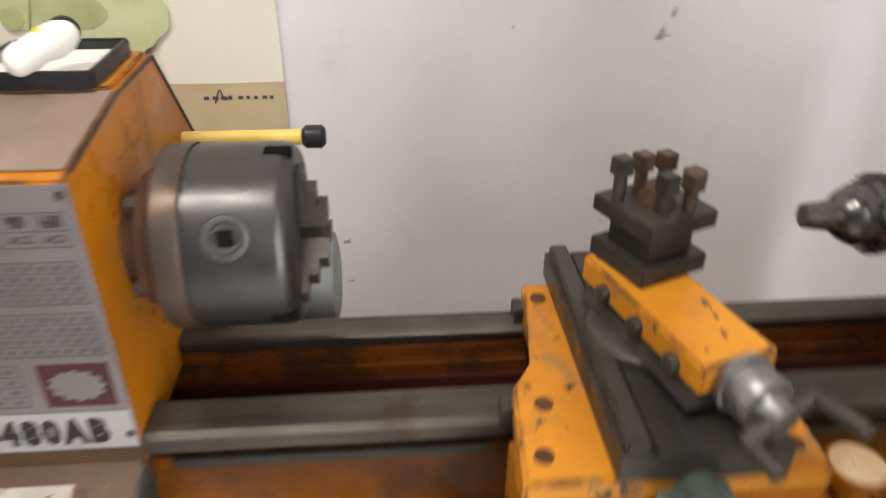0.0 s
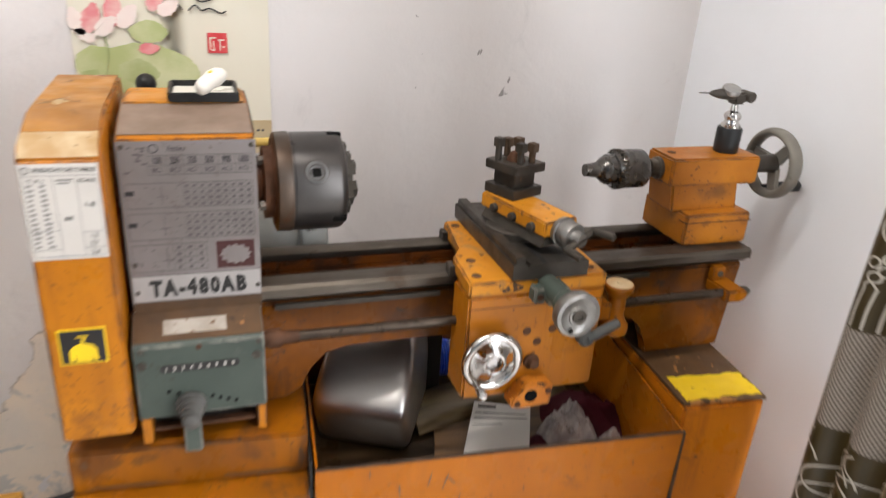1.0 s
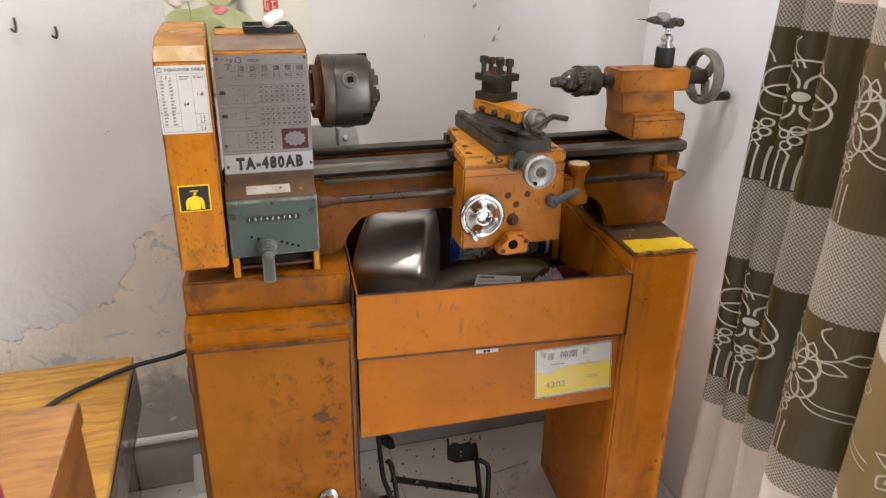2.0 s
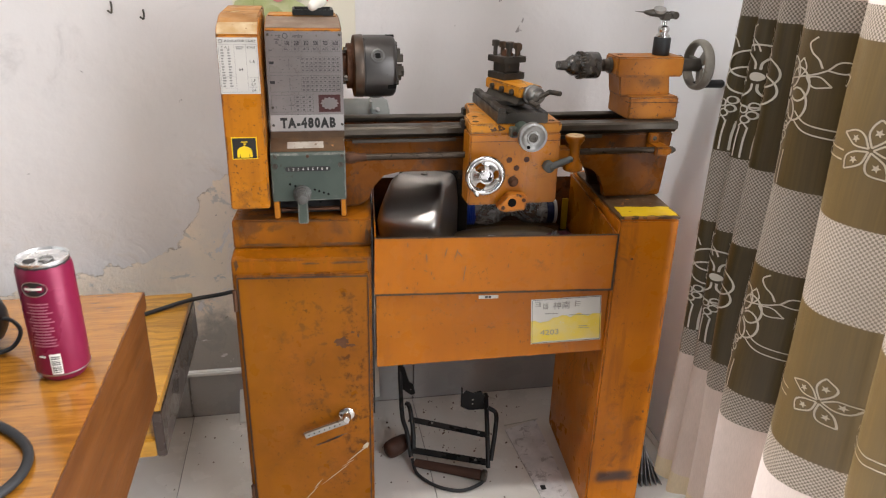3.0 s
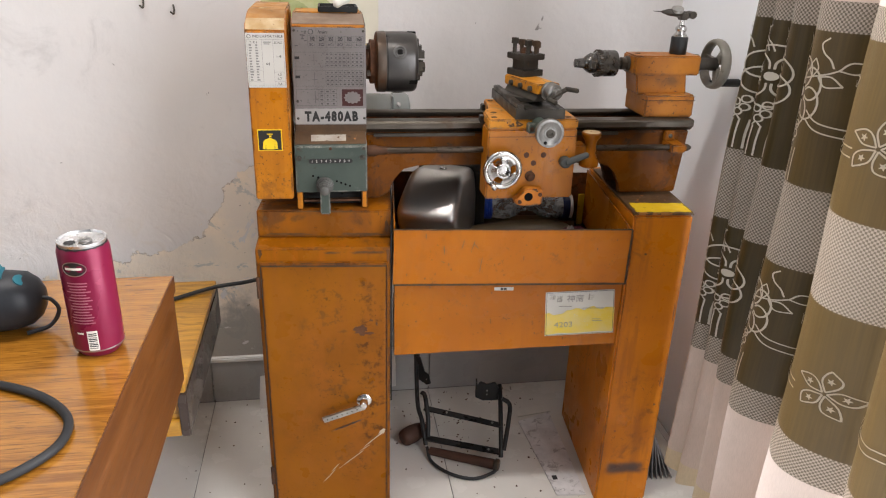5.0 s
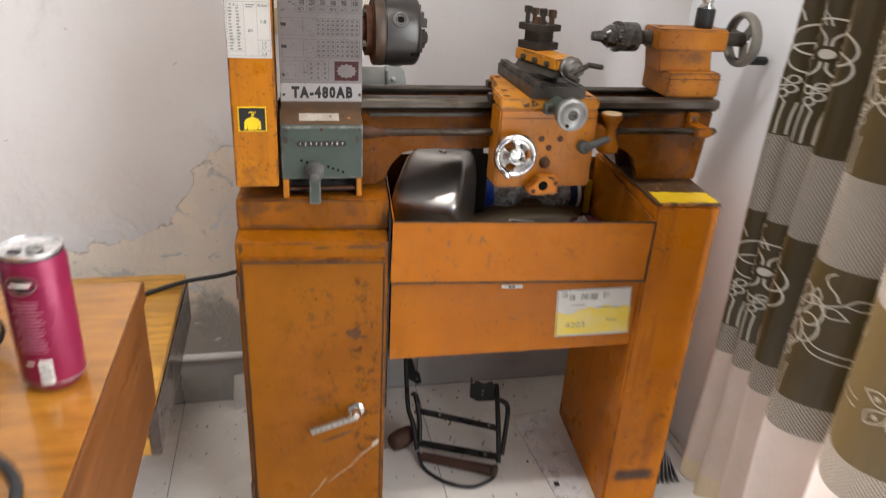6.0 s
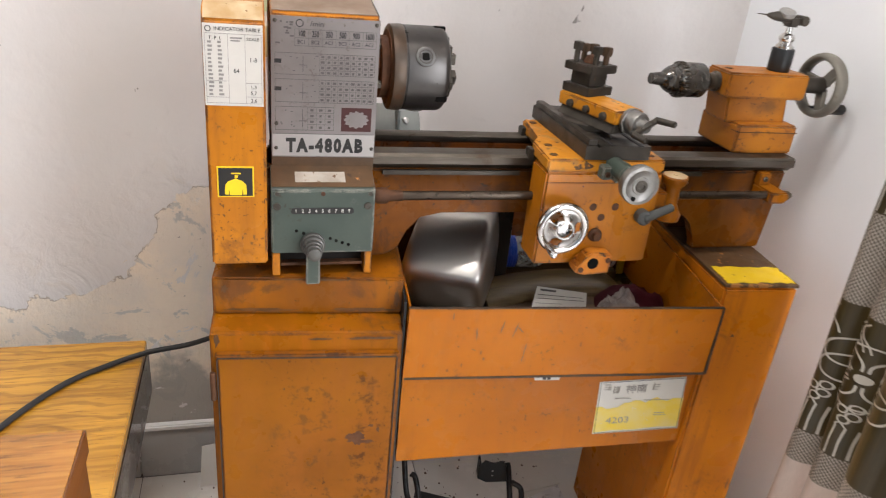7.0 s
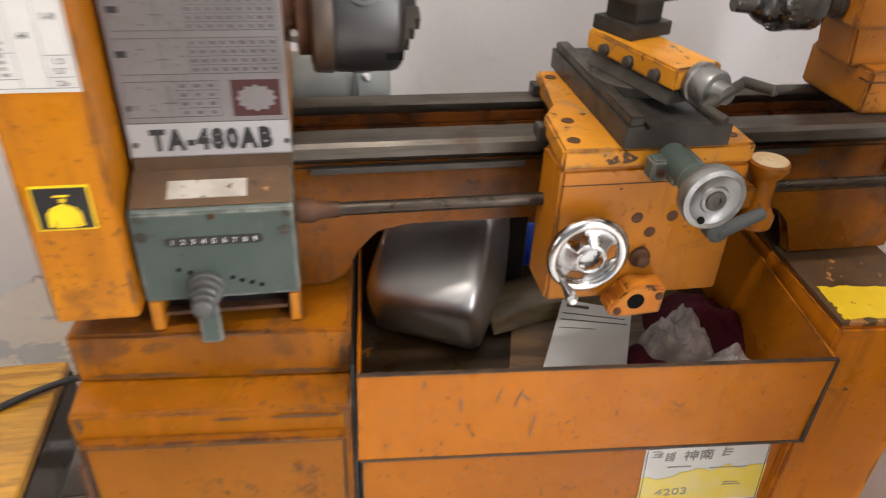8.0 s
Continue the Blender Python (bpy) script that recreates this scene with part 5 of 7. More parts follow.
# cross slide
bm = fresh()
prism(bm, [(0.231, 0.9008), (0.231, 0.921), (0.2475, 0.921), (0.2475, 0.917), (0.2515, 0.917), (0.2515, 0.9205), (0.3275, 0.9205), (0.3275, 0.9008)], "y", 0.028, 0.238, 0.0006)
cs = part("cross_slide", bm, STEEL_DARK, lathe, "dark grey steel cross slide")
bm = fresh(); prism(bm, [(0.2335, 0.921), (0.2335, 0.929), (0.2465, 0.929), (0.2465, 0.921)], "y", 0.029, 0.235, 0.0012)
part("slide_strip", bm, STEEL_DARK, cs)
bm = fresh(); box(bm, 0.268, 0.274, 0.0282, 0.11, 0.9205, 0.9212)
part("slot", bm, INK, cs)
bm = fresh(); box(bm, 0.310, 0.316, 0.0282, 0.11, 0.9205, 0.9212)
part("slot", bm, INK, cs)
bm = fresh()
turned(bm, (0.2765, 0.032, 0.893), (0, -1, 0), [(0, 0.0125), (0.048, 0.0125), (0.049, 0.0155), (0.068, 0.0165)], 30)
box(bm, 0.2675, 0.2925, 0.0, 0.029, 0.8775, 0.9005, 0.002)
sleeve = part("screw_bracket", bm, GREEN, lathe, "grey-green cross-feed bracket")
bm = fresh(); box(bm, 0.2525, 0.268, 0.010, 0.027, 0.878, 0.897, 0.002)
part("clamp", bm, GREEN, sleeve)
bm = fresh(); turned(bm, (0.2595, 0.010, 0.8865), (0, -1, 0), [(0, 0.004), (0.002, 0.004), (0.0023, 0.002), (0.001, 0.0018)], 14)
part("clamp_screw", bm, RUST, sleeve)
bm = fresh()
turned(bm, (0.2765, -0.036, 0.893), (0, -1, 0), [(0, 0.024), (0.002, 0.0255), (0.012, 0.0265), (0.0145, 0.0255), (0.015, 0.021), (0.0142, 0.020), (0.0138, 0.012), (0.0155, 0.011), (0.0155, 0.004)], 48)
dial = part("crank_dial", bm, ALU_DULL, sleeve, "round aluminium cross-feed dial")
bm = fresh(); turned(bm, (0.2765, -0.0512, 0.893), (0, -1, 0), [(0, 0.0085), (0.002, 0.008), (0.0022, 0.004), (0.0008, 0.0035)], 22)
part("dial_nut", bm, STEEL_DARK, dial)
bm = fresh(); turned(bm, (0.2685, -0.0505, 0.876), (0, -1, 0), [(0, 0.003), (0.002, 0.003)], 12)
part("crank_hole", bm, HOLE, dial)
# compound slide, turned on the cross slide
cm = pose(0.281, 0.113, 0.0, 0, 0, 16)
def in_comp(bm):
    bmesh.ops.transform(bm, matrix=cm, verts=bm.verts)
    return bm
bm = fresh(); turned(bm, (-0.004, 0.015, 0.9208), (0, 0, 1), [(0, 0.037), (0.009, 0.037), (0.0105, 0.035)], 40)
comp = part("compound_slide", in_comp(bm), STEEL_DARK, lathe, "orange compound slide swivelled on a dark base")
bm = fresh(); prism(bm, [(-0.027, 0.9312), (-0.020, 0.944), (0.020, 0.944), (0.027, 0.9312)], "y", -0.060, 0.058, 0.001)
part("dovetail", in_comp(bm), STEEL_DARK, comp)
bm = fresh(); box(bm, -0.0255, 0.0255, -0.063, 0.062, 0.9442, 0.963, 0.002)
part("top_slide", in_comp(bm), ORANGE_BRIGHT, comp, "bright orange top slide")
for k in range(3):
    bm = fresh(); turned(bm, (-0.0255, -0.040 + k * 0.036, 0.951), (-1, 0, 0), [(0, 0.006), (0.005, 0.0055), (0.006, 0.003)], 14)
    part("gib_screw", in_comp(bm), STEEL_DARK, comp)
bm = fresh(); turned(bm, (0, -0.063, 0.950), (0, -1, 0), [(0, 0.0175), (0.006, 0.0185), (0.007, 0.016), (0.022, 0.0165), (0.024, 0.015), (0.025, 0.010), (0.028, 0.009), (0.036, 0.008)], 32)
part("top_dial", in_comp(bm), ALU_DULL, comp, "small aluminium dial")
bm = fresh()
rod(bm, (-0.022, -0.095, 0.940), (0.022, -0.095, 0.959), 0.0045, soft=0.001)
rod(bm, (0.019, -0.093, 0.958), (0.023, -0.125, 0.960), 0.0045, soft=0.001)
rod(bm, (-0.019, -0.093, 0.941), (-0.019, -0.120, 0.939), 0.0045, soft=0.001)
part("top_crank", in_comp(bm), STEEL_DARK, comp)
# four-way tool post
def tp(bm):
    bmesh.ops.transform(bm, matrix=pose(0.2775, 0.1545, 0, 0, 0, 23), verts=bm.verts)
    return bm
bm = fresh(); box(bm, -0.026, 0.026, -0.026, 0.026, 0.9632, 0.976, 0.001)
toolpost = part("tool_post", tp(bm), STEEL_DARK, lathe, "dark four-way tool post with square bolts")
bm = fresh(); box(bm, -0.0185, 0.0185, -0.0185, 0.0185, 0.976, 0.995, 0.001)
part("post_core", tp(bm), STEEL_DARK, toolpost)
bm = fresh(); box(bm, -0.027, 0.027, -0.027, 0.027, 0.995, 1.0065, 0.001)
part("post_top", tp(bm), STEEL_DARK, toolpost)
bm = fresh(); turned(bm, (0, 0, 1.0065), (0, 0, 1), [(0, 0.012), (0.002, 0.012), (0.006, 0.0095), (0.010, 0.008), (0.011, 0.004)], 24)
part("clamp_nut", tp(bm), RUST, toolpost, "rusty clamping nut")
for x, y, h in ((-0.020, 0.012, 0.027), (0.004, 0.020, 0.022), (-0.008, -0.015, 0.024), (0.010, -0.018, 0.023), (0.021, -0.008, 0.019), (0.020, 0.016, 0.021)):
    bm = fresh()
    rod(bm, (x, y, 1.0065), (x, y, 1.0065 + h - 0.009), 0.0042, seg=12)
    box(bm, x - 0.0054, x + 0.0054, y - 0.0054, y + 0.0054, 1.0065 + h - 0.0095, 1.0065 + h + 0.002, 0.0008)
    part("clamp_bolt", tp(bm), RUSTY_BOLT if h < 0.0235 else STEEL_DARK, toolpost)

DRILL_STEEL = surface("worn_drill_chuck_steel", (0.10, 0.094, 0.088), (0.15, 0.14, 0.13), 0.28, 0.9, big=30, fine=300, bump=0.05, grime=(0.06, 0.05, 0.042), grime_cut=0.62)
# tailstock
bm = fresh(); box(bm, 0.530, 0.638, 0.124, 0.228, 0.8822, 0.928, 0.003)
tail = part("tailstock", bm, ORANGE_TAIL, lathe, "orange tailstock holding a keyed drill chuck")
bm = fresh(); box(bm, 0.5292, 0.6388, 0.1232, 0.14, 0.916, 0.9172)
part("joint_line", bm, RUST, tail)
bm = fresh(); prism(bm, [(0.518, 0.925), (0.628, 0.925), (0.622, 0.968), (0.512, 0.968)], "y", 0.146, 0.205, 0.003)
part("column", bm, ORANGE_TAIL, tail)
bm = fresh(); box(bm, 0.502, 0.646, 0.138, 0.200, 0.9655, 1.005, 0.003)
part("barrel_housing", bm, ORANGE_TAIL, tail, "orange barrel housing")
bm = fresh(); turned(bm, (0.520, 0.172, 1.0048), (0, 0, 1), [(0, 0.006), (0.001, 0.006), (0.0012, 0.003)], 16)
part("oil_plug", bm, RUST, tail)
bm = fresh(); turned(bm, (0.500, AX_Y, AX_Z), (-1, 0, 0), [(0, 0.0155), (0.004, 0.0155), (0.006, 0.0125), (0.016, 0.0125), (0.018, 0.008), (0.027, 0.008)], 28)
part("quill", bm, STEEL, tail)
bm = fresh()
turned(bm, (0.4735, AX_Y, AX_Z), (-1, 0, 0), [(0, 0.020), (0.002, 0.0255), (0.004, 0.0265), (0.027, 0.0265), (0.029, 0.0258), (0.0305, 0.0262), (0.039, 0.0262), (0.0415, 0.0245), (0.0435, 0.0205), (0.0445, 0.0195), (0.0455, 0.0205), (0.056, 0.0205), (0.0575, 0.0185), (0.061, 0.018), (0.0685, 0.0118), (0.0695, 0.0105), (0.078, 0.0096), (0.088, 0.0082), (0.0885, 0.005)], 48)
dchuck = part("drill_chuck", bm, DRILL_STEEL, tail, "keyed steel drill chuck")
for k in range(26):
    a = k * math.tau / 26
    d = Vector((0, math.cos(a), math.sin(a))); s = Vector((0, -math.sin(a), math.cos(a)))
    if k == 0:
        bmk = fresh()
    c = Vector((0.4345, AX_Y, AX_Z)) + d * 0.0258
    solid(bmk, [c + s * w + Vector((x, 0, 0)) for w, x in ((-0.0014, -0.006), (0.0014, -0.006), (0.0018, 0.004), (-0.0018, 0.004))],
          [c + d * 0.0016 + s * w * 0.6 + Vector((x, 0, 0)) for w, x in ((-0.0014, -0.005), (0.0014, -0.005), (0.0018, 0.0035), (-0.0018, 0.0035))])
part("gear_teeth", bmk, STEEL, dchuck, "ring of gear teeth")
bm = fresh()
for k in range(3):
    a = 0.6 + k * math.tau / 3
    d = Vector((0, -math.cos(a), math.sin(a)))
    turned(bm, Vector((0.421, AX_Y, AX_Z)) + d * 0.0196, d, [(0, 0.0032), (0.0004, 0.0032)], 14)
part("key_hole", bm, HOLE, dchuck)
# tail handwheel
tw = Vector((0.694, AX_Y, AX_Z))
bm = fresh(); ring_solid(bm, tw, (1, 0, 0), 0.0455, 0.0064, 56, 16, 1.7)
twheel = part("tail_handwheel", bm, WHEEL_GREY, tail, "warm grey cast handwheel")
bm = fresh(); turned(bm, (0.644, AX_Y, AX_Z), (1, 0, 0), [(0, 0.020), (0.008, 0.020), (0.010, 0.013), (0.034, 0.013), (0.052, 0.014), (0.054, 0.010)], 28)
part("wheel_hub", bm, STEEL_DARK, twheel)
for k in range(3):
    a = 2.3 + k * math.tau / 3
    d = Vector((0, math.cos(a), math.sin(a))); s = Vector((0, -math.sin(a), math.cos(a)))
    bm = fresh()
    solid(bm, [tw + d * 0.008 + s * w + Vector((x, 0, 0)) for w, x in ((-0.009, 0.0), (0.009, 0.0), (0.009, 0.007), (-0.009, 0.007))],
          [tw + d * 0.041 + s * w + Vector((x, 0, 0)) for w, x in ((-0.007, -0.003), (0.007, -0.003), (0.007, 0.004), (-0.007, 0.004))])
    part("spoke", bm, WHEEL_GREY, twheel)
bm = fresh(); a = -1.35; d = Vector((0, math.cos(a), math.sin(a)))
turned(bm, tw + d * 0.042, (1, 0, 0), [(0, 0.005), (0.008, 0.0055), (0.014, 0.0080), (0.066, 0.0088), (0.070, 0.006)], 20)
part("crank_handle", bm, BLACK, twheel, "black plastic crank handle")

# ---- tables ----
table = thing("table", "varnished wooden table with a dark side apron", "table")
TX, TY = -0.357, -0.248
bm = fresh(); box(bm, -1.75, TX, -1.7, TY, 0.705, 0.73, 0.0006)
part("tabletop", bm, DESK_WOOD, table)
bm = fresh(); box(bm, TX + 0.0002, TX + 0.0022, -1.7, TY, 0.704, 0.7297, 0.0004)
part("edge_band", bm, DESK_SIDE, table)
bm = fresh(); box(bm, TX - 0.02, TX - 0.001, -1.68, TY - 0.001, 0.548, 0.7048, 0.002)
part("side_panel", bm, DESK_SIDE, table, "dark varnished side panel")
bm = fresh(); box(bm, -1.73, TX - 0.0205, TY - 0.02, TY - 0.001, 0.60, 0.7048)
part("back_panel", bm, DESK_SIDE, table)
for x in (-1.72, -0.98):
    for y in (-1.66, -0.36):
        bm = fresh(); box(bm, x, x + 0.06, y, y + 0.06, 0.0, 0.7048, 0.003)
        part("leg", bm, DESK_SIDE, table)
bench = thing("low_table", "low golden wooden table against the wall", "low table")
bm = fresh(); box(bm, -1.5, -0.3985, -0.083, 0.372, 0.412, 0.43, 0.002)
part("tabletop", bm, BENCH_WOOD, bench)
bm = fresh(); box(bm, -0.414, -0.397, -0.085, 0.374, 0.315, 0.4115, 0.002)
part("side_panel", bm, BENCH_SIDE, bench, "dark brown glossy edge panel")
bm = fresh(); box(bm, -1.5, -0.4145, -0.075, -0.06, 0.35, 0.4115)
part("front_panel", bm, BENCH_WOOD, bench)
bm = fresh(); box(bm, -1.5, -0.4145, -0.084, -0.05, 0.316, 0.3495, 0.001)
part("front_rail", bm, BENCH_WOOD, bench)
for x in (-1.48, -0.75):
    for y in (-0.04, 0.30):
        bm = fresh(); box(bm, x, x + 0.05, y, y + 0.05, 0.0, 0.4115, 0.002)
        part("leg", bm, BENCH_WOOD, bench)

# ---- curtain ----
def fabric(name, c1, c2, through_light, weave, check=None, sheen=0.0, glow=None, satin=0.62, streaks=0.0):
    """Cloth with a woven relief; check gives a dark two-tone weave; through_light lets daylight shine through."""
    m, nt, b = nodes_of(name)
    uv = coords(nt, "UV")
    drift = noise_of(nt, uv, 7.0, 4.0)
    col = mix_of(nt, remap(nt, drift, 0.3, 0.7), c1, c2)
    ck = nt.nodes.new("ShaderNodeTexChecker")
    ck.inputs["Scale"].default_value = weave
    nt.links.new(uv, ck.inputs["Vector"])
    mp = nt.nodes.new("ShaderNodeMapping")
    mp.inputs["Scale"].default_value = (900.0, 60.0, 1.0)
    nt.links.new(uv, mp.inputs["Vector"])
    thread = noise_of(nt, mp.outputs[0], 1.0, 3.0)
    if check:
        col = mix_of(nt, ck.outputs["Fac"], col, check)
    col = mix_of(nt, remap(nt, thread, 0.35, 0.7, 0.0, 0.25), col, tuple(x * 0.6 for x in c1))
    if streaks:
        mq = nt.nodes.new("ShaderNodeMapping")
        mq.inputs["Scale"].default_value = (210.0, 5.0, 1.0)
        nt.links.new(uv, mq.inputs["Vector"])
        col = mix_of(nt, remap(nt, noise_of(nt, mq.outputs[0], 1.0, 4.0, 0.6), 0.4, 0.68, 0.0, streaks), col, tuple(x * 2.4 for x in c2))
    nt.links.new(col, b.inputs["Base Color"])
    b.inputs["Roughness"].default_value = satin
    b.inputs["Sheen Weight"].default_value = sheen
    bump_of(nt, b, ck.outputs["Fac"] if check else thread, 0.35, 0.0006)
    tl = nt.nodes.new("ShaderNodeBsdfTranslucent")
    nt.links.new(mix_of(nt, 0.7, col, glow) if glow else col, tl.inputs["Color"])
    mx = nt.nodes.new("ShaderNodeMixShader")
    mx.inputs[0].default_value = through_light
    nt.links.new(b.outputs[0], mx.inputs[1])
    nt.links.new(tl.outputs[0], mx.inputs[2])
    nt.links.new(mx.outputs[0], nt.nodes["Material Output"].inputs["Surface"])
    return m


OLIVE = fabric("olive_satin_cloth", (0.021, 0.0162, 0.004), (0.030, 0.0235, 0.0065), 0.19, 400, sheen=0.0, glow=(0.30, 0.183, 0.074), satin=0.40, streaks=0.35)
CHECK = fabric("grey_check_cloth", (0.42, 0.375, 0.33), (0.36, 0.32, 0.28), 0.20, 310, check=(0.075, 0.068, 0.052), glow=(0.46, 0.34, 0.24))
CREAM = fabric("cream_voile_cloth", (0.64, 0.535, 0.475), (0.58, 0.48, 0.42), 0.36, 500)
HEM = fabric("yellowed_hem_cloth", (0.66, 0.56, 0.40), (0.60, 0.50, 0.33), 0.4, 500)
STITCH = fabric("pale_embroidery_thread", (0.62, 0.58, 0.50), (0.56, 0.52, 0.45), 0.2, 600)
FOLDS = (0.0, 0.054, 0.113, 0.190, 0.312, 0.490, 0.60)


def fold_at(s):
    """How far the cloth stands out from the rail line at s: round bulges with tight valleys."""
    s = max(s, 0.0)
    for k in range(len(FOLDS) - 1):
        if s <= FOLDS[k + 1]:
            f = min(max((s - FOLDS[k]) / (FOLDS[k + 1] - FOLDS[k]), 0.0), 0.9999)
            w = FOLDS[k + 1] - FOLDS[k]
            return min(0.012 + 0.26 * w, 0.052) * math.sin(math.pi * f) ** 0.75
    return 0.0


def curtain_point(s, z, lift=0.0):
    base = 0.612 - 0.008 * min(s / 0.5, 1.0)
    def at(q):
        sway = 0.005 * math.sin(q * 31 + z * 2.2) * (1.2 - z) + 0.004 * math.sin(z * 9 + q * 14)
        return Vector((base - fold_at(q) * (1.0 + 0.25 * (1.0 - z)) - sway, -0.100 - q * (0.93 + 0.02 * (1.0 - z)), z))
    p = at(s)
    if lift:
        d = at(s + 0.003) - at(s - 0.003)
        n = Vector((d.y, -d.x, 0)).normalized()
        p = p + (n if n.x < 0 else -n) * lift
    return p


def cloth_strip(z0, z1, s0, s1, nz, step=0.006):
    bm = fresh()
    uvs = bm.loops.layers.uv.new("UVMap")
    ns = max(2, round((s1 - s0) / step))
    run, total = [0.0], 0.0
    for i in range(ns):
        total += (curtain_point(s0 + (s1 - s0) * (i + 1) / ns, 0.7) - curtain_point(s0 + (s1 - s0) * i / ns, 0.7)).length
        run.append(total)
    grid = [[bm.verts.new(curtain_point(s0 + (s1 - s0) * i / ns, z0 + (z1 - z0) * j / nz + (0.006 * math.sin(40 * i / ns) if j == 0 and z0 < 0.2 else 0))) for i in range(ns + 1)] for j in range(nz + 1)]
    for j in range(nz):
        for i in range(ns):
            f = bm.faces.new((grid[j][i], grid[j][i + 1], grid[j + 1][i + 1], grid[j + 1][i]))
            for lp, (a, b) in zip(f.loops, ((i, j), (i + 1, j), (i + 1, j + 1), (i, j + 1))):
                lp[uvs].uv = (run[a], z0 + (z1 - z0) * b / nz)
    return bm


curtain = thing("curtain", "long olive and grey banded curtain with pale floral embroidery", "curtain")
BANDS = ((0.185, 0.232, HEM, "hem", 2), (0.232, 0.480, CREAM, "voile_panel", 8), (0.480, 0.535, CHECK, "check_band", 3), (0.535, 0.756, OLIVE, "olive_band", 9),
         (0.756, 0.885, CHECK, "check_band", 6), (0.885, 1.107, OLIVE, "olive_band", 9), (1.107, 1.147, CHECK, "check_band", 2), (1.147, 1.38, CREAM, "voile_panel", 7),
         (1.38, 1.51, CHECK, "check_band", 4), (1.51, 1.73, OLIVE, "olive_band", 6), (1.73, 2.985, CREAM, "voile_panel", 10))
bm = fresh(); box(bm, 0.585, 0.625, -0.70, -0.09, 2.984, 2.9995, 0.002)
part("rail", bm, WHITE_PLASTIC, curtain)
olive_parts = []
for z0, z1, mat_, nm, nz in BANDS:
    ob = part(nm, cloth_strip(z0, z1, 0.0, 0.60, nz), mat_, curtain, angle=80)
    if nm == "olive_band":
        olive_parts.append((z0, ob))


def stitched(bm, line, width=0.0027):
    """A flat ribbon of thread along (s, z) points, laid on the cloth."""
    pts = [Vector(p).to_2d() if len(p) == 2 else p for p in line]
    pts = [p.to_2d() for p in smooth_line([(p[0], p[1], 0) for p in line], 6)]
    prev = None
    for i, p in enumerate(pts):
        d = (pts[min(i + 1, len(pts) - 1)] - pts[max(i - 1, 0)])
        d = d.normalized() if d.length > 1e-9 else Vector((1, 0))
        n = Vector((-d.y * 1.25, d.x)) * width / 2
        pair = [bm.verts.new(curtain_point(max((p + n * k).x, 0.001), (p + n * k).y, 0.0018)) for k in (1, -1)]
        if prev:
            bm.faces.new((prev[0], prev[1], pair[1], pair[0]))
        prev = pair


def petal(bm, c, a, r, wide, sx):
    """One rounded petal outline, open towards the heart."""
    out = []
    for k in range(13):
        b = -2.75 + 5.5 * k / 12
        u, w = 0.56 + 0.44 * math.cos(b), 0.42 * math.sin(b) * wide
        out.append((c[0] + sx * r * (u * math.cos(a) - w * math.sin(a)), c[1] + r * (u * math.sin(a) + w * math.cos(a))))
    stitched(bm, out)


def motif(z0, ob, s, sx):
    """A round six-petal flower with berries, tendrils and hanging stripes."""
    c = (s, z0 + 0.135)
    if sx > 0:
        bm = fresh()
        for k in range(6):
            petal(bm, c, 0.52 + k * math.tau / 6, 0.049, 1.12, sx)
        part("flower", bm, STITCH, ob, "pale outlined flower")
        bm = fresh()
        ring = [bm.verts.new(curtain_point(c[0] + 0.0062 * sx * math.cos(k * math.tau / 14), c[1] + 0.0070 * math.sin(k * math.tau / 14), 0.002)) for k in range(14)]
        bm.faces.new(ring)
        part("flower_heart", bm, STITCH, ob)
    bm = fresh()
    for k in range(3):
        x = s + (k - 1) * 0.0115
        if x > 0.004:
            stitched(bm, [(x, z0 + 0.003), (x, z0 + 0.030), (x + 0.002, z0 + 0.054)], 0.0021)
    stitched(bm, [(s - 0.012, z0 + 0.054), (s - 0.006, z0 + 0.060), (s + 0.001, z0 + 0.054)], 0.0021)
    for ds, dz in ((-0.009, 0.082), (0.005, 0.088), (0.004, 0.074), (-0.004, 0.066)):
        if s + ds - 0.008 > 0:
            stitched(bm, [(s + ds + 0.0065 * math.cos(q * math.tau / 8), z0 + dz + 0.0058 * math.sin(q * math.tau / 8)) for q in range(9)], 0.0022)
    part("stripe_spray", bm, STITCH, ob)
    for ds in (-0.022, 0.03):
        if s + ds > 0.004:
            bm = fresh()
            stitched(bm, [(s + ds + 0.010, z0 + 0.214), (s + ds, z0 + 0.205), (s + ds + 0.005, z0 + 0.194), (s + ds + 0.016, z0 + 0.185), (s + ds + 0.022, z0 + 0.174)], 0.0021)
            part("tendril", bm, STITCH, ob)


def trail(z0, ob, s):
    """The double line and leaf spray that run from a flower to the next star."""
    bm = fresh()
    for dz in (0.0, -0.012):
        stitched(bm, [(s + 0.01, z0 + 0.112 + dz), (s + 0.03, z0 + 0.098 + dz), (s + 0.06, z0 + 0.093 + dz), (s + 0.10, z0 + 0.090 + dz), (s + 0.15, z0 + 0.090 + dz)], 0.0021)
    part("stitched_line", bm, STITCH, ob)
    bm = fresh()
    stitched(bm, [(s - 0.03, z0 + 0.150), (s, z0 + 0.157), (s + 0.03, z0 + 0.165), (s + 0.045, z0 + 0.172)], 0.0021)
    for ds, dz, a in ((0.008, 0.158, 1.5), (0.045, 0.172, 0.35), (0.02, 0.160, -0.35), (0.09, 0.162, 0.5)):
        for sg in (-0.5, 0.5):
            stitched(bm, [(s + ds, z0 + dz), (s + ds + 0.018 * math.cos(a + sg), z0 + dz + 0.016 * math.sin(a + sg)), (s + ds + 0.034 * math.cos(a), z0 + dz + 0.027 * math.sin(a))], 0.002)
    part("leaf_spray", bm, STITCH, ob)


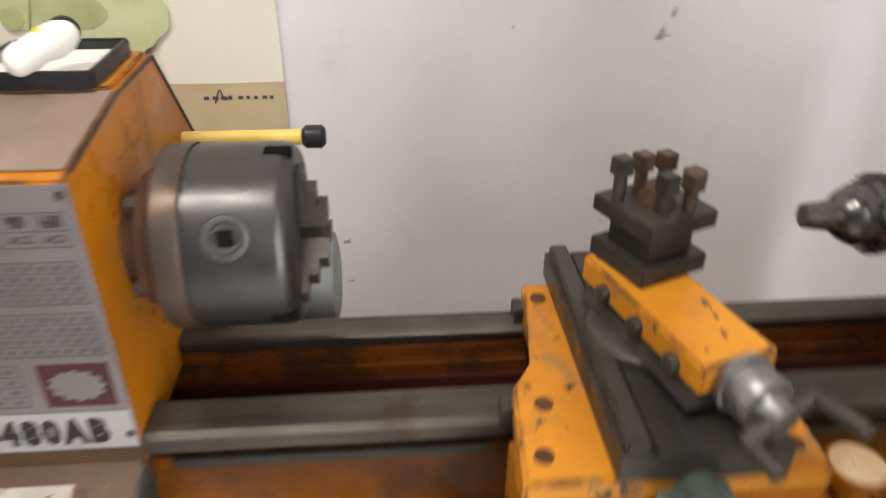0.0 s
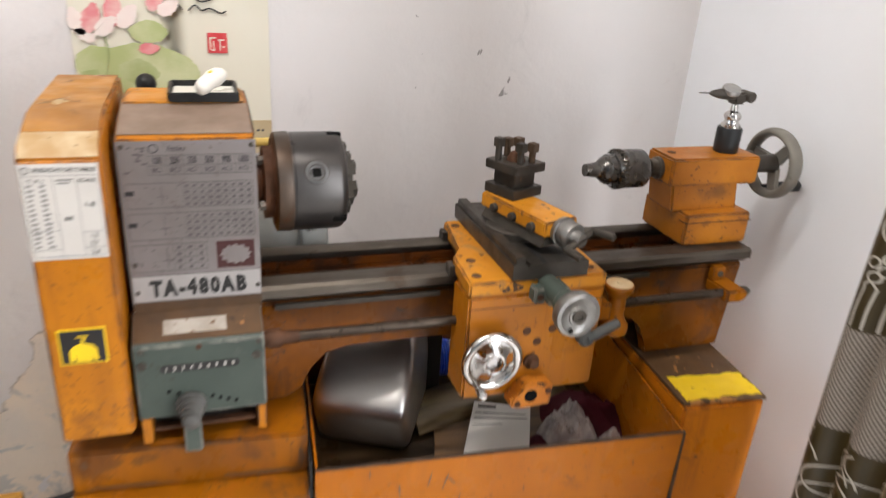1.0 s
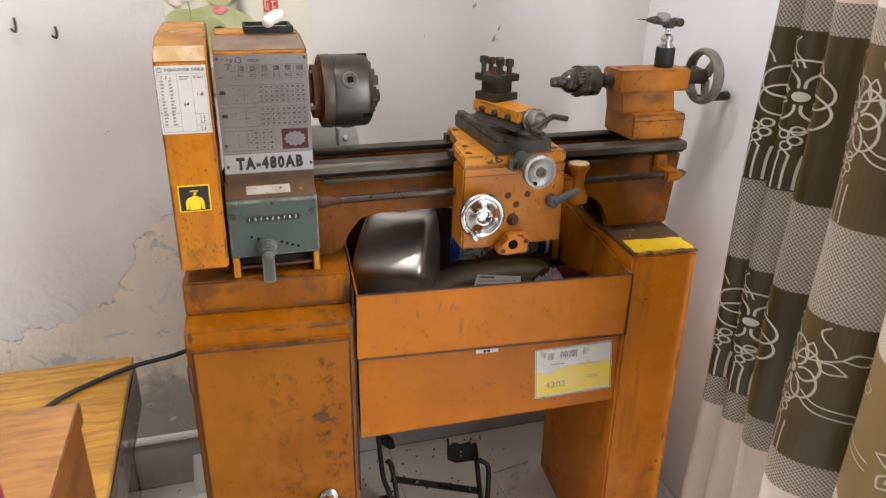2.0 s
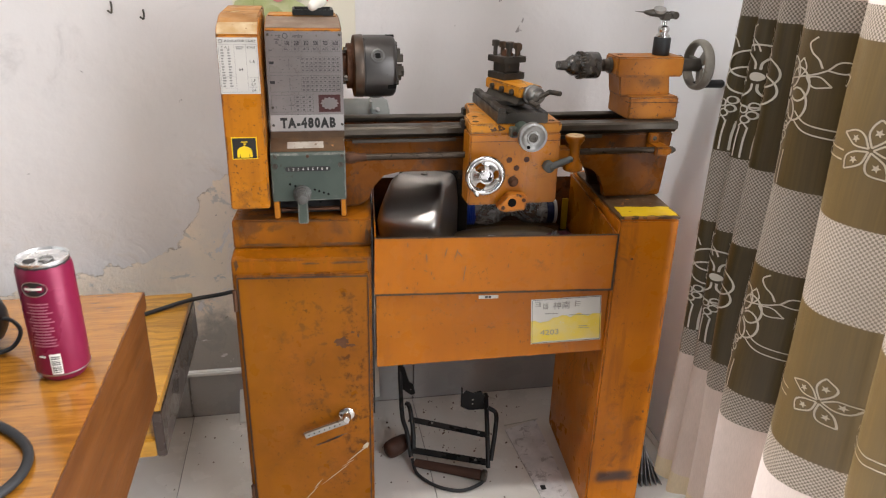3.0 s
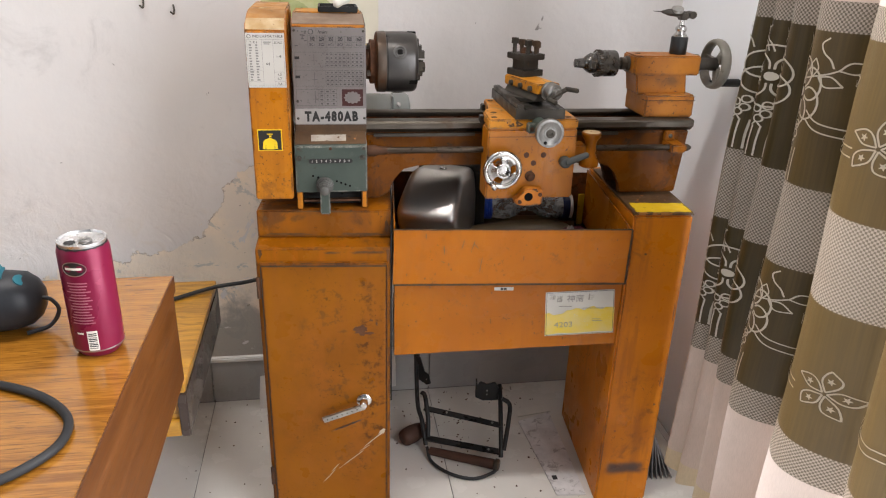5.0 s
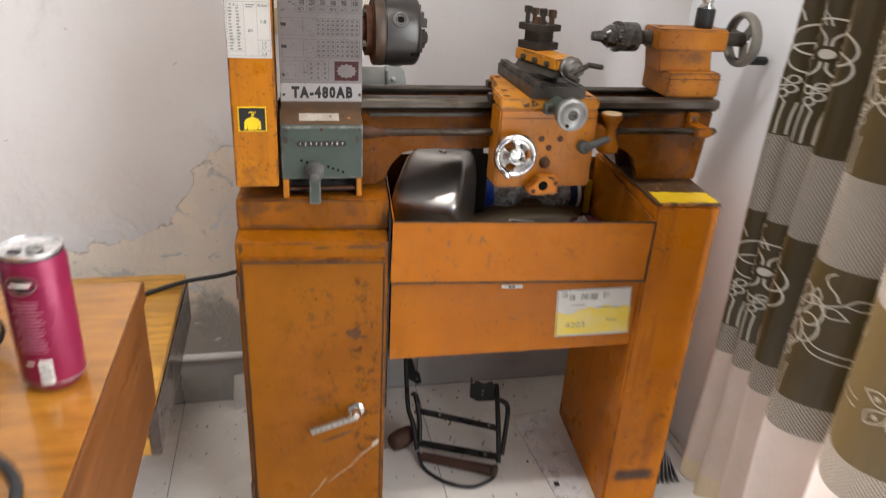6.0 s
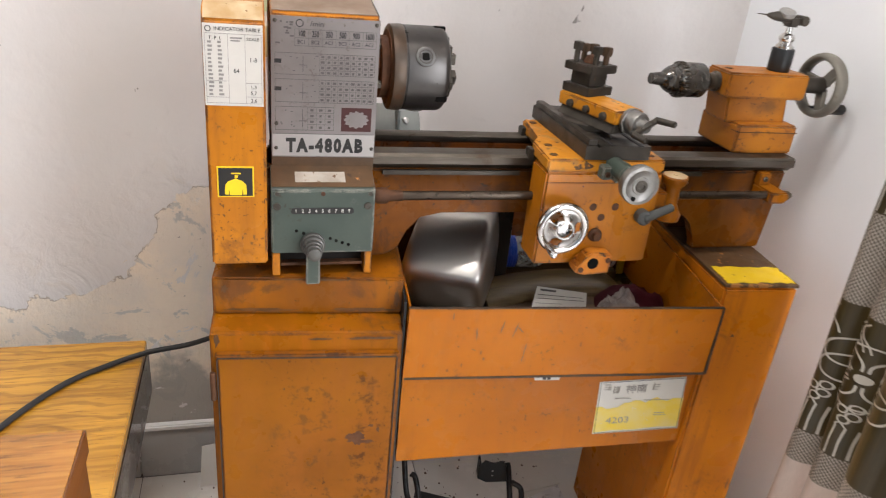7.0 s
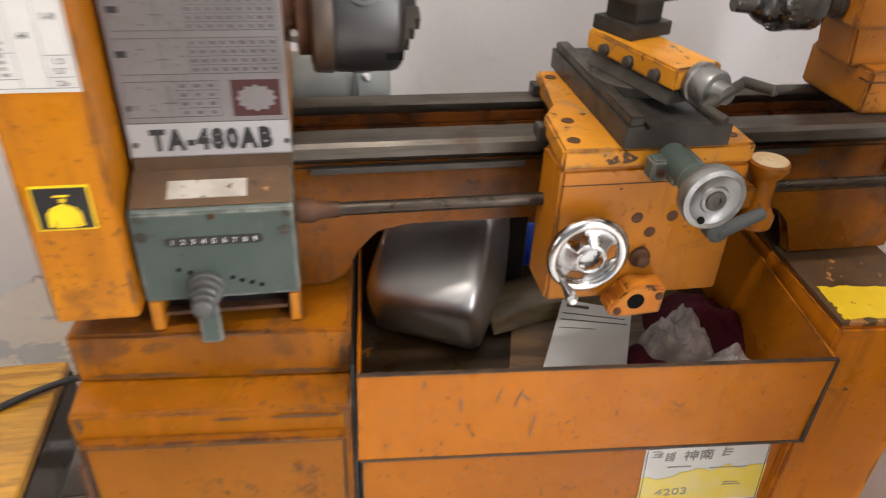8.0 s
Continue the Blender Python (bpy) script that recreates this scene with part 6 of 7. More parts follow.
def star_motif(z0, ob, s):
    """The pointed five-petal flower with small stars and a double line."""
    c = (s, z0 + 0.098)
    bm = fresh()
    for k in range(5):
        a = 0.1 + k * math.tau / 5
        for sg in (-1, 1):
            stitched(bm, [(c[0] + 0.003 * math.cos(a), c[1] + 0.003 * math.sin(a)), (c[0] + 0.021 * math.cos(a + sg * 0.5), c[1] + 0.019 * math.sin(a + sg * 0.42)),
                          (c[0] + 0.034 * math.cos(a + sg * 0.3), c[1] + 0.030 * math.sin(a + sg * 0.22)), (c[0] + 0.045 * math.cos(a + 0.14), c[1] + 0.038 * math.sin(a + 0.14))], 0.0021)
        q = (c[0] + 0.025 * math.cos(a + 0.03), c[1] + 0.022 * math.sin(a + 0.03))
        star = [bm.verts.new(curtain_point(q[0] + (0.0058 if j % 2 == 0 else 0.0025) * math.cos(j * math.pi / 5), q[1] + (0.0056 if j % 2 == 0 else 0.0024) * math.sin(j * math.pi / 5), 0.002)) for j in range(10)]
        bm.faces.new(star)
    part("star_flower", bm, STITCH, ob, "pale pointed flower with small stars")
    for dz in (0.006, -0.006):
        bm = fresh()
        stitched(bm, [(s + 0.055, c[1] - 0.012 + dz), (s + 0.10, c[1] - 0.020 + dz), (s + 0.12, c[1] - 0.018 + dz), (s + 0.148, c[1] - 0.016 + dz)], 0.0021)
        part("stitched_line", bm, STITCH, ob)


for (z0, ob), s_star in zip(olive_parts[:2], (0.445, 0.432)):
    for s_, sx in ((0.036, 0.0), (0.097, 1.6), (0.232, 0.87)):
        motif(z0, ob, s_, sx)
    trail(z0, ob, 0.245)
    star_motif(z0, ob, s_star)

# ---- the poster on the wall ----
PAPER_CREAM = surface("cream_poster_paper", (0.76, 0.73, 0.62), (0.72, 0.68, 0.55), 0.6, big=3, bump=0.02)
PAPER_BEIGE = surface("old_beige_paper", (0.52, 0.42, 0.26), (0.46, 0.36, 0.21), 0.7, big=14)
LEAF_INK = surface("green_watercolour", (0.42, 0.47, 0.21), (0.58, 0.60, 0.36), 0.65, big=16, fine=60, bump=0.0)
LEAF_DARK = surface("deep_green_watercolour", (0.34, 0.39, 0.16), (0.47, 0.51, 0.27), 0.65, big=22, bump=0.0)
PINK_INK = surface("pink_watercolour", (0.70, 0.20, 0.22), (0.82, 0.56, 0.52), 0.65, big=26, bump=0.0)
WHITE_INK = surface("pale_pink_watercolour", (0.82, 0.68, 0.63), (0.84, 0.76, 0.70), 0.65, big=26, bump=0.0)
SEAL_RED = surface("seal_red_ink", (0.58, 0.035, 0.045), (0.66, 0.10, 0.10), 0.6, big=60, bump=0.0)
PY = WY - 0.003
poster = thing("poster", "cream paper calendar poster with painted pink lotus flowers", "poster")
bm = fresh()
rows_ = [(-0.262 + 0.27 * i / 12, [PY - 0.0015 * (1 + math.sin(i * 0.9)) * 0.6 for _ in range(2)]) for i in range(13)]
for (xa, ya), (xb, yb) in zip(rows_, rows_[1:]):
    solid(bm, [(xa, ya[0], 0.977), (xb, yb[0], 0.977), (xb, yb[0], 1.50), (xa, ya[0], 1.50)], [(xa, ya[0] + 0.001, 0.977), (xb, yb[0] + 0.001, 0.977), (xb, yb[0] + 0.001, 1.50), (xa, ya[0] + 0.001, 1.50)])
bmesh.ops.remove_doubles(bm, verts=bm.verts, dist=1e-5)
sheet = part("sheet", bm, PAPER_CREAM, poster)
bm = fresh(); box(bm, -0.262, 0.008, PY - 0.001, PY + 0.001, 0.925, 0.9775)
strip = part("foot_strip", bm, PAPER_BEIGE, poster, "brown paper strip with small printing")
def blot(pts, y, n=60, amp=0.004, seed=1):
    """A painted blot: a closed smooth outline with an uneven edge."""
    random.seed(seed)
    line = smooth_line([(x, 0, z) for x, z in pts] + [(pts[0][0], 0, pts[0][1])], 8)
    return [(p.x + random.uniform(-amp, amp), p.z + random.uniform(-amp, amp)) for p in line[:-1]]
def paint(name, pts, mat_, layer, amp=0.002, seed=1, label=""):
    bm = fresh(); y = PY - 0.0035 - layer * 0.0004
    flat_on(bm, [(x, y, z) for x, z in blot(pts, y, amp=amp, seed=seed)], (0, -1, 0), 0.0003)
    return part(name, bm, mat_, sheet, label)
paint("leaf", [(-0.259, 1.075), (-0.235, 1.088), (-0.205, 1.078), (-0.195, 1.05), (-0.215, 1.03), (-0.245, 1.04), (-0.259, 1.052)], LEAF_INK, 0, 0.0012, 2)
paint("leaf", [(-0.235, 1.078), (-0.185, 1.092), (-0.15, 1.090), (-0.112, 1.074), (-0.094, 1.050), (-0.104, 1.026), (-0.14, 1.005), (-0.19, 1.005), (-0.225, 1.035)], LEAF_INK, 1, 0.0012, 3)
paint("leaf", [(-0.205, 1.062), (-0.175, 1.07), (-0.15, 1.05), (-0.17, 1.034), (-0.2, 1.042)], LEAF_DARK, 2, 0.0012, 4)
paint("leaf", [(-0.255, 1.05), (-0.235, 1.055), (-0.228, 1.04), (-0.245, 1.034)], LEAF_DARK, 2, 0.0012, 5)
paint("leaf", [(-0.19, 1.11), (-0.16, 1.125), (-0.135, 1.112), (-0.145, 1.096), (-0.175, 1.095)], LEAF_INK, 1, 0.0012, 6)
for k, (x, z, a, r) in enumerate(((-0.25, 1.115, 1.9, 0.03), (-0.235, 1.12, 1.3, 0.032), (-0.22, 1.112, 0.7, 0.028), (-0.205, 1.13, 1.5, 0.034), (-0.19, 1.125, 0.9, 0.03), (-0.165, 1.085, 0.1, 0.022), (-0.24, 1.10, 2.6, 0.022), (-0.15, 1.15, 1.2, 0.03), (-0.135, 1.14, 0.6, 0.026))):
    d, n = Vector((math.cos(a), math.sin(a))), Vector((-math.sin(a), math.cos(a)))
    pts = [Vector((x, z)) + d * r * u + n * r * w for u, w in ((-0.5, 0), (-0.2, 0.32), (0.35, 0.34), (0.85, 0.0), (0.35, -0.34), (-0.2, -0.32))]
    paint("petal", [tuple(p) for p in pts], PINK_INK if k % 2 else WHITE_INK, 3 + k % 3, 0.0012, 20 + k)
bm = fresh(); hose(bm, smooth_line([(-0.218, PY - 0.005, 1.10), (-0.216, PY - 0.005, 1.075), (-0.222, PY - 0.005, 1.05), (-0.230, PY - 0.005, 1.02)]), 0.0011, 6)
part("stem", bm, LEAF_DARK, sheet)
bm = fresh(); box(bm, -0.081, -0.053, PY - 0.0042, PY - 0.0038, 1.080, 1.109)
seal = part("seal", bm, SEAL_RED, sheet, "small red square seal")
bm = fresh()
for x0, x1, z0, z1 in ((-0.078, -0.069, 1.101, 1.103), (-0.078, -0.076, 1.085, 1.101), (-0.073, -0.0715, 1.086, 1.097), (-0.066, -0.057, 1.098, 1.1), (-0.064, -0.0625, 1.084, 1.098), (-0.060, -0.057, 1.088, 1.090), (-0.076, -0.07, 1.0835, 1.0855)):
    box(bm, x0, x1, PY - 0.0047, PY - 0.0043, z0, z1)
part("seal_mark", bm, PAPER_CREAM, seal)
bm = fresh()
for pts in ([(-0.15, 1.140), (-0.14, 1.150), (-0.13, 1.141), (-0.12, 1.148), (-0.112, 1.140)], [(-0.105, 1.139), (-0.095, 1.147), (-0.086, 1.14), (-0.075, 1.143), (-0.06, 1.137), (-0.052, 1.14)], [(-0.095, 1.156), (-0.085, 1.152), (-0.07, 1.156)]):
    hose(bm, smooth_line([(x, PY - 0.004, z) for x, z in pts], 5), 0.0011, 5)
part("brush_stroke", bm, INK, sheet)
bm = fresh()
random.seed(5)
for k in range(9):
    x = -0.075 + k * 0.0085 + random.uniform(-0.001, 0.001)
    box(bm, x, x + random.uniform(0.003, 0.006), PY - 0.0016, PY - 0.0012, 0.960, 0.9635)
hose(bm, smooth_line([(-0.064, PY - 0.0015, 0.956), (-0.058, PY - 0.0015, 0.970), (-0.054, PY - 0.0015, 0.960), (-0.048, PY - 0.0015, 0.964)], 5), 0.0008, 5)
part("print_bar", bm, INK_PALE, strip)

# ---- marks and hooks in the wall ----
for x, z, r in ((-0.516, 1.062, 0.011), (-0.452, 1.048, 0.009)):
    bm = fresh(); hose(bm, smooth_line([(x, WY - 0.002, z + r), (x + 0.003, WY - 0.012, z), (x + 0.001, WY - 0.014, z - r), (x - 0.006, WY - 0.010, z - r * 0.6)], 6), 0.0022, 8)
    mesh_thing("wall_hook", bm, STEEL_DARK, "small bent dark hook in the wall", "hook", group="hooks in the wall")

# ---- can on the table ----
CANX, CANY, CANZ = -0.405, -0.452, 0.7303
MAGENTA = surface("magenta_can_print", (0.17, 0.010, 0.038), (0.21, 0.013, 0.046), 0.34, 0.2, big=6, bump=0.02)
can = thing("drink_can", "opened tall magenta drink can on the table", "can", pose(CANX, CANY, CANZ))
bm = fresh(); turned(bm, (0, 0, 0), (0, 0, 1), [(0.001, 0.020), (0.0, 0.0225), (0.004, 0.0255), (0.009, 0.0285), (0.011, 0.029), (0.1325, 0.029), (0.1365, 0.0280), (0.1395, 0.0268)], 48)
part("body", bm, MAGENTA, can)
bm = fresh(); turned(bm, (0, 0, 0.1362), (0, 0, 1), [(0.0034, 0.0262), (0.0045, 0.0258), (0.006, 0.0262), (0.0075, 0.0272), (0.0092, 0.0272), (0.0095, 0.0262), (0.0062, 0.0255), (0.0055, 0.024), (0.0058, 0.006)], 48)
lid = part("lid", bm, LID_ALU, can, "bare aluminium lid with a ring pull")
bm = fresh(); ring_solid(bm, (0.004, -0.002, 0.1432), (0, 0, 1), 0.0062, 0.0016, 24, 8, 0.6)
part("ring_pull", bm, ALU, lid)
# black ring paints the shade below the lid
bm = fresh(); rod(bm, (0, 0, 0.1385), (0, 0, 0.1408), 0.0271)
part("neck_shade_ring", bm, INK, can)
bm = fresh(); turned(bm, (0, 0, 0.0092), (0, 0, 1), [(0, 0.0288), (0.0012, 0.0292), (0.0020, 0.0291)], 48)
part("foot_ring", bm, ALU, can)
bm = fresh(); turned(bm, (-0.012, -0.006, 0.1421), (0, 0, 1), [(0, 0.0065), (0.0003, 0.0065)], 20)
part("mouth", bm, INK, lid)
def on_can(a0, a1, z0, z1, r, n=10):
    bm = fresh()
    for k in range(n):
        b0, b1 = a0 + (a1 - a0) * k / n, a0 + (a1 - a0) * (k + 1) / n
        vs = [bm.verts.new((q * math.cos(b), q * math.sin(b), z)) for b, z in ((b0, z0), (b1, z0), (b1, z1), (b0, z1)) for q in (r,)]
        bm.faces.new(vs)
    return bm
FA = math.atan2(-0.83, 0.10)
for q, mat_, nm in ((1.0, ALU, "emblem_rim"), (0.88, INK, "emblem")):
    bm = fresh()
    ring = [bm.verts.new((0.02915 * math.cos(FA - 0.30 + 0.50 * q * math.cos(t * math.tau / 28)) * (1 + (1 - q) * 0.02), 0.02915 * math.sin(FA - 0.30 + 0.50 * q * math.cos(t * math.tau / 28)) * (1 + (1 - q) * 0.02), 0.118 + 0.0092 * q * math.sin(t * math.tau / 28))) for t in range(28)]
    mid = bm.verts.new((0.0293 * math.cos(FA - 0.30), 0.0293 * math.sin(FA - 0.30), 0.118))
    for t in range(28):
        bm.faces.new((ring[t], ring[(t + 1) % 28], mid))
    part(nm, bm, mat_, can)
part("emblem_bar", on_can(FA - 0.62, FA + 0.02, 0.1172, 0.1200, 0.0296), WHITE_PLASTIC, can)
PINK_PRINT = surface("pale_pink_print", (0.36, 0.13, 0.17), (0.30, 0.10, 0.14), 0.4, bump=0)
random.seed(9)
for k in range(15):
    w = random.uniform(0.30, 0.52)
    part("text_bar", on_can(FA - 0.28 - w, FA - 0.28 + w, 0.0995 - k * 0.0037, 0.1010 - k * 0.0037, 0.0293), PINK_PRINT, can)
part("barcode_field", on_can(FA - 0.22, FA + 0.18, 0.006 + 0.006, 0.038, 0.0293), WHITE_PLASTIC, can)
for k in range(9):
    part("barcode_line", on_can(FA - 0.18, FA + 0.14, 0.0145 + k * 0.0024, 0.0145 + k * 0.0024 + (0.0014 if k % 3 else 0.0008), 0.0295), INK, can)
part("text_bar", on_can(FA - 0.62, FA - 0.34, 0.0335, 0.0358, 0.0293), WHITE_PLASTIC, can)

# ---- power tool and cord on the table ----
tool = thing("power_tool", "dark grey and teal cordless power tool lying on the table", "power tool", pose(-0.495, -0.385, 0.7303, 0, 0, 12))
DARK_GREY = surface("dark_grey_plastic", (0.02, 0.022, 0.026), (0.03, 0.032, 0.036), 0.42, big=20, fine=300, bump=0.1)
bm = fresh()
turned(bm, (0.012, 0, 0.040), (-1, 0, 0), [(0, 0.012), (0.006, 0.024), (0.018, 0.034), (0.04, 0.0385), (0.10, 0.0395), (0.20, 0.038), (0.24, 0.03), (0.25, 0.018)], 40)
part("housing", bm, DARK_GREY, tool)
bm = fresh(); box(bm, -0.20, -0.03, -0.020, 0.020, 0.072, 0.083, 0.004); box(bm, -0.075, -0.035, -0.012, 0.012, 0.082, 0.0865, 0.002)
part("top_cover", bm, TEAL, tool, "teal top cover")
bm = fresh(); turned(bm, (-0.012, -0.012, 0.068), (0.5, -0.3, 0.8), [(0, 0.009), (0.004, 0.009), (0.005, 0.006)], 20)
part("button", bm, TEAL, tool)
bm = fresh(); hose(bm, smooth_line([(0.0, -0.012, 0.045), (0.018, -0.016, 0.042), (0.026, -0.018, 0.026), (0.014, -0.022, 0.008), (-0.012, -0.03, 0.005)], 8), 0.0026, 8)
part("wrist_strap", bm, BLACK_RUBBER, tool)
bm = fresh(); box(bm, -0.19, -0.06, -0.05, 0.03, 0.0, 0.02, 0.006)
part("battery", bm, BLACK, tool)
bm = fresh(); hose(bm, smooth_line([(-0.95, -0.62, 0.7352), (-0.75, -0.50, 0.7352), (-0.60, -0.505, 0.7352), (-0.505, -0.528, 0.7352), (-0.440, -0.560, 0.7352), (-0.400, -0.600, 0.7352), (-0.390, -0.640, 0.7352), (-0.405, -0.675, 0.7352), (-0.445, -0.708, 0.7352), (-0.53, -0.745, 0.7352), (-0.70, -0.78, 0.7352), (-0.95, -0.74, 0.7352)], 10), 0.0048, 12)
mesh_thing("cord", bm, BLACK_RUBBER, "thick black rubber cord looped on the table", "cord")
bm = fresh(); hose(bm, smooth_line([(-0.20, 0.40, 0.44), (-0.26, 0.365, 0.442), (-0.32, 0.332, 0.442), (-0.39, 0.315, 0.440), (-0.45, 0.287, 0.436), (-0.51, 0.240, 0.4352), (-0.57, 0.150, 0.4352), (-0.63, 0.02, 0.4352), (-0.69, -0.06, 0.436), (-0.73, -0.11, 0.41), (-0.75, -0.13, 0.30)], 10), 0.0048, 10)
mesh_thing("power_cable", bm, BLACK_RUBBER, "black power cable running from the cabinet over the low table", "cable")

# ---- things on the headstock ----
holder = thing("desk_tray", "small white tray with a thick black rim on the headstock", "tray", pose(-0.092, 0.221, 1.0747))
bm = fresh(); box(bm, -0.034, 0.034, -0.036, 0.036, 0.0, 0.004, 0.001)
part("plate", bm, WHITE_PLASTIC, holder)
for b in ((-0.036, 0.036, -0.038, -0.0335, 0.0, 0.0105), (-0.036, 0.036, 0.0335, 0.038, 0.0, 0.0105), (-0.038, -0.0338, -0.034, 0.034, 0.0, 0.0105), (0.0338, 0.038, -0.034, 0.034, 0.0, 0.0105)):
    bm = fresh(); box(bm, *b, 0.001)
    part("rim", bm, BLACK, holder)
bm = fresh()
turned(bm, (-0.097, 0.180, 1.0895), (0.56, 0.73, 0.27), [(0, 0.004), (0.003, 0.008), (0.010, 0.0098), (0.020, 0.0092), (0.028, 0.0102), (0.037, 0.0095), (0.043, 0.007), (0.046, 0.003)], 24)
for v in bm.verts:
    v.co += Vector(noise.noise_vector(v.co * 80)) * 0.0018
piece = thing("white_bottle", "small lumpy white plastic bottle on the black-rimmed tray", "bottle")
part("body", bm, WHITE_PLASTIC, piece, angle=80)
bm = fresh(); turned(bm, (-0.0835, 0.1955, 1.1055), (-0.1, -0.35, 0.9), [(0, 0.0024), (0.001, 0.002)], 12)
part("dot", bm, YELLOW, piece, "small yellow dot")

# ---- dial indicator on the tailstock ----
gauge = thing("dial_gauge", "small dial gauge on a chromed ball and black magnet base", "gauge")
bm = fresh(); turned(bm, (0.607, 0.170, 1.0052), (0, 0, 1), [(0, 0.0165), (0.001, 0.0172), (0.033, 0.0172), (0.035, 0.0162)], 32)
part("magnet_base", bm, BLACK, gauge)
bm = fresh(); turned(bm, (0.607, 0.170, 1.0402), (0, 0, 1), [(0, 0.0135), (0.004, 0.0135), (0.006, 0.0105), (0.010, 0.0095), (0.013, 0.0115), (0.017, 0.0118), (0.021, 0.009), (0.023, 0.0055), (0.034, 0.0045)], 28)
part("ball_joint", bm, CHROME, gauge)
bm = fresh(); box(bm, 0.597, 0.617, 0.160, 0.180, 1.073, 1.090, 0.003); rod(bm, (0.600, 0.170, 1.0815), (0.632, 0.170, 1.0835), 0.0052, soft=0.001)
rod(bm, (0.624, 0.158, 1.083), (0.624, 0.182, 1.083), 0.0075, soft=0.0015)
part("clamp", bm, STEEL_DARK, gauge)
bm = fresh(); turned(bm, (0.602, 0.166, 1.086), (-1, -0.05, 0.06), [(0, 0.0065), (0.012, 0.0078), (0.030, 0.0068), (0.044, 0.003), (0.046, 0.0012), (0.064, 0.0006)], 18)
part("stylus", bm, STEEL_DARK, gauge)
bm = fresh(); turned(bm, (0.590, 0.164, 1.090), (-0.1, -0.35, 0.9), [(0, 0.012), (0.004, 0.0128), (0.0065, 0.012), (0.007, 0.004)], 26)
part("dial", bm, ALU, gauge)

# ---- things in the chip tray ----
PAN_STEEL = surface("polished_stainless_steel", (0.64, 0.62, 0.59), (0.55, 0.53, 0.50), 0.37, 1.0, big=5, fine=200, bump=0.0, rough_var=0.05)
PAN_DARK = surface("tarnished_steel", (0.045, 0.04, 0.036), (0.07, 0.062, 0.055), 0.35, 0.8, big=8)
pan = thing("dryer_cover", "dull stainless steel hand dryer cover lying in the tray", "dryer cover")
PAN = pose(0.036, 0.152, 0.5832, 0, 0, -26.6)
bm = fresh()
bmesh.ops.create_cube(bm, size=2.0)
bmesh.ops.subdivide_edges(bm, edges=list(bm.edges), cuts=13, use_grid_fill=True)
half, rnd = Vector((0.067, 0.093, 0.0825)), 0.017
for v in bm.verts:
    p = Vector((v.co.x * half.x, v.co.y * half.y, v.co.z * half.z))
    core = Vector([max(-h + rnd, min(h - rnd, q)) for q, h in zip(p, half)])
    p = core + (p - core).normalized() * rnd if (p - core).length > 1e-6 else p
    h, back = (p.z + half.z) / (2 * half.z), (p.y + half.y) / (2 * half.y)
    lean = 0.040 * max(0.0, 1 - h / 0.50) + 0.088 * max(0.0, (h - 0.50) / 0.50) ** 1.15 + 0.004 * math.exp(-((h - 0.50) / 0.07) ** 2)
    narrow = 1 - 0.16 * max(0.0, (h - 0.55) / 0.45) ** 1.5
    v.co = (0.043 + p.x * narrow, 0.093 + p.y + lean * (1 - back), half.z + p.z - 0.012 * back * h)
bmesh.ops.transform(bm, matrix=PAN, verts=bm.verts)
part("shell", bm, PAN_STEEL, pan, angle=180)
bm = fresh(); turned(bm, (0.048, 0.115, 0.1585), (0.0, 0.15, 1), [(0, 0.0085), (0.006, 0.0085), (0.0068, 0.006), (0.006, 0.003)], 24)
bmesh.ops.transform(bm, matrix=PAN, verts=bm.verts)
part("lock", bm, CHROME, pan, "round chromed lock")
bm = fresh(); box(bm, -0.034, 0.128, 0.1865, 0.1905, 0.0, 0.160, 0.0)
bmesh.ops.bevel(bm, geom=[e for e in bm.edges if abs(e.verts[0].co.y - e.verts[1].co.y) > 0.003], offset=0.012, segments=4, affect="EDGES")
bmesh.ops.transform(bm, matrix=PAN, verts=bm.verts)
part("back_plate", bm, PAN_DARK, pan, "dark tarnished back plate")
bm = fresh(); solid(bm, [(0.165, 0.055, 0.5828), (0.425, 0.075, 0.5828), (0.42, 0.265, 0.5828), (0.225, 0.255, 0.5828)], [(0.165, 0.055, 0.5885), (0.425, 0.075, 0.5885), (0.42, 0.265, 0.5885), (0.225, 0.255, 0.5885)])
mesh_thing("plywood_board", bm, BOARD, "oily brown plywood board lying in the tray", "board")
bm = fresh()
prof = [(0.046 * math.cos(a), 0.022 * math.sin(a)) for a in [math.pi * k / 10 for k in range(11)]]
rings = []
for k in range(15):
    f = k / 14
    c = Vector((0.176 + 0.262 * f, 0.212 + 0.030 * math.sin(f * 2.4), 0.5888))
    h = 1.0 - 0.55 * abs(2 * f - 1) ** 5
    rings.append([bm.verts.new(c + Vector((0, u, w * h))) for u, w in prof])
for ra, rb in zip(rings, rings[1:]):
    for k in range(len(prof)):
        bm.faces.new((ra[k], ra[(k + 1) % len(prof)], rb[(k + 1) % len(prof)], rb[k]))
bm.faces.new(rings[0]); bm.faces.new(rings[-1][::-1])
mesh_thing("wood_slab", bm, SLAB, "olive-brown curved slab of varnished wood lying on the board", "wood slab", angle=60)


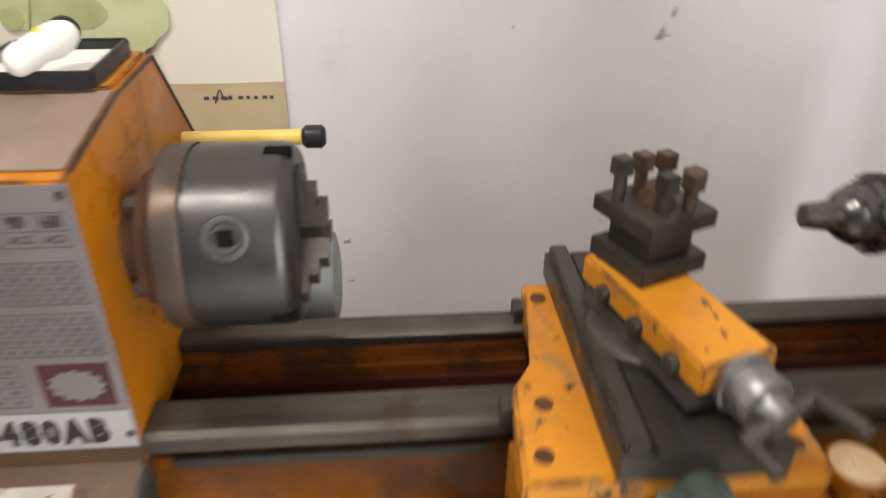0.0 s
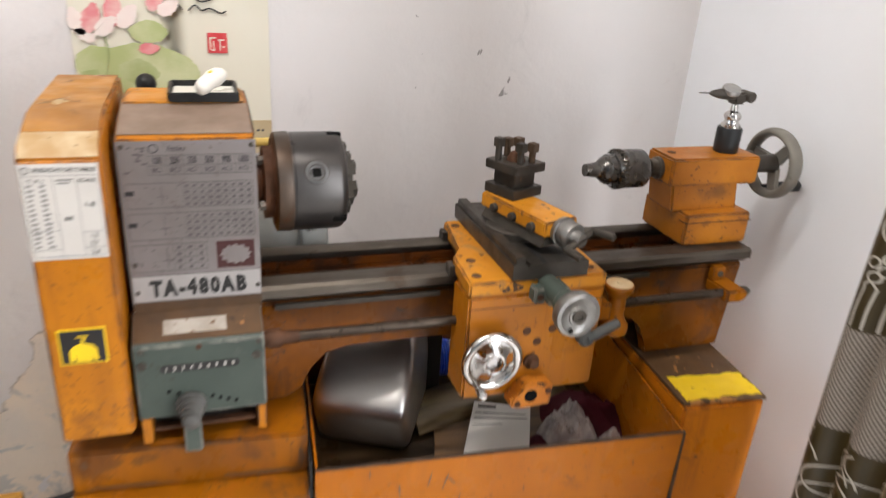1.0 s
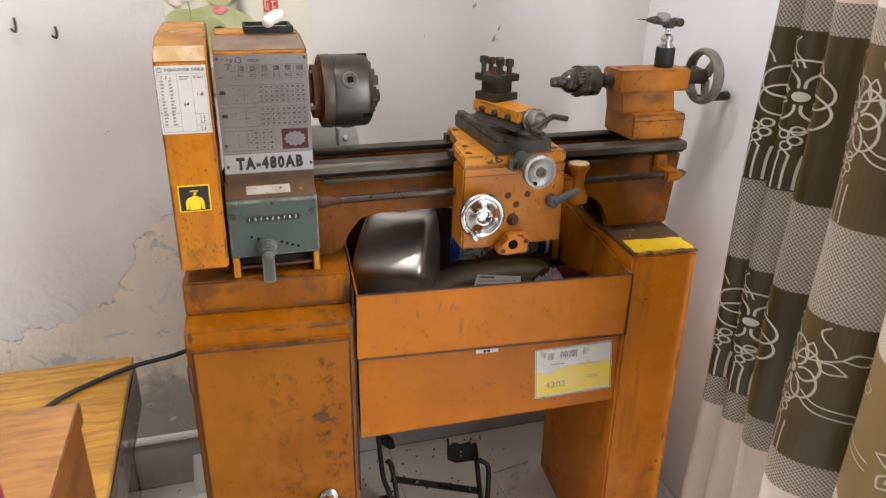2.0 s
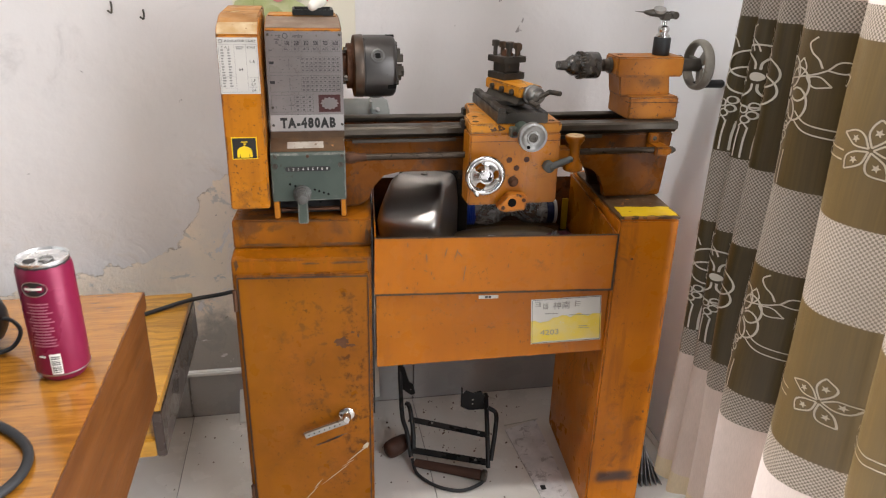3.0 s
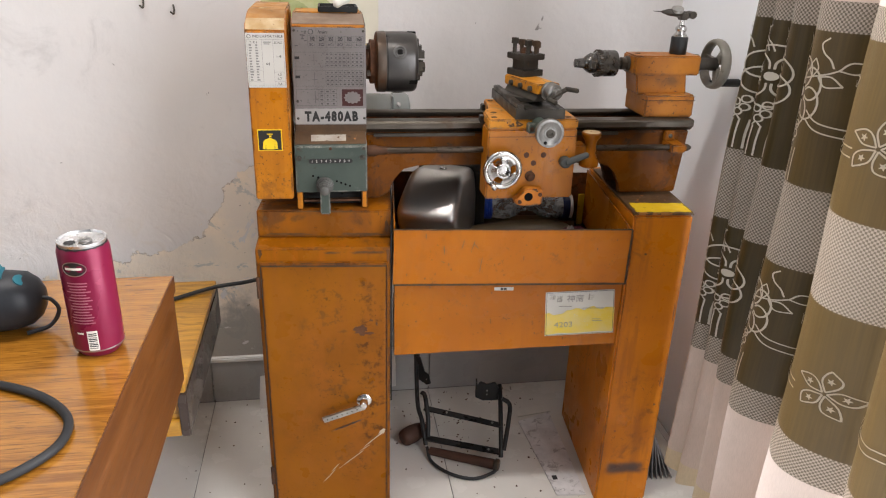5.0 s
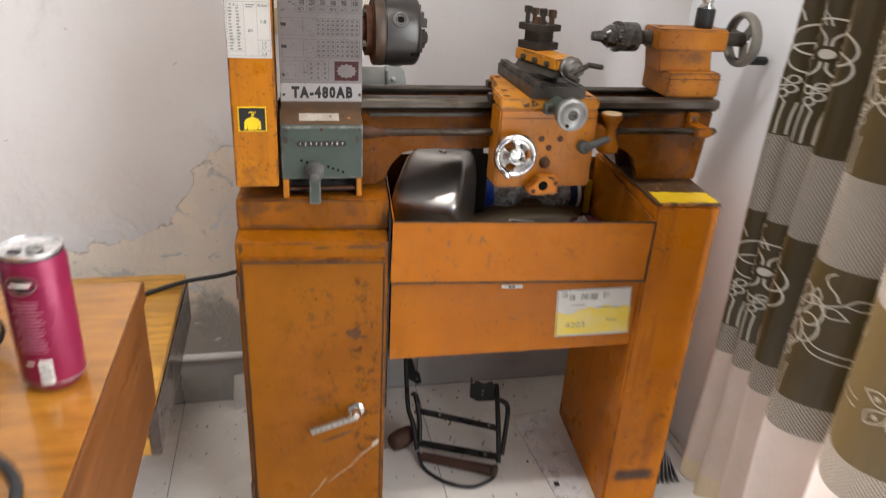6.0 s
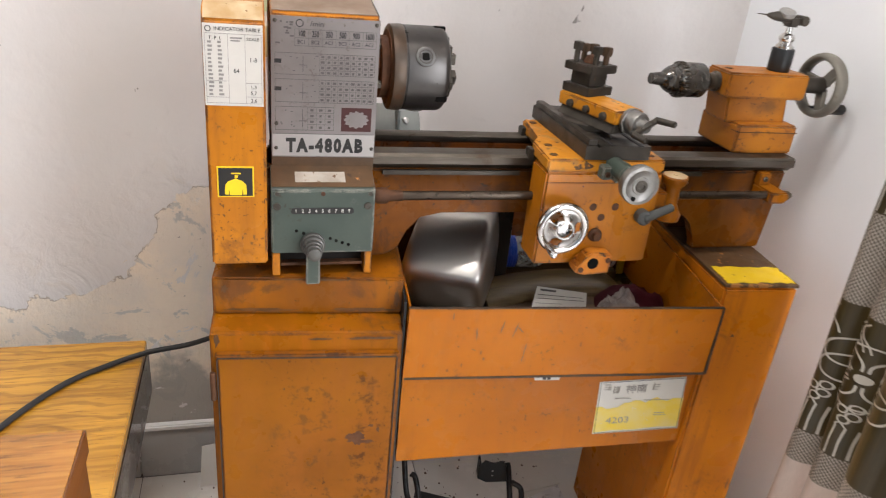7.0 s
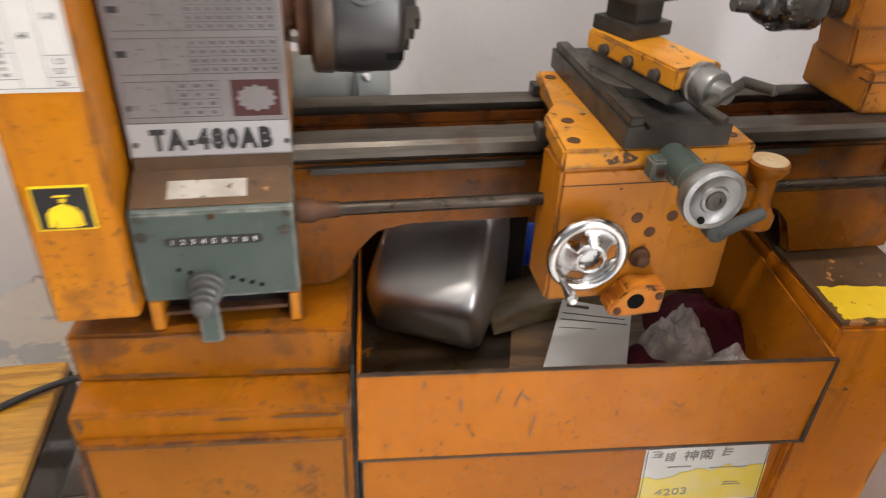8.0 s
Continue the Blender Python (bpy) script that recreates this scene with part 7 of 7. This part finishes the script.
def clear_plastic(name):
    m, nt, b = nodes_of(name)
    tr = nt.nodes.new("ShaderNodeBsdfTransparent"); tr.inputs[0].default_value = (0.80, 0.82, 0.82, 1)
    gl = nt.nodes.new("ShaderNodeBsdfGlossy"); gl.inputs["Roughness"].default_value = 0.12
    fr = nt.nodes.new("ShaderNodeFresnel"); fr.inputs["IOR"].default_value = 1.5
    mx = nt.nodes.new("ShaderNodeMixShader")
    nt.links.new(fr.outputs[0], mx.inputs[0]); nt.links.new(tr.outputs[0], mx.inputs[1]); nt.links.new(gl.outputs[0], mx.inputs[2])
    b.inputs["Base Color"].default_value, b.inputs["Roughness"].default_value = (0.72, 0.71, 0.68, 1), 0.2
    haze = nt.nodes.new("ShaderNodeMixShader")
    nt.links.new(remap(nt, noise_of(nt, coords(nt), 38.0, 5.0, 0.6, 0.8), 0.40, 0.70, 0.22, 0.60), haze.inputs[0])
    nt.links.new(mx.outputs[0], haze.inputs[1]); nt.links.new(b.outputs[0], haze.inputs[2])
    nt.links.new(haze.outputs[0], nt.nodes["Material Output"].inputs["Surface"])
    return m


CLEAR = clear_plastic("clear_plastic")
NAVY = surface("navy_label", (0.012, 0.018, 0.06), (0.018, 0.025, 0.08), 0.35, bump=0.02)
bottle = thing("plastic_bottle", "empty clear plastic bottle with a blue end lying in the tray", "bottle")
bm = fresh(); turned(bm, (0.258, 0.300, 0.6300), (1, -0.06, 0), [(0, 0.029), (0.01, 0.0295), (0.02, 0.028), (0.03, 0.0295), (0.045, 0.029), (0.06, 0.023), (0.072, 0.012), (0.085, 0.0105)], 36)
part("body", bm, CLEAR, bottle)
bm = fresh(); turned(bm, (0.232, 0.302, 0.6300), (1, -0.06, 0), [(0, 0.022), (0.002, 0.027)] + [(0.003 + 0.0022 * k, 0.0298 if k % 2 else 0.0288) for k in range(11)] + [(0.028, 0.0292)], 36)
part("blue_cap", bm, BLUE, bottle)
bottle2 = thing("plastic_bottle", "empty clear plastic bottle with a dark label lying in the tray", "bottle")
bm = fresh(); turned(bm, (0.348, 0.300, 0.6285), (1, -0.08, 0), [(0, 0.0105), (0.012, 0.012), (0.028, 0.024), (0.042, 0.028), (0.055, 0.0265), (0.068, 0.028), (0.10, 0.028), (0.108, 0.022)], 36)
part("body", bm, CLEAR, bottle2)
bm = fresh(); turned(bm, (0.430, 0.2935, 0.6285), (1, -0.08, 0), [(0, 0.0284), (0.016, 0.0284)], 36)
part("label", bm, NAVY, bottle2)
bm = fresh(); turned(bm, (0.447, 0.292, 0.6285), (1, -0.08, 0), [(0, 0.0284), (0.007, 0.0284)], 36)
part("label_edge", bm, PAPER, bottle2)


def lump(cx, cy, z, rx, ry, h, seed, n=40, crease=0.5, turn=0.0):
    """A crumpled heap: a closed dome with creases and a ragged foot."""
    bm = fresh()
    off = Vector((seed * 7.3, seed * 3.1, seed))
    rings = []
    for j in range(12):
        f = j / 11
        ring = []
        for k in range(n):
            a = k * math.tau / n
            edge = 1 + 0.22 * noise.noise(Vector((math.cos(a) * 1.6, math.sin(a) * 1.6, 0)) + off)
            x, y = math.cos(a) * rx * f * edge, math.sin(a) * ry * f * edge
            c = noise.noise(Vector((x, y, 0)) * 42 + off) + 0.6 * abs(noise.noise(Vector((x, y, 0)) * 85 + off))
            hh = h * (1 - f**2.2) * (0.75 + crease * c) + 0.0015
            ring.append(bm.verts.new((cx + x * math.cos(turn) - y * math.sin(turn), cy + x * math.sin(turn) + y * math.cos(turn), z + (hh if f < 1 else 0))))
        rings.append(ring)
    for a, b in zip(rings, rings[1:]):
        for k in range(n):
            bm.faces.new((a[k], b[k], b[(k + 1) % n], a[(k + 1) % n]))
    bmesh.ops.remove_doubles(bm, verts=rings[0], dist=0.02)
    bm.faces.new([v for v in rings[-1]][::-1])
    return bm


mesh_thing("cloth", lump(0.432, 0.150, 0.5826, 0.068, 0.066, 0.052, 2, crease=0.35), MAROON, "crumpled dark maroon cloth heaped in the tray", "cloth", angle=70)
mesh_thing("cloth", lump(0.345, 0.085, 0.5900, 0.034, 0.040, 0.012, 5), MAROON, "crumpled dark maroon cloth under the note", "cloth", angle=70)
BAG = surface("cloudy_plastic_film", (0.52, 0.47, 0.44), (0.30, 0.26, 0.245), 0.2, gloss=0.5, big=55, fine=120, bump=0.3)
mesh_thing("plastic_bag", lump(0.388, 0.112, 0.5900, 0.046, 0.040, 0.048, 3, crease=0.9), BAG, "crumpled cloudy plastic bag lying in the tray", "plastic bag", angle=25)
mesh_thing("plastic_bag", lump(0.434, 0.068, 0.5828, 0.038, 0.030, 0.036, 8, crease=0.9), BAG, "crumpled cloudy plastic bag lying in the tray", "plastic bag", angle=25)
note = thing("note_sheet", "white printed instruction slip lying in the tray", "paper")
NP = [(0.212, 0.086, 0.593), (0.308, 0.074, 0.6055), (0.345, 0.156, 0.618), (0.270, 0.196, 0.6125)]
bm = fresh(); flat_on(bm, NP, (0, 0, 1), 0.0008)
part("sheet", bm, PAPER, note)
bm = fresh()
def on_note(u, v):
    a = Vector(NP[0]).lerp(Vector(NP[1]), u); b = Vector(NP[3]).lerp(Vector(NP[2]), u)
    return a.lerp(b, v) + Vector((0, 0, 0.0012))
for v, u0, u1, w in ((0.90, 0.08, 0.40, 0.045), (0.80, 0.05, 0.92, 0.014), (0.71, 0.05, 0.95, 0.016), (0.60, 0.05, 0.55, 0.008)):
    flat_on(bm, [on_note(u0, v), on_note(u1, v), on_note(u1, v + w), on_note(u0, v + w)], (0, 0, 1), 0.0002)
part("print_bar", bm, INK_PALE, note)
bm = fresh(); box(bm, 0.222, 0.460, 0.268, 0.338, 0.5822, 0.600, 0.002)
mesh_thing("wooden_block", bm, BOARD, "oily brown wooden plank under the bottles", "plank")
bm = fresh(); box(bm, 0.470, 0.484, 0.285, 0.292, 0.5835, 0.66, 0.001)
mesh_thing("metal_strip", bm, YELLOW, "short yellow painted metal strip standing in the tray", "metal strip")

# ---- under the machine ----
PAPER_DIRTY = surface("smudged_printed_paper", (0.74, 0.73, 0.73), (0.58, 0.57, 0.57), 0.7, big=22, fine=60, bump=0.6, grime=(0.34, 0.33, 0.33), grime_cut=0.50)
rack_thing = thing("steel_rack", "black welded steel rack with a brown grip on the floor", "rack")
def bar(p0, p1, w, t, mat_=BLACK_METAL, name="bar", up=(0, 0, 1), label=""):
    p0, p1 = Vector(p0), Vector(p1)
    d = (p1 - p0).normalized(); s = d.cross(Vector(up)).normalized() * w / 2; n = d.cross(s).normalized() * t / 2
    bm = fresh()
    f = solid(bm, [p0 + s + n, p0 - s + n, p0 - s - n, p0 + s - n], [p1 + s + n, p1 - s + n, p1 - s - n, p1 + s - n])
    return part(name, bm, mat_, rack_thing, label)
for pts in ([(0.094, 0.36, 0.20), (0.092, 0.33, 0.155), (0.090, 0.275, 0.095), (0.097, 0.245, 0.07), (0.103, 0.205, 0.022)], [(0.302, 0.265, 0.150), (0.300, 0.245, 0.135), (0.288, 0.165, 0.06), (0.283, 0.135, 0.022)],
            [(0.100, 0.285, 0.128), (0.108, 0.275, 0.122), (0.112, 0.24, 0.08), (0.110, 0.215, 0.04)], [(0.300, 0.225, 0.135), (0.318, 0.215, 0.122), (0.312, 0.19, 0.09), (0.292, 0.145, 0.035)]):
    bm = fresh(); hose(bm, smooth_line(pts, 8), 0.0058, 10)
    part("tube", bm, BLACK_METAL, rack_thing)
bar((0.105, 0.262, 0.095), (0.296, 0.185, 0.080), 0.018, 0.004, name="crossbar")
bar((0.105, 0.215, 0.036), (0.287, 0.145, 0.030), 0.020, 0.004, name="crossbar")
def bent_plate(pts, y, turn_, holes):
    """A folded plate with bolt holes, standing on the frame."""
    bm = fresh()
    prism(bm, pts, "y", 0.0, 0.004, 0.0008)
    x0, z1 = min(p[0] for p in pts), max(p[1] for p in pts)
    box(bm, x0, x0 + 0.004, 0.0, 0.022, z1 - 0.045, z1 - 0.004, 0.0006)
    m_ = pose(*y, 0, 0, turn_)
    bmesh.ops.transform(bm, matrix=m_, verts=bm.verts)
    ob = part("bracket", bm, BLACK_METAL, rack_thing, "black bent bracket with bolt holes")
    for hx, hz, hr in holes:
        bm = fresh(); turned(bm, (hx, 0.0002, hz), (0, -1, 0), [(0, hr), (0.0006, hr)], 14)
        bmesh.ops.transform(bm, matrix=m_, verts=bm.verts)
        part("bolt_hole", bm, ALU, ob)
bent_plate([(0.0, 0.135), (0.030, 0.118), (0.042, 0.124), (0.036, 0.150), (0.024, 0.156), (0.012, 0.198), (0.0, 0.200)], (0.092, 0.345, 0.0), -24, [(0.022, 0.180, 0.0022), (0.030, 0.135, 0.0016)])
bent_plate([(0.0, 0.118), (0.020, 0.108), (0.066, 0.112), (0.060, 0.150), (0.050, 0.166), (0.030, 0.158), (0.012, 0.166), (0.0, 0.150)], (0.238, 0.262, 0.0), -10, [(0.030, 0.140, 0.0022), (0.030, 0.128, 0.0018)])
bm = fresh(); turned(bm, (0.044, 0.232, 0.024), (0.055, 0.030, 0.006), [(0, 0.012), (0.004, 0.019), (0.012, 0.0225), (0.034, 0.0235), (0.058, 0.020), (0.075, 0.012)], 22)
part("grip", bm, BROWN_RUBBER, rack_thing, "worn brown grip")
bm = fresh(); rod(bm, (0.110, 0.190, 0.016), (0.262, 0.118, 0.017), 0.0105, 0.013, soft=0.002)
g2 = part("grip_bar", bm, BROWN_RUBBER, rack_thing)
bm = fresh(); rod(bm, (0.262, 0.118, 0.017), (0.274, 0.112, 0.017), 0.0155, soft=0.003)
part("end_cap", bm, STEEL, rack_thing)
bm = fresh(); hose(bm, smooth_line([(0.105, 0.200, 0.02), (0.112, 0.160, 0.006), (0.150, 0.110, 0.0062), (0.205, 0.085, 0.0062), (0.255, 0.098, 0.009), (0.268, 0.112, 0.012)], 8), 0.0042, 8)
part("cable_loop", bm, BLACK_RUBBER, rack_thing)
for p in ((0.16, 0.2385, 0.0925), (0.27, 0.1935, 0.0845), (0.255, 0.155, 0.033)):
    bm = fresh(); turned(bm, p, (0, -0.4, 0.9), [(0, 0.003), (0.003, 0.003)], 10)
    part("rivet", bm, ALU, rack_thing)
bm = fresh(); solid(bm, [(0.372, 0.300, 0.0006), (0.466, 0.330, 0.0006), (0.462, 0.003, 0.0006), (0.392, 0.010, 0.0006)], [(0.372, 0.300, 0.004), (0.466, 0.330, 0.006), (0.462, 0.003, 0.003), (0.392, 0.010, 0.003)])
docs = mesh_thing("printed_sheet", bm, PAPER_DIRTY, "creased printed paper sheets lying on the floor", "paper")
bm = fresh(); solid(bm, [(0.385, 0.355, 0.0006), (0.475, 0.372, 0.0006), (0.475, 0.338, 0.0006), (0.375, 0.322, 0.0006)], [(0.385, 0.355, 0.0025), (0.475, 0.372, 0.0025), (0.475, 0.338, 0.0025), (0.375, 0.322, 0.0025)])
mesh_thing("paper_sheet", bm, PAPER, "white folded paper lying behind the stack", "paper")
bm = fresh(); box(bm, 0.398, 0.410, 0.060, 0.075, 0.0044, 0.0047)
part("stamp", bm, INK, docs)
STACK = surface("dusty_grey_card", (0.16, 0.15, 0.15), (0.24, 0.22, 0.21), 0.6, big=30)
for k in range(7):
    x = 0.616 + k * 0.013
    bm = fresh()
    solid(bm, [(x, 0.035, 0.001), (x + 0.0025, 0.035, 0.001), (x + 0.0025, 0.10, 0.001), (x, 0.10, 0.001)], [(x + 0.012 - k * 0.012, 0.06, 0.225 - k * 0.016), (x + 0.0145 - k * 0.012, 0.06, 0.225 - k * 0.016), (x + 0.0145 - k * 0.012, 0.125, 0.225 - k * 0.016), (x + 0.012 - k * 0.012, 0.125, 0.225 - k * 0.016)])
    mesh_thing("card_panel", bm, STACK, "thin grey folded panel leaning beside the leg", "panel", group="folded panels beside the leg")
bm = fresh(); solid(bm, [(-0.330, 0.440, 0.05), (0.05, 0.450, 0.09), (0.05, 0.478, 0.19), (-0.325, 0.478, 0.13)], [(-0.330, 0.441, 0.05), (0.05, 0.451, 0.09), (0.05, 0.479, 0.19), (-0.325, 0.479, 0.13)])
bmesh.ops.translate(bm, verts=bm.verts, vec=(0, 0, -0.048))
mesh_thing("paper_sheet", bm, PAPER, "white paper sheet leaning at the wall behind the cabinet", "paper")

# ---- small crumbs on the floor ----
random.seed(21)
bm = fresh()
for k in range(230):
    x, y, r = random.uniform(-0.5, 0.46), 0.47 - 0.6 * random.random() ** 1.6, random.uniform(0.0008, 0.0030) * (1.0 if k < 120 else 1.2)
    if k >= 120:
        x, y = random.uniform(0.0, 0.46), random.uniform(0.12, 0.47)
    a = random.uniform(0, 6.3)
    solid(bm, [(x + r * math.cos(a + q), y + r * random.uniform(0.5, 1.6) * math.sin(a + q), 0.0002) for q in (0, 1.6, 3.2, 4.7)], [(x + r * 0.6 * math.cos(a + q), y + r * 0.7 * math.sin(a + q), r * 0.6) for q in (0, 1.6, 3.2, 4.7)])
mesh_thing("debris", bm, RUST, "scattered dark chips and crumbs on the tiles", "debris", "stuff")

# ---- ceiling tube ----
EMIT, nt_, b_ = nodes_of("lit_tube")
b_.inputs["Emission Color"].default_value, b_.inputs["Emission Strength"].default_value = (1.0, 0.96, 0.92, 1), 6.0
lampf = thing("ceiling_light", "white fluorescent tube light under the ceiling", "ceiling light")
bm = fresh(); box(bm, -1.05, 0.21, -0.46, -0.38, 2.93, 2.999, 0.004)
part("housing", bm, WHITE_PLASTIC, lampf)
bm = fresh(); rod(bm, (-1.02, -0.42, 2.90), (0.18, -0.42, 2.90), 0.014)
part("tube", bm, EMIT, lampf)

# ---- floor tiles ----
xs = [-3.0] + [-0.4532 - 0.6 * k for k in range(4, -1, -1)] + [0.1468, 0.7468, WX]
ys = [-3.2] + [0.4895 - 0.6 * k for k in range(6, -1, -1)]
tile_mesh = {}
for xa, xb in zip(xs, xs[1:]):
    for ya, yb in zip(ys, ys[1:]):
        key = (round(xb - xa, 3), round(yb - ya, 3))
        if key not in tile_mesh:
            bm = fresh(); box(bm, 0.0008, xb - xa - 0.0008, 0.0008, yb - ya - 0.0008, -0.0035, 0.0, 0.0006, 1)
            me = bpy.data.meshes.new("tile")
            bm.to_mesh(me); bm.free()
            me.materials.append(TILE)
            tile_mesh[key] = me
        t_ = new("tile", tile_mesh[key])
        t_.location = (xa, ya, 0)
        t_.parent = floor
